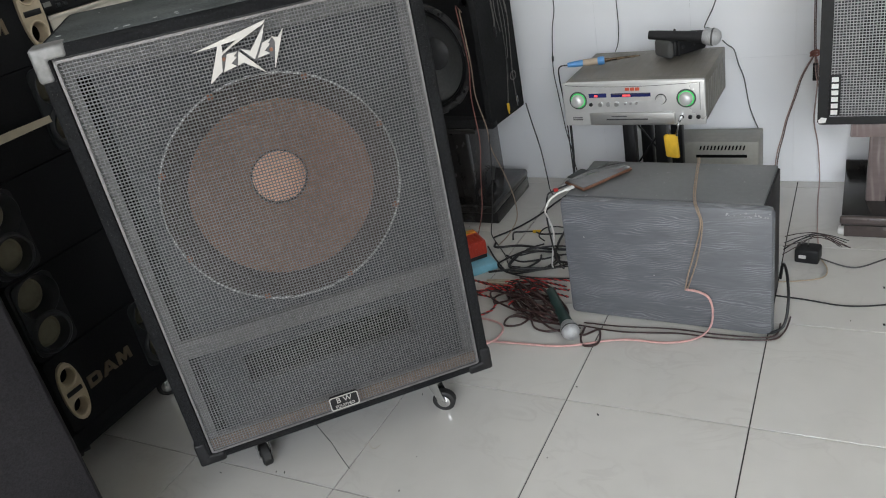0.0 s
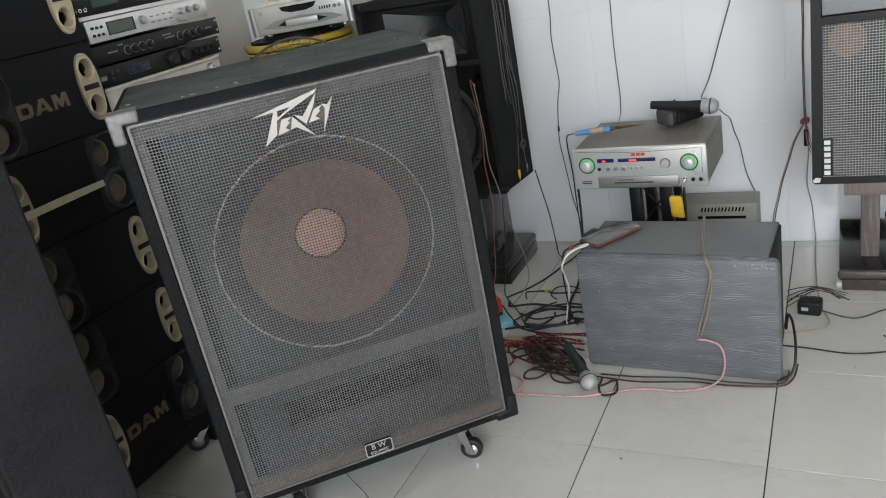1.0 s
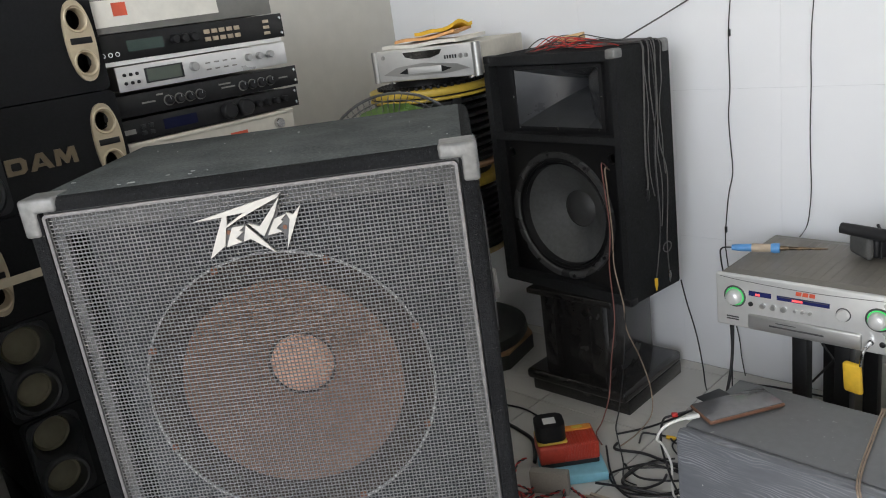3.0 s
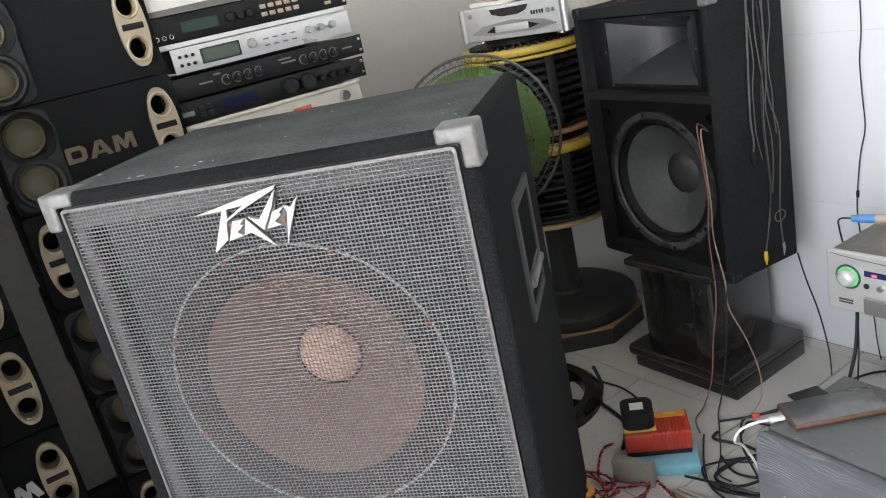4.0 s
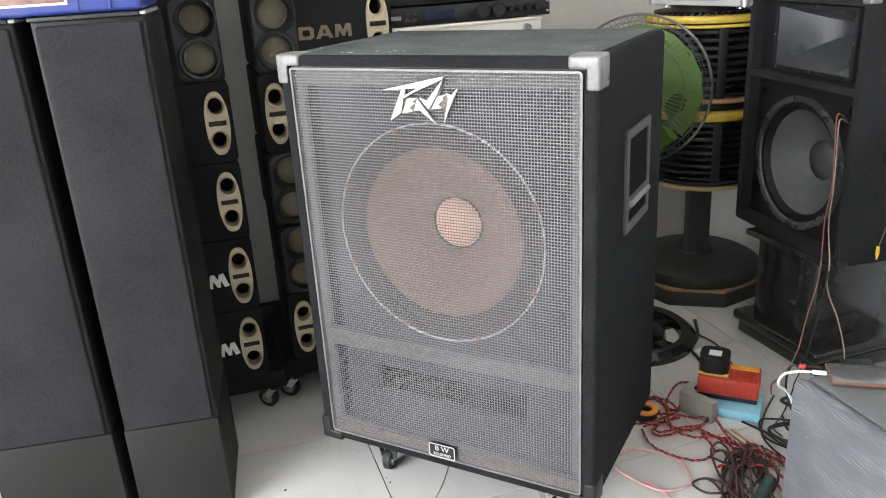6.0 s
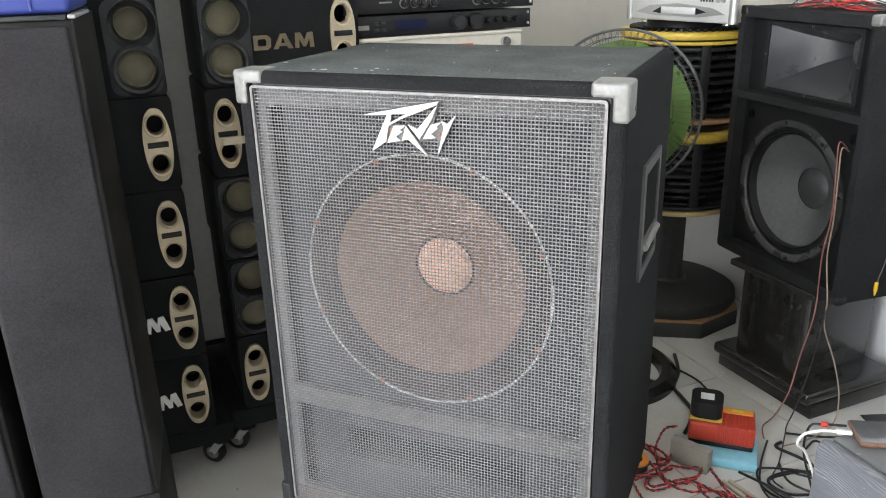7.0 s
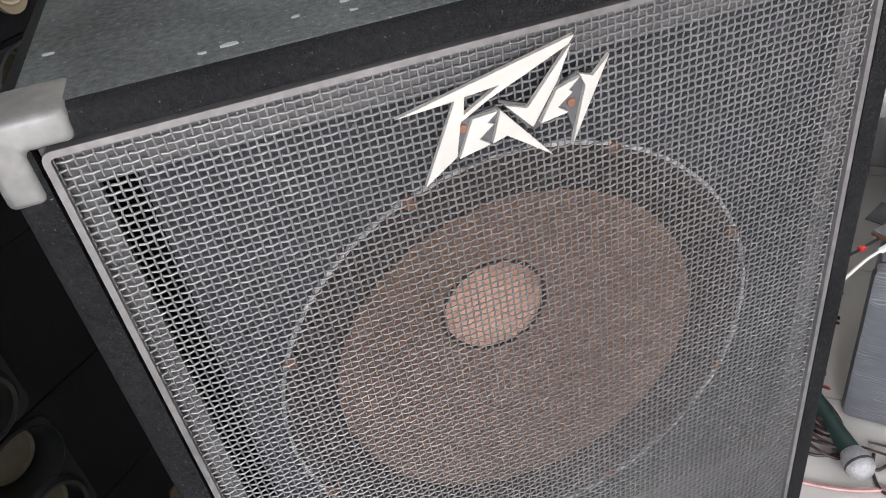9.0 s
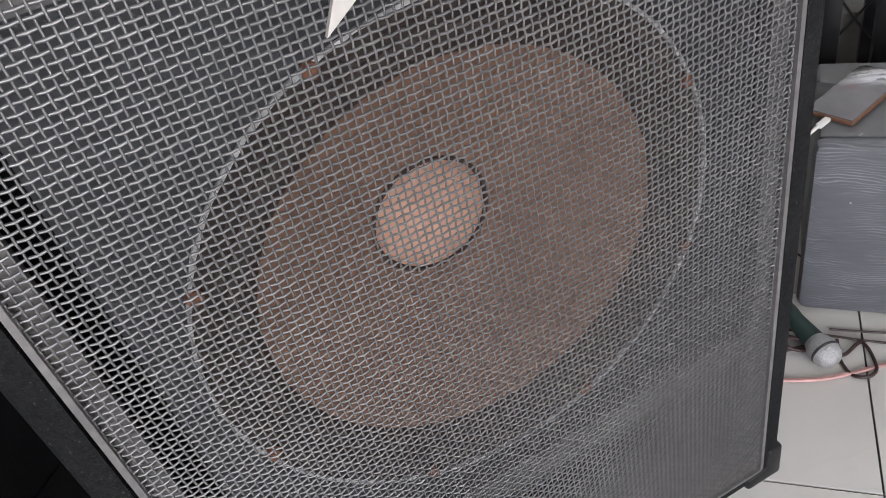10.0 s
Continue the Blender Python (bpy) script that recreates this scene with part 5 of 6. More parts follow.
part("foot", lathe(B(), [(0, 0.06), (0.216, 0.06), (0.225, 0.075), (0.221, 0.10), (0.19, 0.118), (0.06, 0.126), (0.055, 0.135)], 48), DUSTYBLACK, drum, "dusty black domed foot")
part("column", lathe(B(), [(0.05, 0.125), (0.046, 0.14), (0.046, 0.39), (0.06, 0.40), (0.06, 0.405)], 10), DUSTYBLACK, drum, "", 20)
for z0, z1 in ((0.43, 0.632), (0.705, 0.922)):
    # near-black core colours in the shade behind the slats
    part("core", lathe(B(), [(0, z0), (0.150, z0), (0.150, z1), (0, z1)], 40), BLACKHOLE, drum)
    n = 9
    for k in range(n):
        z = z0 + 0.012 + (z1 - z0 - 0.024) * k / (n - 1)
        part("slat", lathe(B(), [(0.148, z - 0.005), (0.186, z - 0.008), (0.189, z - 0.004), (0.189, z + 0.003), (0.15, z + 0.006)], 48), SLATBLACK, drum, "", 50)
    for k in range(6):
        part("rib", box(B(), 0.15, -0.014, z0, 0.1915, 0.014, z1, 0.002, m=pose(0, 0, 0, 0, 0, -82 + 60 * k)), BLACKPLASTIC, drum)
for z0, z1, r, mt in ((0.402, 0.416, 0.196, RIMTAN), (0.420, 0.431, 0.194, BLACKPLASTIC), (0.632, 0.660, 0.198, YELLOW), (0.661, 0.689, 0.165, BLACKPLASTIC), (0.689, 0.703, 0.196, WOODEDGE), (0.921, 0.931, 0.202, YELLOW), (0.931, 0.936, 0.198, BLACKPLASTIC), (0.936, 0.957, 0.202, YELLOW)):
    part("rim", lathe(B(), [(0, z0), (r - 0.003, z0), (r, z0 + 0.003), (r, z1 - 0.003), (r - 0.003, z1), (0, z1)], 56), mt, drum, "yellow rim" if mt is YELLOW else "", 50)
bm = B()
for k in range(48):
    box(bm, 0.05, -0.004, 0.956, 0.175, 0.004, 0.966, m=pose(0, 0, 0, 0, 0, 7.5 * k))
lathe(bm, [(0, 0.956), (0.13, 0.956), (0.12, 0.984), (0, 0.984)], 40)
part("vent_cap", bm, BLACKPLASTIC, drum, "black slotted cap", 30)

player = thing("disc_player", "silver karaoke disc player with magazines on top", "disc player", pose(-1.288, 0.757, 0.993, 0, 0, 13))
part("case", box(B(), 0.006, 0.01, 0.0, 0.372, 0.30, 0.088, 0.003), BEIGE, player, "pale steel case")
part("front_panel", box(B(), 0, 0, -0.002, 0.378, 0.016, 0.092, 0.006, 3), SILVERPAINT, player, "silver front")
part("side_pillar", lathe(B(), [(0, 0), (0.013, 0), (0.013, 0.094), (0, 0.094)], 20, pose(0.366, 0.004, -0.002)), SILVER, player)
part("side_pillar", lathe(B(), [(0, 0), (0.012, 0), (0.012, 0.094), (0, 0.094)], 20, pose(0.012, 0.006, -0.002)), SILVER, player)
part("display", plate(B(), [(0.118, 0.082), (0.126, 0.068), (0.16, 0.060), (0.215, 0.060), (0.245, 0.068), (0.255, 0.082)], (), -0.0015, 0.002), BLACKGLOSS, player, "dark curved window", 0)
part("eye_panel", plate(B(), [(0.04, 0.020), (0.11, 0.012), (0.26, 0.012), (0.345, 0.022), (0.30, 0.038), (0.19, 0.048), (0.09, 0.040)], (), -0.003, 0.002), SILVER, player, "", 0)
part("disc_tray", box(B(), 0.132, -0.005, 0.018, 0.248, 0.002, 0.037, 0.002), SILVERPAINT, player)
for pts in ([(0.10, 0.022), (0.13, 0.018), (0.13, 0.036)], [(0.25, 0.018), (0.285, 0.026), (0.25, 0.036)]):
    part("tray_wing", plate(B(), pts, (), -0.0042, 0.001), BLACKPLASTIC, player, "", 0)
for x, r in ((0.045, 0.006), (0.318, 0.007), (0.335, 0.006)):
    bm = B()
    knob(bm, x, 0.058 if x > 0.1 else 0.072, r, 0.005, segs=14)
    part("button", bm, SILVER, player)
for k in range(5):
    part("button", box(B(), 0.262 + 0.009 * k, -0.003, 0.053, 0.266 + 0.009 * k, 0.001, 0.063), GREYFACE, player, "", 0)
for x in (0.05, 0.33):
    part("foot", lathe(B(), [(0, -0.009), (0.012, -0.009), (0.012, 0), (0, 0)], 16, pose(x, 0.03, 0)), CHROME, player)
    part("foot", lathe(B(), [(0, -0.009), (0.012, -0.009), (0.012, 0), (0, 0)], 16, pose(x, 0.22, 0)), CHROME, player)


def crumpled(x0, x1, y0, y1, t, lift, seed):
    """A sheaf whose loose edge curls up."""
    bm = B()
    n = 10
    rngc = random.Random(seed)
    ph = rngc.random() * 6
    for s in (0, 1):
        rows = [[bm.verts.new((x0 + (x1 - x0) * i / n, y0 + (y1 - y0) * j / n, s * t + lift * (i / n) ** 3 * (0.4 + 0.6 * abs(math.sin(3 * j / n + ph))) + 0.002 * math.sin(9 * i / n + 5 * j / n + ph))) for i in range(n + 1)] for j in range(n + 1)]
        for j in range(n):
            for i in range(n):
                bm.faces.new((rows[j][i], rows[j][i + 1], rows[j + 1][i + 1], rows[j + 1][i]))
        if s == 0:
            low = rows
    rim = lambda r: r[0] + [row[-1] for row in r[1:]] + r[-1][-2::-1] + [row[0] for row in r[-2:0:-1]]
    a, b = rim(low), rim(rows)
    for k in range(len(a)):
        bm.faces.new((a[k], a[(k + 1) % len(a)], b[(k + 1) % len(a)], b[k]))
    return bm


solid("magazine", crumpled(0, 0.26, 0, 0.19, 0.010, 0.004, 1), PAPER, "white magazine lying on the disc player", "magazine", pose(-1.262, 0.785, 1.0865, 0, 0, 13))
solid("magazine", crumpled(0, 0.20, 0, 0.14, 0.008, 0.018, 2), ORANGEPAPER, "orange printed magazine with a curled corner", "magazine", pose(-1.225, 0.805, 1.1015, 0, 0, 20))
solid("yellow_bag", crumpled(0, 0.15, 0, 0.10, 0.010, 0.022, 5), YELLOWBAG, "crumpled yellow plastic bag on magazines", "bag", pose(-1.20, 0.87, 1.1155, 0, 0, 8))

# ---- standing fan with green blades ----
fan = thing("standing_fan", "standing fan with green blades and wire guard", "fan", pose(-0.968, 0.520, 0))
FM = pose(0, 0, 0.785) @ pose(0, 0, 0, 0, 0, 46) @ pose(0, 0, 0, -6, 0, 0)
part("base_ring", lathe(B(), [(0.155, 0), (0.205, 0), (0.205, 0.018), (0.185, 0.034), (0.160, 0.03), (0.155, 0)], 56), BLACKGLOSS, fan, "black ring base")
part("inner_ring", lathe(B(), [(0.05, 0), (0.115, 0), (0.11, 0.03), (0.08, 0.05), (0.03, 0.07), (0.02, 0.07)], 40), BLACKGLOSS, fan)
for k in range(5):
    part("spoke", box(B(), 0.09, -0.02, 0.0, 0.165, 0.02, 0.026, 0.004, m=pose(0, 0, 0, 0, 0, 72 * k + 20)), BLACKGLOSS, fan)
part("pole", lathe(B(), [(0.017, 0.06), (0.017, 0.40), (0.013, 0.405), (0.013, 0.70)], 16, pose(0, 0.02, 0)), BLACKPLASTIC, fan)
part("motor", lathe(B(), [(0, -0.17), (0.05, -0.165), (0.062, -0.12), (0.062, -0.05), (0.05, -0.045), (0, -0.045)], 28, FM @ TURNX), BLACKPLASTIC, fan)
for kk, (dep, sign) in enumerate(((0.05, 1), (-0.045, -1))):
    bm = B()
    for r, d in ((0.208, 0.0), (0.19, 0.55), (0.14, 0.85), (0.07, 1.0), (0.04, 1.0)):
        c = [FM @ TURNX @ Vector((r * math.cos(2 * math.pi * k / 48), r * math.sin(2 * math.pi * k / 48), dep * d)) for k in range(48)]
        tube(bm, c, 0.0042 if r > 0.2 and sign > 0 else 0.0013, 5, True)
    for k in range(72):
        a = 2 * math.pi * k / 72
        tube(bm, [FM @ TURNX @ Vector((r * math.cos(a + tw), r * math.sin(a + tw), dep * d)) for r, d, tw in ((0.208, 0.0, 0), (0.19, 0.55, 0.02), (0.14, 0.85, 0.06), (0.05, 1.0, 0.14))], 0.0008, 4)
    part("wire_guard", bm, GUARDWIRE, fan, "dull steel wire guard", kind="stuff")
for k in range(3):
    bm = B()
    n = 8
    rows = []
    for s in (-0.0012, 0.0012):
        for i in range(n + 1):
            r = 0.035 + 0.148 * i / n
            wide = 1.25 + 0.95 * math.sin(math.pi * min(0.62, i / n * 0.62))
            rows.append([FM @ TURNX @ Vector((r * math.cos(a), r * math.sin(a), s + 0.05 * (a - radians(120 * k + 15)))) for a in [radians(120 * k + 15) + wide * (j / 6 - 0.5) for j in range(7)]])
    vs = [[bm.verts.new(p) for p in row] for row in rows]
    for base in (0, n + 1):
        for i in range(n):
            for j in range(6):
                bm.faces.new((vs[base + i][j], vs[base + i][j + 1], vs[base + i + 1][j + 1], vs[base + i + 1][j]))
    part("blade", bm, GREENBLADE, fan, "green plastic blade", 80)
part("hub", lathe(B(), [(0.038, -0.03), (0.038, 0.012), (0.025, 0.022), (0, 0.024)], 28, FM @ TURNX), GREENBLADE, fan)

# ---- charger, blocks and tools on the floor ----
chg = thing("battery_charger", "red battery charger with a black battery, on blue foam", "charger", pose(-0.545, 0.470, 0.0255, 0, 0, 47))
part("housing", box(B(), 0, 0, 0.012, 0.155, 0.098, 0.062, 0.006, 3), RED, chg, "red ribbed housing")
part("sole", box(B(), 0.002, 0.002, 0, 0.153, 0.096, 0.014, 0.003), GREYFACE, chg)
for k in range(10):
    part("rib", box(B(), 0.064 + 0.0085 * k, -0.0022, 0.018, 0.0675 + 0.0085 * k, 0.004, 0.0595, 0.0008), RED, chg)
    part("rib", box(B(), 0.064 + 0.0085 * k, 0.0, 0.0595, 0.0675 + 0.0085 * k, 0.060, 0.0642, 0.0008), RED, chg)
part("amber_rim", box(B(), 0.078, 0.066, 0.061, 0.150, 0.090, 0.0655, 0.002), ORANGE, chg, "amber window")
part("rating_label", box(B(), 0.100, 0.072, 0.0653, 0.128, 0.084, 0.0662), YELLOW, chg, "small yellow label", 0)
part("battery_collar", box(B(), -0.001, 0.011, 0.061, 0.077, 0.087, 0.068, 0.004, 2), YELLOW, chg, "yellow collar")
bm = B()
plate(bm, rect_pts(0.0, 0.012, 0.076, 0.086, 0.022, 6), (), 0.0, 0.044)
bmesh.ops.transform(bm, matrix=pose(0, 0, 0.069) @ pose(0, 0, 0, 90, 0, 0) @ Matrix.Diagonal((1, 1, -1, 1)) @ pose(0, 0, 0, 0, 0, 0), verts=bm.verts)
for v in bm.verts:
    v.co = Vector((v.co.x, abs(v.co.y) if abs(v.co.y) > 1e-9 else 0.0, v.co.z))
lo_z = min(v.co.z for v in bm.verts)
for v in bm.verts:
    v.co.z += 0.069 - lo_z
part("battery", bm, BLACKPLASTIC, chg, "black battery", 50)
part("battery_label", box(B(), 0.022, 0.032, 0.1128, 0.054, 0.062, 0.1138), WHITEPLASTIC, chg, "white label", 0)
solid("foam_block", box(B(), 0, 0, 0, 0.165, 0.115, 0.025, 0.003), CYAN, "light blue foam slab under the charger", "foam", pose(-0.515, 0.440, 0, 0, 0, 46))
solid("sanding_block", box(B(), 0, 0, 0, 0.098, 0.026, 0.062, 0.003), FOAMGREY, "grey sanding block standing on edge", "block", pose(-0.535, 0.408, 0.0, 0, 0, 24))
for k, (x, y, a) in enumerate(((-0.404, 0.478, 6), (-0.410, 0.464, 3))):
    solid("wooden_stick", box(B(), 0, -0.005, 0, 0.125, 0.005, 0.009, 0.002), mat("pale_stick_%d" % k, (0.42, 0.37, 0.29), 0.7), "pale wooden stick on the floor", "stick", pose(x, y, 0.0, 0, 0, a), "wooden sticks")
roll = thing("tape_roll", "roll of tape with an orange side", "tape roll", pose(-0.545, 0.315, 0))
part("tape", lathe(B(), [(0.018, 0), (0.030, 0), (0.030, 0.022), (0.018, 0.022), (0.018, 0)], 28), GREYFACE, roll)
part("orange_side", lathe(B(), [(0.017, 0.022), (0.031, 0.022), (0.031, 0.028), (0.017, 0.028), (0.017, 0.022)], 28), ORANGE, roll, "orange face")
adapter = thing("power_adapter", "black plug-in power adapter on the floor", "adapter", pose(0.430, 0.705, 0, 0, 0, -8))
part("housing", box(B(), 0, 0, 0, 0.062, 0.05, 0.042, 0.006, 3), BLACKPLASTIC, adapter)
for x in (0.012, 0.03):
    part("prong", box(B(), x, 0.02, 0.042, x + 0.003, 0.028, 0.06), CHROME, adapter)
part("label", plate(B(), rect_pts(0.012, 0.016, 0.03, 0.026), (), -0.001, 0.001), SILVERPAINT, adapter, "", 0)
solid("white_plug", box(B(), 0, 0, 0, 0.045, 0.028, 0.02, 0.005, 3), WHITEPLASTIC, "white plastic plug lying on the floor", "plug", pose(0.530, 0.882, 0, 0, 0, -5))


# ---- cables ----
def cable(label, pts, r, material, name="cable", per=8, closed=False, sides=7):
    c = thing(name, label, "cable", pose(0, 0, 0), "loose cables")
    part("lead", tube(B(), spline(pts, per, closed), r, sides, closed), material, c, "", 80)
    return c


def flat(pts, z=0.004, rise=0.0, seed=0):
    rngf = random.Random(seed)
    return [(x, y, z + rise * rngf.random()) for x, y in pts]


def twisted(label, pts, r=0.0019, pitch=0.03):
    """Two wires, one red and one black, twisted together along a line."""
    line = spline(pts, 12)
    c = thing("twisted_cable", label, "cable", pose(0, 0, 0), "red and black twisted cables")
    run = [0.0]
    for a, b in zip(line, line[1:]):
        run.append(run[-1] + (b - a).length)
    for ph, mt, nm in ((0.0, REDWIRE, "red_wire"), (math.pi, BLACKWIRE, "black_wire")):
        out = []
        for i, p in enumerate(line):
            d = line[min(i + 1, len(line) - 1)] - line[max(i - 1, 0)]
            s = Vector((0, 0, 1)).cross(d)
            s = s.normalized() if s.length > 1e-9 else Vector((1, 0, 0))
            a = 2 * math.pi * run[i] / pitch + ph
            out.append(p + r * (math.cos(a) * s + math.sin(a) * Vector((0, 0, 1))))
        part(nm, tube(B(), out, r, 6), mt, c, "", 80)
    return c


RB = "red and black twisted cable looped on the floor"
twisted(RB, flat([(-0.491, 0.27), (-0.421, 0.251), (-0.365, 0.271), (-0.325, 0.316), (-0.324, 0.356), (-0.348, 0.383), (-0.411, 0.392)], 0.006, 0.006, 1))
twisted(RB, flat([(-0.618, 0.498), (-0.619, 0.459), (-0.578, 0.401), (-0.532, 0.38), (-0.527, 0.433), (-0.499, 0.457), (-0.464, 0.45), (-0.441, 0.414), (-0.444, 0.355), (-0.447, 0.298), (-0.47, 0.292), (-0.488, 0.319), (-0.488, 0.381)], 0.008, 0.016, 2))
twisted(RB, flat([(-0.517, 0.26), (-0.497, 0.289), (-0.508, 0.363), (-0.515, 0.393), (-0.564, 0.395), (-0.601, 0.389), (-0.607, 0.354)], 0.006, 0.02, 3))
twisted(RB, flat([(-0.418, 0.397), (-0.367, 0.43), (-0.326, 0.446), (-0.279, 0.484), (-0.22, 0.49), (-0.15, 0.47)], 0.006, 0.012, 4))
twisted(RB, flat([(-0.448, 0.462), (-0.378, 0.439), (-0.319, 0.44), (-0.269, 0.469), (-0.20, 0.45), (-0.13, 0.44)], 0.008, 0.012, 5))
twisted(RB, flat([(-0.60, 0.33), (-0.53, 0.34), (-0.45, 0.33), (-0.40, 0.36), (-0.37, 0.43), (-0.30, 0.41), (-0.22, 0.43), (-0.12, 0.40)], 0.012, 0.014, 6))
twisted(RB, flat([(-0.34, 0.47), (-0.28, 0.50), (-0.20, 0.50), (-0.13, 0.51)], 0.006, 0.01, 7))
twisted(RB, flat([(-0.613, 0.344), (-0.600, 0.380), (-0.575, 0.387), (-0.541, 0.374), (-0.508, 0.359), (-0.474, 0.346), (-0.445, 0.347), (-0.435, 0.382), (-0.441, 0.420), (-0.459, 0.442), (-0.504, 0.454), (-0.527, 0.438), (-0.537, 0.401)], 0.006, 0.010, 8))
twisted(RB, flat([(-0.492, 0.274), (-0.491, 0.319), (-0.493, 0.349), (-0.493, 0.380), (-0.483, 0.416), (-0.465, 0.443)], 0.008, 0.012, 9))
twisted(RB, flat([(-0.528, 0.334), (-0.513, 0.368), (-0.516, 0.395), (-0.536, 0.383), (-0.583, 0.369), (-0.605, 0.348)], 0.010, 0.010, 10))
twisted(RB, flat([(-0.487, 0.316), (-0.471, 0.289), (-0.452, 0.282), (-0.442, 0.304), (-0.441, 0.345), (-0.436, 0.392), (-0.407, 0.413), (-0.363, 0.422), (-0.320, 0.431), (-0.286, 0.453), (-0.22, 0.47)], 0.005, 0.008, 11))
twisted(RB, flat([(-0.436, 0.456), (-0.393, 0.445), (-0.358, 0.435), (-0.321, 0.448), (-0.292, 0.466), (-0.22, 0.50)], 0.012, 0.008, 12))
twisted(RB, flat([(-0.275, 0.338), (-0.268, 0.366), (-0.245, 0.396), (-0.21, 0.452)], 0.012, 0.02, 13))
PINKL = "clear pink speaker wire lying on the floor"
pink_line = [(-0.42, 0.165), (-0.429, 0.204), (-0.396, 0.252), (-0.346, 0.28), (-0.282, 0.268), (-0.255, 0.238), (-0.259, 0.187), (-0.294, 0.156), (-0.365, 0.131), (-0.41, 0.14)]
cable(PINKL, flat(pink_line, 0.004, 0.002, 1), 0.0032, PINKWIRE)
for off in (0.0, 0.0042):
    up = [(-0.31, 0.168, 0.004), (-0.266, 0.183, 0.004), (-0.188, 0.189, 0.004), (-0.069, 0.201, 0.004), (0.063, 0.255, 0.004), (0.175, 0.263, 0.004), (0.240, 0.292, 0.005), (0.270, 0.318, 0.022),
          (0.278, 0.322, 0.07), (0.268, 0.324, 0.108), (0.240, 0.325, 0.122), (0.215, 0.328, 0.122)]
    cable("pink speaker wire running up the woodgrain box", [(x, y - off, z + 0.3 * off) for x, y, z in up], 0.0024, PINKWIRE)
    over = [(0.212, 0.331, 0.118), (0.220, 0.332, 0.16), (0.236, 0.331, 0.22), (0.254, 0.329, 0.30), (0.246, 0.332, 0.338), (0.238, 0.35, 0.3475), (0.226, 0.41, 0.346), (0.212, 0.52, 0.346), (0.203, 0.60, 0.346), (0.200, 0.618, 0.335), (0.20, 0.62, 0.2)]
    cable("tan two-core wire draped over the woodgrain box", [(x + off + (0.006 if off and 3 > i > 0 else 0), y, z) for i, (x, y, z) in enumerate(over)], 0.0018, TANWIRE)
BK = "black cable coiled on the floor"
cable(BK, flat([(-0.468, 0.705), (-0.452, 0.674), (-0.375, 0.695), (-0.259, 0.688), (-0.12, 0.70)], 0.006, 0.004, 1), 0.004, BLACKWIRE)
cable(BK, flat([(-0.416, 0.732), (-0.432, 0.777), (-0.413, 0.796), (-0.369, 0.803), (-0.33, 0.78), (-0.24, 0.79), (-0.14, 0.76)], 0.004, 0.006, 2), 0.0028, BLACKWIRE)
cable(BK, flat([(-0.287, 0.642), (-0.279, 0.602), (-0.306, 0.558), (-0.351, 0.547), (-0.366, 0.58), (-0.359, 0.653), (-0.303, 0.671), (-0.239, 0.648), (-0.222, 0.614), (-0.244, 0.571), (-0.317, 0.539), (-0.413, 0.516)], 0.006, 0.012, 3), 0.0034, BLACKWIRE)
cable(BK, flat([(-0.40, 0.63), (-0.34, 0.60), (-0.27, 0.62), (-0.21, 0.66), (-0.16, 0.62), (-0.12, 0.60)], 0.005, 0.012, 4), 0.003, BLACKWIRE)
cable(BK, flat([(-0.39, 0.60), (-0.33, 0.67), (-0.24, 0.70), (-0.17, 0.67), (-0.18, 0.60), (-0.25, 0.55), (-0.34, 0.53), (-0.40, 0.56)], 0.004, 0.012, 5), 0.0028, BLACKWIRE, closed=True)
cable(BK, flat([(-0.48, 0.67), (-0.41, 0.58), (-0.34, 0.52), (-0.24, 0.51), (-0.13, 0.53)], 0.005, 0.01, 6), 0.0026, BLACKWIRE)
cable("black cord hanging to the floor by the box", [(-0.28, 1.02, 0.36), (-0.27, 0.98, 0.16), (-0.262, 0.86, 0.03), (-0.257, 0.72, 0.01), (-0.235, 0.63, 0.008), (-0.19, 0.61, 0.008), (-0.12, 0.62, 0.008)], 0.0042, BLACKWIRE)
cable("thin wire trailing from the speaker to the floor", [(-0.475, 0.80, 0.352), (-0.485, 0.79, 0.20), (-0.50, 0.775, 0.07), (-0.505, 0.76, 0.02), (-0.49, 0.74, 0.004), (-0.41, 0.64, 0.004), (-0.37, 0.578, 0.004), (-0.33, 0.571, 0.004)], 0.0018, BLACKWIRE)
cable("black lead running along the floor to the wall", [(-0.496, 0.746, 0.004), (-0.438, 0.826, 0.004), (-0.393, 0.929, 0.004), (-0.36, 1.05, 0.004), (-0.30, 1.18, 0.004), (-0.10, 1.21, 0.004)], 0.003, BLACKWIRE)
cable("thick black lead by the fan base", [(-0.911, 0.724, 0.04), (-0.86, 0.70, 0.012), (-0.801, 0.637, 0.007), (-0.751, 0.622, 0.007), (-0.68, 0.60, 0.007), (-0.63, 0.55, 0.008), (-0.60, 0.51, 0.01)], 0.0055, BLACKWIRE)
cable("black lead from the fan to the charger", flat([(-0.879, 0.715), (-0.811, 0.725), (-0.744, 0.71), (-0.632, 0.672), (-0.54, 0.62)], 0.004, 0.004, 7), 0.003, BLACKWIRE)
cable(BK, flat([(-0.357, 0.636), (-0.308, 0.668), (-0.251, 0.673), (-0.230, 0.620), (-0.252, 0.581), (-0.300, 0.554), (-0.358, 0.556), (-0.365, 0.616), (-0.346, 0.677), (-0.304, 0.717)], 0.004, 0.006, 9), 0.0024, BLACKWIRE)
cable(BK, flat([(-0.353, 0.541), (-0.298, 0.547), (-0.231, 0.572), (-0.15, 0.61)], 0.004, 0.004, 10), 0.0024, BLACKWIRE)
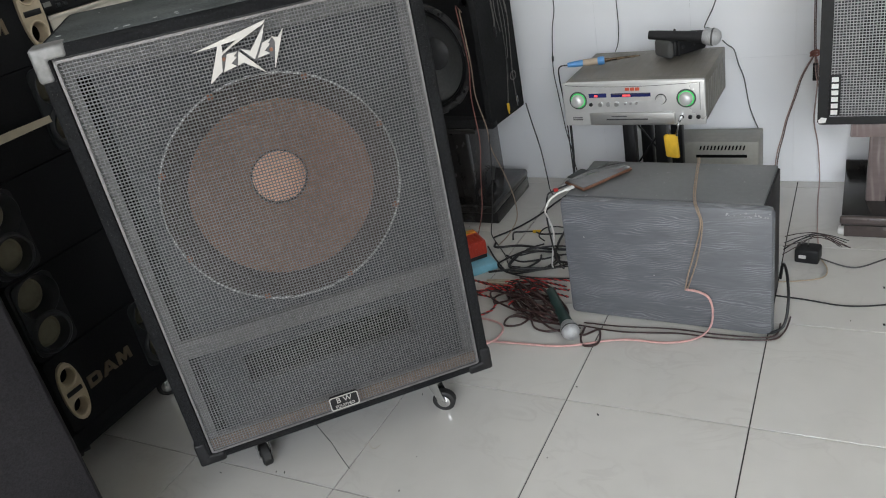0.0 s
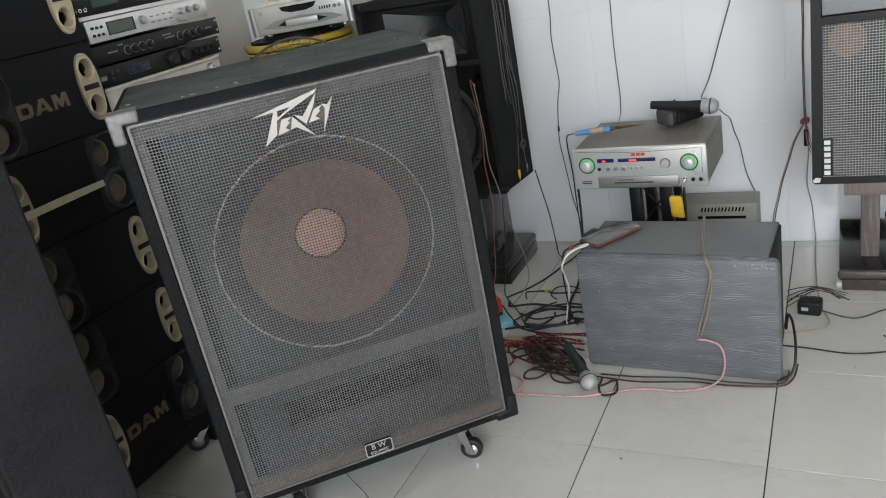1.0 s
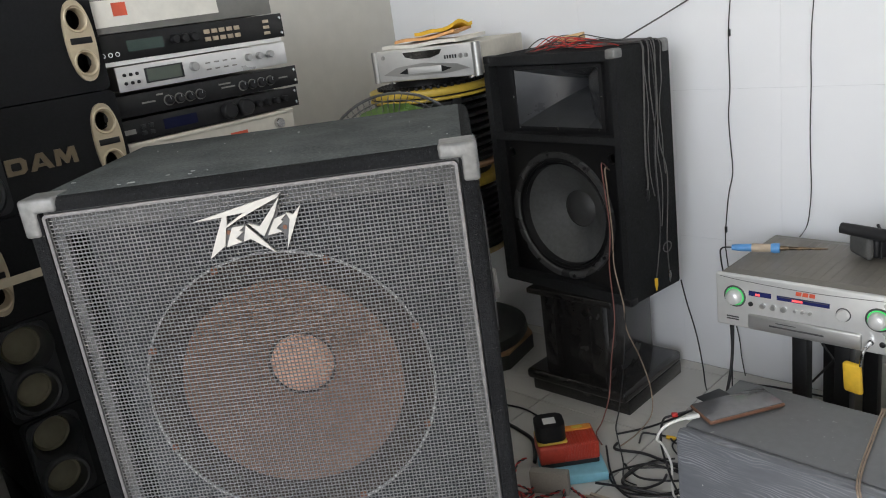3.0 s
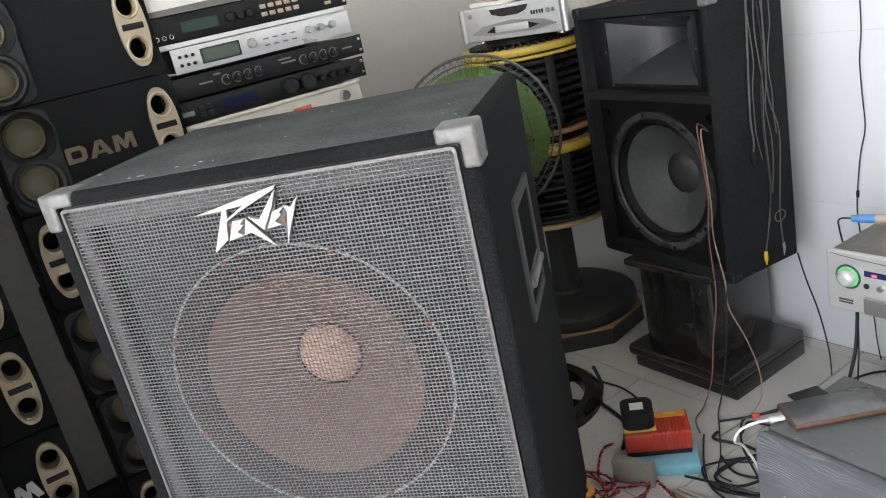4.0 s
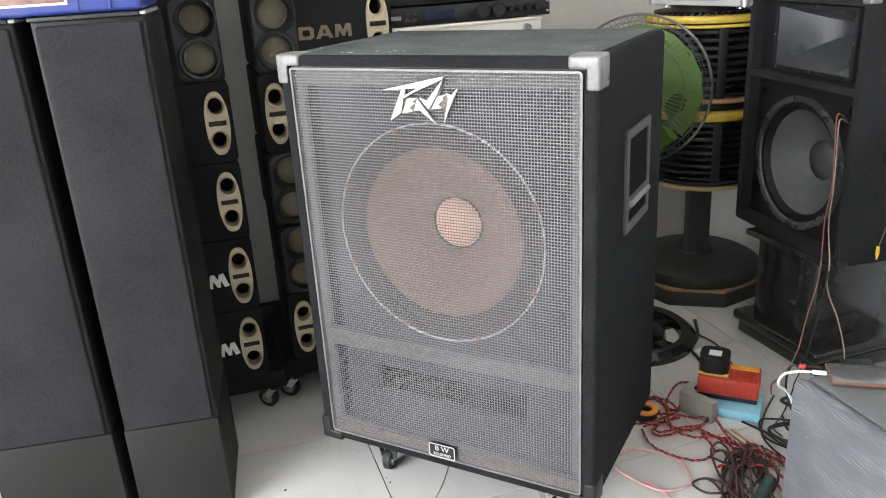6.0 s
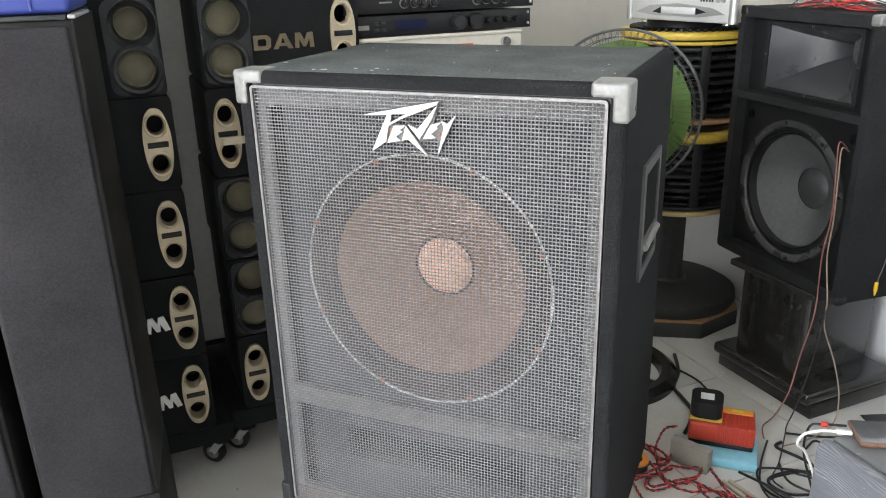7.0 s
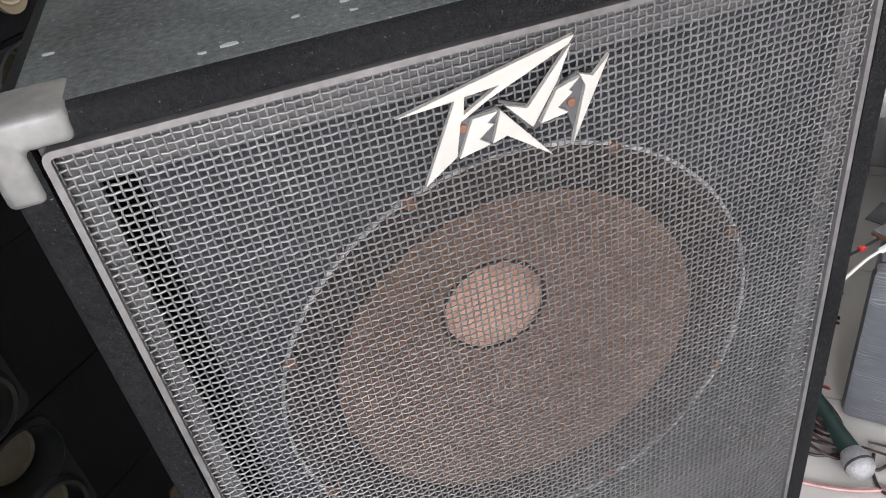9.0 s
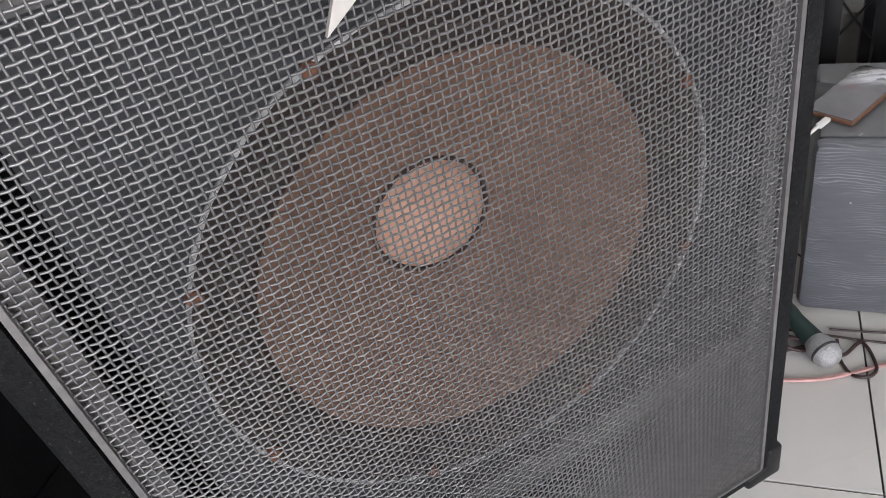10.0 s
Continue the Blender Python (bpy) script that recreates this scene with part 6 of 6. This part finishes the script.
cable(BK, flat([(-0.311, 0.741), (-0.341, 0.773), (-0.337, 0.825), (-0.291, 0.841), (-0.24, 0.816)], 0.004, 0.004, 11), 0.0022, BLACKWIRE)
BN = "dark brown microphone cable bundled on the floor"
rng = random.Random(21)
for k in range(9):
    cx, cy, a = -0.185 + 0.05 * (rng.random() - 0.5), 0.365 + 0.05 * (rng.random() - 0.5), radians(-38 + 24 * (rng.random() - 0.5))
    ra, rb = 0.095 + 0.03 * rng.random(), 0.018 + 0.03 * rng.random()
    pts = []
    for j in range(9):
        q = 2 * math.pi * j / 9
        u0, v0 = ra * math.cos(q) * (1 + 0.2 * (rng.random() - 0.5)), rb * math.sin(q) * (1 + 0.5 * (rng.random() - 0.5))
        pts.append((cx + u0 * math.cos(a) - v0 * math.sin(a), cy + u0 * math.sin(a) + v0 * math.cos(a), 0.005 + 0.032 * rng.random()))
    cable(BN, pts, 0.0030, BROWNWIRE, closed=True)
cable(BN, flat([(-0.247, 0.323), (-0.297, 0.344), (-0.340, 0.369), (-0.355, 0.400), (-0.331, 0.406), (-0.279, 0.383), (-0.232, 0.358), (-0.186, 0.335)], 0.006, 0.012, 5), 0.0030, BROWNWIRE)
cable(BN, flat([(-0.258, 0.297), (-0.234, 0.302), (-0.193, 0.295), (-0.154, 0.287)], 0.005, 0.004, 6), 0.0030, BROWNWIRE)
cable(BN, flat([(-0.296, 0.372), (-0.242, 0.362), (-0.177, 0.357)], 0.03, 0.01, 7), 0.0030, BROWNWIRE)
cable(BN, flat([(-0.296, 0.458), (-0.325, 0.462), (-0.306, 0.406), (-0.256, 0.341), (-0.194, 0.309)], 0.006, 0.008, 8), 0.0030, BROWNWIRE)
cable(BN, flat([(-0.293, 0.476), (-0.261, 0.462), (-0.206, 0.402), (-0.158, 0.329)], 0.02, 0.012, 9), 0.0030, BROWNWIRE)
cable(BN, flat([(-0.16, 0.33), (-0.192, 0.311), (-0.216, 0.265), (-0.257, 0.258), (-0.26, 0.295), (-0.22, 0.32), (-0.12, 0.30)], 0.005, 0.004, 1), 0.0029, BROWNWIRE)
cable(BN, flat([(-0.21, 0.34), (-0.196, 0.301), (-0.172, 0.263), (-0.131, 0.252), (-0.093, 0.263), (-0.05, 0.28)], 0.005, 0.004, 2), 0.0029, BROWNWIRE)
cable(BN, [(-0.19, 0.351, 0.02), (-0.236, 0.325, 0.012), (-0.299, 0.385, 0.02), (-0.314, 0.44, 0.012), (-0.294, 0.449, 0.03), (-0.248, 0.403, 0.04), (-0.18, 0.353, 0.045), (-0.111, 0.307, 0.02)], 0.0030, BROWNWIRE)
cable(BN, [(-0.155, 0.317, 0.03), (-0.223, 0.339, 0.045), (-0.295, 0.351, 0.02), (-0.328, 0.358, 0.006), (-0.34, 0.391, 0.006), (-0.289, 0.381, 0.03), (-0.209, 0.334, 0.05), (-0.16, 0.305, 0.02)], 0.0030, BROWNWIRE)
cable(BN, flat([(-0.06, 0.27), (-0.034, 0.252), (-0.003, 0.284), (0.013, 0.235), (0.003, 0.212), (-0.022, 0.212), (-0.038, 0.243), (-0.04, 0.285)], 0.004, 0.004, 3), 0.0030, BROWNWIRE)
cable("brown cable along the foot of the box", [(-0.06, 0.295, 0.006), (0.061, 0.285, 0.006), (0.195, 0.305, 0.005), (0.29, 0.302, 0.005), (0.403, 0.315, 0.005), (0.435, 0.35, 0.006), (0.445, 0.42, 0.008)], 0.0022, BROWNWIRE)
cable("brown cable along the foot of the box", [(-0.05, 0.31, 0.005), (0.05, 0.31, 0.005), (0.18, 0.322, 0.005), (0.30, 0.318, 0.005), (0.41, 0.33, 0.005), (0.425, 0.39, 0.006)], 0.0021, BROWNWIRE)
cable("stiff black cable looping out behind the box", [(0.40, 0.34, 0.006), (0.435, 0.345, 0.03), (0.442, 0.38, 0.085), (0.432, 0.45, 0.115), (0.418, 0.52, 0.10), (0.41, 0.55, 0.04)], 0.0036, BLACKWIRE)
cable("black lead running off along the floor", flat([(0.401, 0.52), (0.471, 0.512), (0.566, 0.497), (0.657, 0.519), (0.72, 0.55), (0.95, 0.60)], 0.004), 0.0022, BLACKWIRE)
cable("grey wire on the floor by the adapter", flat([(0.47, 0.75), (0.508, 0.713), (0.58, 0.685), (0.651, 0.737), (0.694, 0.765), (0.73, 0.80)], 0.004, 0.008, 3), 0.0022, GREYWIRE)
cable("tan wire looped from the adapter", flat([(0.395, 0.585), (0.45, 0.60), (0.505, 0.62), (0.515, 0.67), (0.495, 0.73)], 0.004, 0.01, 4), 0.002, TAN)
rng = random.Random(5)
for k in range(6):
    y = 0.70 + 0.09 * rng.random()
    cable("stripped wire end beside the adapter", [(0.40, y, 0.01 + 0.03 * rng.random()), (0.44, y + 0.02 * rng.random(), 0.045), (0.49, 0.76 + 0.03 * rng.random(), 0.05), (0.54 + 0.03 * rng.random(), 0.745 + 0.05 * rng.random(), 0.03)], 0.0013, (BLACKWIRE, BROWNWIRE, BLACKWIRE, BROWNWIRE, BLACKWIRE, BROWNWIRE)[k])
yp = thing("yellow_plug", "small yellow signal plug on the floor", "plug", pose(-0.372, 0.800, 0.0, 0, 0, 10))
part("barrel", lathe(B(), [(0, 0), (0.005, 0), (0.0055, 0.022), (0.004, 0.026), (0, 0.026)], 14, pose(0, 0, 0.006, 0, 90, 0)), YELLOWBAG, yp)

# wires on the wall and on the corner speaker
WY = Y1 - 0.006
WALLWIRE = mat("brown_pink_wire", (0.15, 0.105, 0.098), 0.5, var=0.35, big=40)


def wall_wire(label, pts, r, material, seed, kink=0.0035):
    """A wire that hangs with the small kinks of long use."""
    rngw, out = random.Random(seed), []
    for a, b in zip(pts, pts[1:]):
        n = max(1, round(math.dist(a, b) / 0.07))
        for k in range(n):
            f = k / n
            d = kink * (2 * rngw.random() - 1) if k else 0.0
            out.append((a[0] + (b[0] - a[0]) * f + d, a[1] + (b[1] - a[1]) * f, a[2] + (b[2] - a[2]) * f + 0.3 * d))
    return cable(label, out + [pts[-1]], r, material, per=4)


wall_wire("thin black wire hanging down the wall", [(-0.366, WY, 2.6), (-0.37, WY, 1.4), (-0.366, WY, 1.118), (-0.380, WY, 0.80), (-0.372, WY, 0.635), (-0.392, WY, 0.52), (-0.40, WY, 0.42), (-0.385, WY, 0.26), (-0.36, WY - 0.01, 0.12), (-0.34, WY - 0.02, 0.006)], 0.0016, BLACKWIRE, 1)
for z, dx in ((1.02, -0.3715), (0.46, -0.3965)):
    solid("wire_tie", box(B(), -0.003, -0.004, -0.009, 0.003, 0.003, 0.009, 0.001), BLACKPLASTIC, "black tape wound round a thin wire", "tape", pose(dx, WY, z))
wall_wire("thin black wire hanging down to the amplifier", [(-0.150, WY, 2.6), (-0.152, WY, 1.103), (-0.16, WY, 0.80), (-0.157, WY, 0.609), (-0.145, WY - 0.06, 0.516), (-0.13, 1.09, 0.513)], 0.0015, BLACKWIRE, 2)
wall_wire("black wire slanting up the wall from a microphone", [(0.176, 1.02, 0.58), (0.135, WY - 0.10, 0.56), (0.15, WY - 0.02, 0.60), (0.299, WY, 1.072), (0.72, WY, 2.4)], 0.0018, BLACKWIRE, 3, 0.001)
wall_wire("thin wire falling from the microphone to the floor", [(0.205, 1.02, 0.545), (0.218, 1.15, 0.48), (0.235, WY, 0.36), (0.25, WY, 0.27), (0.285, WY - 0.01, 0.17), (0.29, WY - 0.02, 0.02)], 0.0018, GREYWIRE, 4, 0.002)
for dx in (0.0, 0.004):
    wall_wire("brown wire down the wall beside the speaker", [(0.435 + dx, WY, 2.6), (0.436 + dx, WY, 1.1), (0.433 + dx, WY, 0.584), (0.437 + dx, WY, 0.432)], 0.0016, WALLWIRE, 5, 0.001)
    wall_wire("brown wire from the wall knot to the box", [(0.438 + 0.5 * dx, WY, 0.43), (0.402 + dx, WY, 0.36), (0.361 + dx, WY, 0.22), (0.335 + 1.4 * dx, WY, 0.10), (0.33 + dx, WY - 0.05, 0.02)], 0.0018, WALLWIRE if dx else WALLPINK, 6, 0.001)
wall_wire("pinkish wire from the wall knot to the floor", [(0.44, WY, 0.43), (0.447, WY, 0.34), (0.442, WY, 0.21), (0.456, WY, 0.13), (0.466, WY - 0.03, 0.03), (0.47, 1.05, 0.004), (0.478, 0.90, 0.004), (0.49, 0.76, 0.012)], 0.0019, WALLPINK, 7, 0.001)
for k, mt in enumerate((WALLPINK, WALLWIRE, WALLPINK)):
    cable("bared wire end hanging from the wall knot", [(0.438, WY, 0.43), (0.440 + 0.004 * k, WY - 0.012, 0.40), (0.446 + 0.005 * k, WY - 0.02, 0.355), (0.455 + 0.006 * k, WY - 0.02, 0.325 + 0.008 * k)], 0.0017, mt)
knot = thing("wire_knot", "knot of pink and brown wire on the wall", "cable", pose(0.438, WY - 0.002, 0.432))
bm = B()
for k in range(3):
    tube(bm, [(0.012 * math.cos(2 * math.pi * j / 14 + k), 0.006 * math.sin(2 * math.pi * j / 7 + k) - 0.006, 0.008 * math.sin(2 * math.pi * j / 14 + 2 * k)) for j in range(14)], 0.0028, 6, True)
part("turns", bm, mat("pink_brown_wire", (0.30, 0.12, 0.10), 0.5), knot)
part("inline_switch", box(B(), -0.004, -0.012, -0.085, 0.010, 0.0, -0.03, 0.002), BLACKPLASTIC, knot, "black inline block")
rng = random.Random(14)
TOPZ = 0.359 + 0.677
for k in range(26):
    x0, y0 = -0.80 + 0.10 * rng.random(), 0.87 + 0.08 * rng.random()
    x1, y1 = -0.58 + 0.12 * rng.random(), 0.90 + 0.10 * rng.random()
    mid_x = 0.5 * (x0 + x1)
    cable("loose wire piled on the corner speaker", [(x0 - 0.02, y0, TOPZ + 0.003), (x0 + 0.03, y0 + 0.02, TOPZ + 0.006 + 0.03 * rng.random()), (mid_x - 0.03, 0.5 * (y0 + y1) + 0.05 * (rng.random() - 0.5), TOPZ + 0.004 + 0.03 * rng.random()), (mid_x + 0.03, 0.5 * (y0 + y1) + 0.05 * (rng.random() - 0.5), TOPZ + 0.004 + 0.02 * rng.random()), (x1, y1, TOPZ + 0.003)],
          0.0014, (REDWIRE, BROWNWIRE, BLACKWIRE, GREYWIRE, REDWIRE)[k % 5])
solid("wood_offcut", box(B(), 0, 0, 0, 0.07, 0.035, 0.02, 0.002), mat("raw_pine", (0.58, 0.40, 0.20), 0.7, var=0.15, stretch=(1, 8, 8)), "raw pine offcut among the wires", "offcut", pose(-0.71, 0.93, TOPZ + 0.012, 0, -6, 24))
def on_side(y, z, lift=0.003):
    """A spot on the corner speaker's outer side: depth from its front, height over its foot."""
    return tuple(PAM @ Vector((PW + lift, y, z)))


side_runs = [(0.0024, BLACKPLASTIC, [(0.107, 0.613), (0.095, 0.40), (0.099, 0.33), (0.095, 0.30)]), (0.0016, YELLOWBAG, [(0.129, 0.571), (0.142, 0.453), (0.137, 0.361), (0.143, 0.207), (0.125, 0.10), (0.11, 0.045)]), (0.0016, CHROME, [(0.155, 0.565), (0.157, 0.423), (0.185, 0.321), (0.169, 0.141), (0.172, 0.05)])]
for r0, end, run in side_runs:
    y0 = run[0][0]
    cable("grey wire hanging down the speaker's side", [tuple(PAM @ Vector((PW - 0.12, y0 - 0.03, PH + 0.008))), tuple(PAM @ Vector((PW - 0.03, y0, PH + 0.008)))] + [on_side(y, z) for y, z in [(y0, PH - 0.002)] + run], r0, GREYWIRE)
    bm = B()
    lathe(bm, [(0, 0), (0.0045, 0.001), (0.005, 0.02), (0.003, 0.028), (0.0015, 0.036), (0, 0.036)], 12, pose(*on_side(run[-1][0], run[-1][1] + 0.004), 180, 0, 0))
    pl = thing("signal_plug", "small plug hanging on the end of a wire", "plug", pose(0, 0, 0))
    part("barrel", bm, end, pl)
rng = random.Random(31)
for y0, lo in ((0.112, 0.28), (0.136, 0.12), (0.148, 0.19), (0.166, 0.33)):
    n = 7
    run = [(y0 + 0.020 * (rng.random() - 0.5), PH - 0.002 - (PH - 0.002 - lo) * k / n) for k in range(n + 1)]
    cable("thin wire tangled down the speaker's side", [tuple(PAM @ Vector((PW - 0.10, y0 - 0.02, PH + 0.012))), tuple(PAM @ Vector((PW - 0.02, y0, PH + 0.007)))] + [on_side(y, z, 0.005 + 0.004 * rng.random()) for y, z in run], 0.0013, rng.choice((GREYWIRE, BLACKWIRE, GREYWIRE)))
cable("curl of grey wire on the speaker's side", [on_side(0.166 + 0.018 * math.cos(2 * math.pi * k / 10), 0.124 + 0.014 * math.sin(2 * math.pi * k / 10), 0.005) for k in range(10)], 0.0016, GREYWIRE, closed=True)
red_drop = [(0.398, 0.034, 0.372), (0.412, -0.006, 0.392), (0.419, -0.010, 0.33), (0.427, -0.010, 0.217), (0.416, -0.010, 0.109), (0.422, -0.012, -0.036)]
tan_drop = [(0.404, 0.034, 0.366), (0.424, -0.008, 0.380), (0.430, -0.012, 0.32), (0.436, -0.012, 0.21), (0.434, -0.012, 0.115), (0.457, -0.014, 0.014), (0.462, -0.014, -0.06)]
for drop, mt, end in ((red_drop, mat("faded_red_wire", (0.26, 0.10, 0.085), 0.5), [(-0.530, 0.80, 0.20), (-0.540, 0.79, 0.09), (-0.552, 0.765, 0.02), (-0.545, 0.72, 0.004), (-0.50, 0.68, 0.004)]),
                      (tan_drop, TANWIRE, [(-0.470, 0.85, 0.20), (-0.455, 0.87, 0.10), (-0.445, 0.85, 0.03), (-0.45, 0.78, 0.004), (-0.455, 0.70, 0.004)])):
    cable("speaker wire hanging in front of the woofer", [tuple(PAM @ Vector(p)) for p in drop] + end, 0.0018, mt)
cable("thin wire from the speaker's foot to the floor", [(-0.428, 1.02, 0.375), (-0.424, 1.04, 0.30), (-0.425, 1.09, 0.18), (-0.43, 1.13, 0.06), (-0.425, 1.13, 0.004), (-0.40, 1.09, 0.004)], 0.002, BLACKWIRE)
cable("grey wire from the corner speaker up the wall", [(-0.55, 0.99, TOPZ + 0.008), (-0.52, 1.10, TOPZ + 0.04), (-0.49, WY, TOPZ + 0.08), (-0.30, WY, 1.20), (0.3, WY, 1.7)], 0.0022, GREYWIRE)
cable("blue iron's black lead hanging behind the amplifier", [(-0.238, 0.932, 0.5225), (-0.262, 0.928, 0.518), (-0.275, 0.95, 0.48), (-0.285, 1.0, 0.36), (-0.30, 1.05, 0.20), (-0.28, 1.0, 0.05), (-0.25, 0.9, 0.006)], 0.0021, BLACKWIRE)

# ---- litter on the floor ----
bm = B()
rng = random.Random(31)
for k in range(45):
    x, y, s = -0.9 + 1.7 * rng.random(), -0.8 + 1.9 * rng.random(), 0.0007 + 0.0016 * rng.random() ** 2
    box(bm, -s * (1 + 2 * rng.random()), -s, 0, s * (1 + 2 * rng.random()), s, 0.0012, m=pose(x, y, 0.0002, 0, 0, 360 * rng.random()))
solid("floor_litter", bm, BLACKPLASTIC, "dark crumbs scattered on the floor tiles", "crumbs", kind="stuff", smooth=0)
cable("hairline crack line in a floor tile", [(-0.600, -0.195, 0.0), (-0.558, -0.23, 0.0), (-0.49, -0.272, 0.0), (-0.451, -0.30, 0.0), (-0.397, -0.337, 0.0)], 0.0009, GREYFACE, name="tile_crack")
cable("curled pale thread on the floor", [(-0.397, -0.248, 0.001), (-0.385, -0.262, 0.001), (-0.372, -0.265, 0.001), (-0.365, -0.250, 0.001)], 0.0009, BEIGE, name="thread")


# ---- tiles of the wall and the floor ----
def pieces(name, parent, sizes, material, make):
    """Tiles that share one mesh per size."""
    cache = {}
    for size, place in sizes:
        key = tuple(round(s, 3) for s in size)
        if key not in cache:
            cache[key] = mesh_from(name, make(*size), material, 8)
        ob = new(name, cache[key])
        ob.location = place
        ob.parent = parent


def cuts(a, b, step, start):
    k0 = math.floor((a - start) / step)
    edges = [a] + [start + step * k for k in range(k0, k0 + 80) if a + 0.005 < start + step * k < b - 0.005] + [b]
    return list(zip(edges, edges[1:]))


def floor_tile(wd, dp):
    bm = B()
    g = 0.0014
    loops = [[(g, g, -0.0034), (wd - g, g, -0.0034), (wd - g, dp - g, -0.0034), (g, dp - g, -0.0034)],
             [(g, g, -0.0008), (wd - g, g, -0.0008), (wd - g, dp - g, -0.0008), (g, dp - g, -0.0008)],
             [(g + 0.0005, g + 0.0005, 0), (wd - g - 0.0005, g + 0.0005, 0), (wd - g - 0.0005, dp - g - 0.0005, 0), (g + 0.0005, dp - g - 0.0005, 0)]]
    return loft(bm, loops, True)


def wall_tile(wd, ht):
    bm = B()
    g = 0.0001
    loops = [[(g, 0.0055, g), (wd - g, 0.0055, g), (wd - g, 0.0055, ht - g), (g, 0.0055, ht - g)],
             [(g, 0.0003, g), (wd - g, 0.0003, g), (wd - g, 0.0003, ht - g), (g, 0.0003, ht - g)],
             [(g + 0.0006, 0, g + 0.0006), (wd - g - 0.0006, 0, g + 0.0006), (wd - g - 0.0006, 0, ht - g - 0.0006), (g + 0.0006, 0, ht - g - 0.0006)]]
    return loft(bm, loops, True)


pieces("floor_tile", floor, [((x1 - x0, y1 - y0), (x0, y0, 0)) for x0, x1 in cuts(X0, X1, 0.4, 0.0) for y0, y1 in cuts(Y0, Y1, 0.4, 0.0)], TILE, floor_tile)
pieces("wall_tile", wall_north, [((x1 - x0, z1 - z0), (x0, Y1, z0)) for x0, x1 in cuts(X0, X1, 0.31, 0.383) for z0, z1 in cuts(0.0, TOP, 0.4435, 0.425)], WALLTILE, wall_tile)
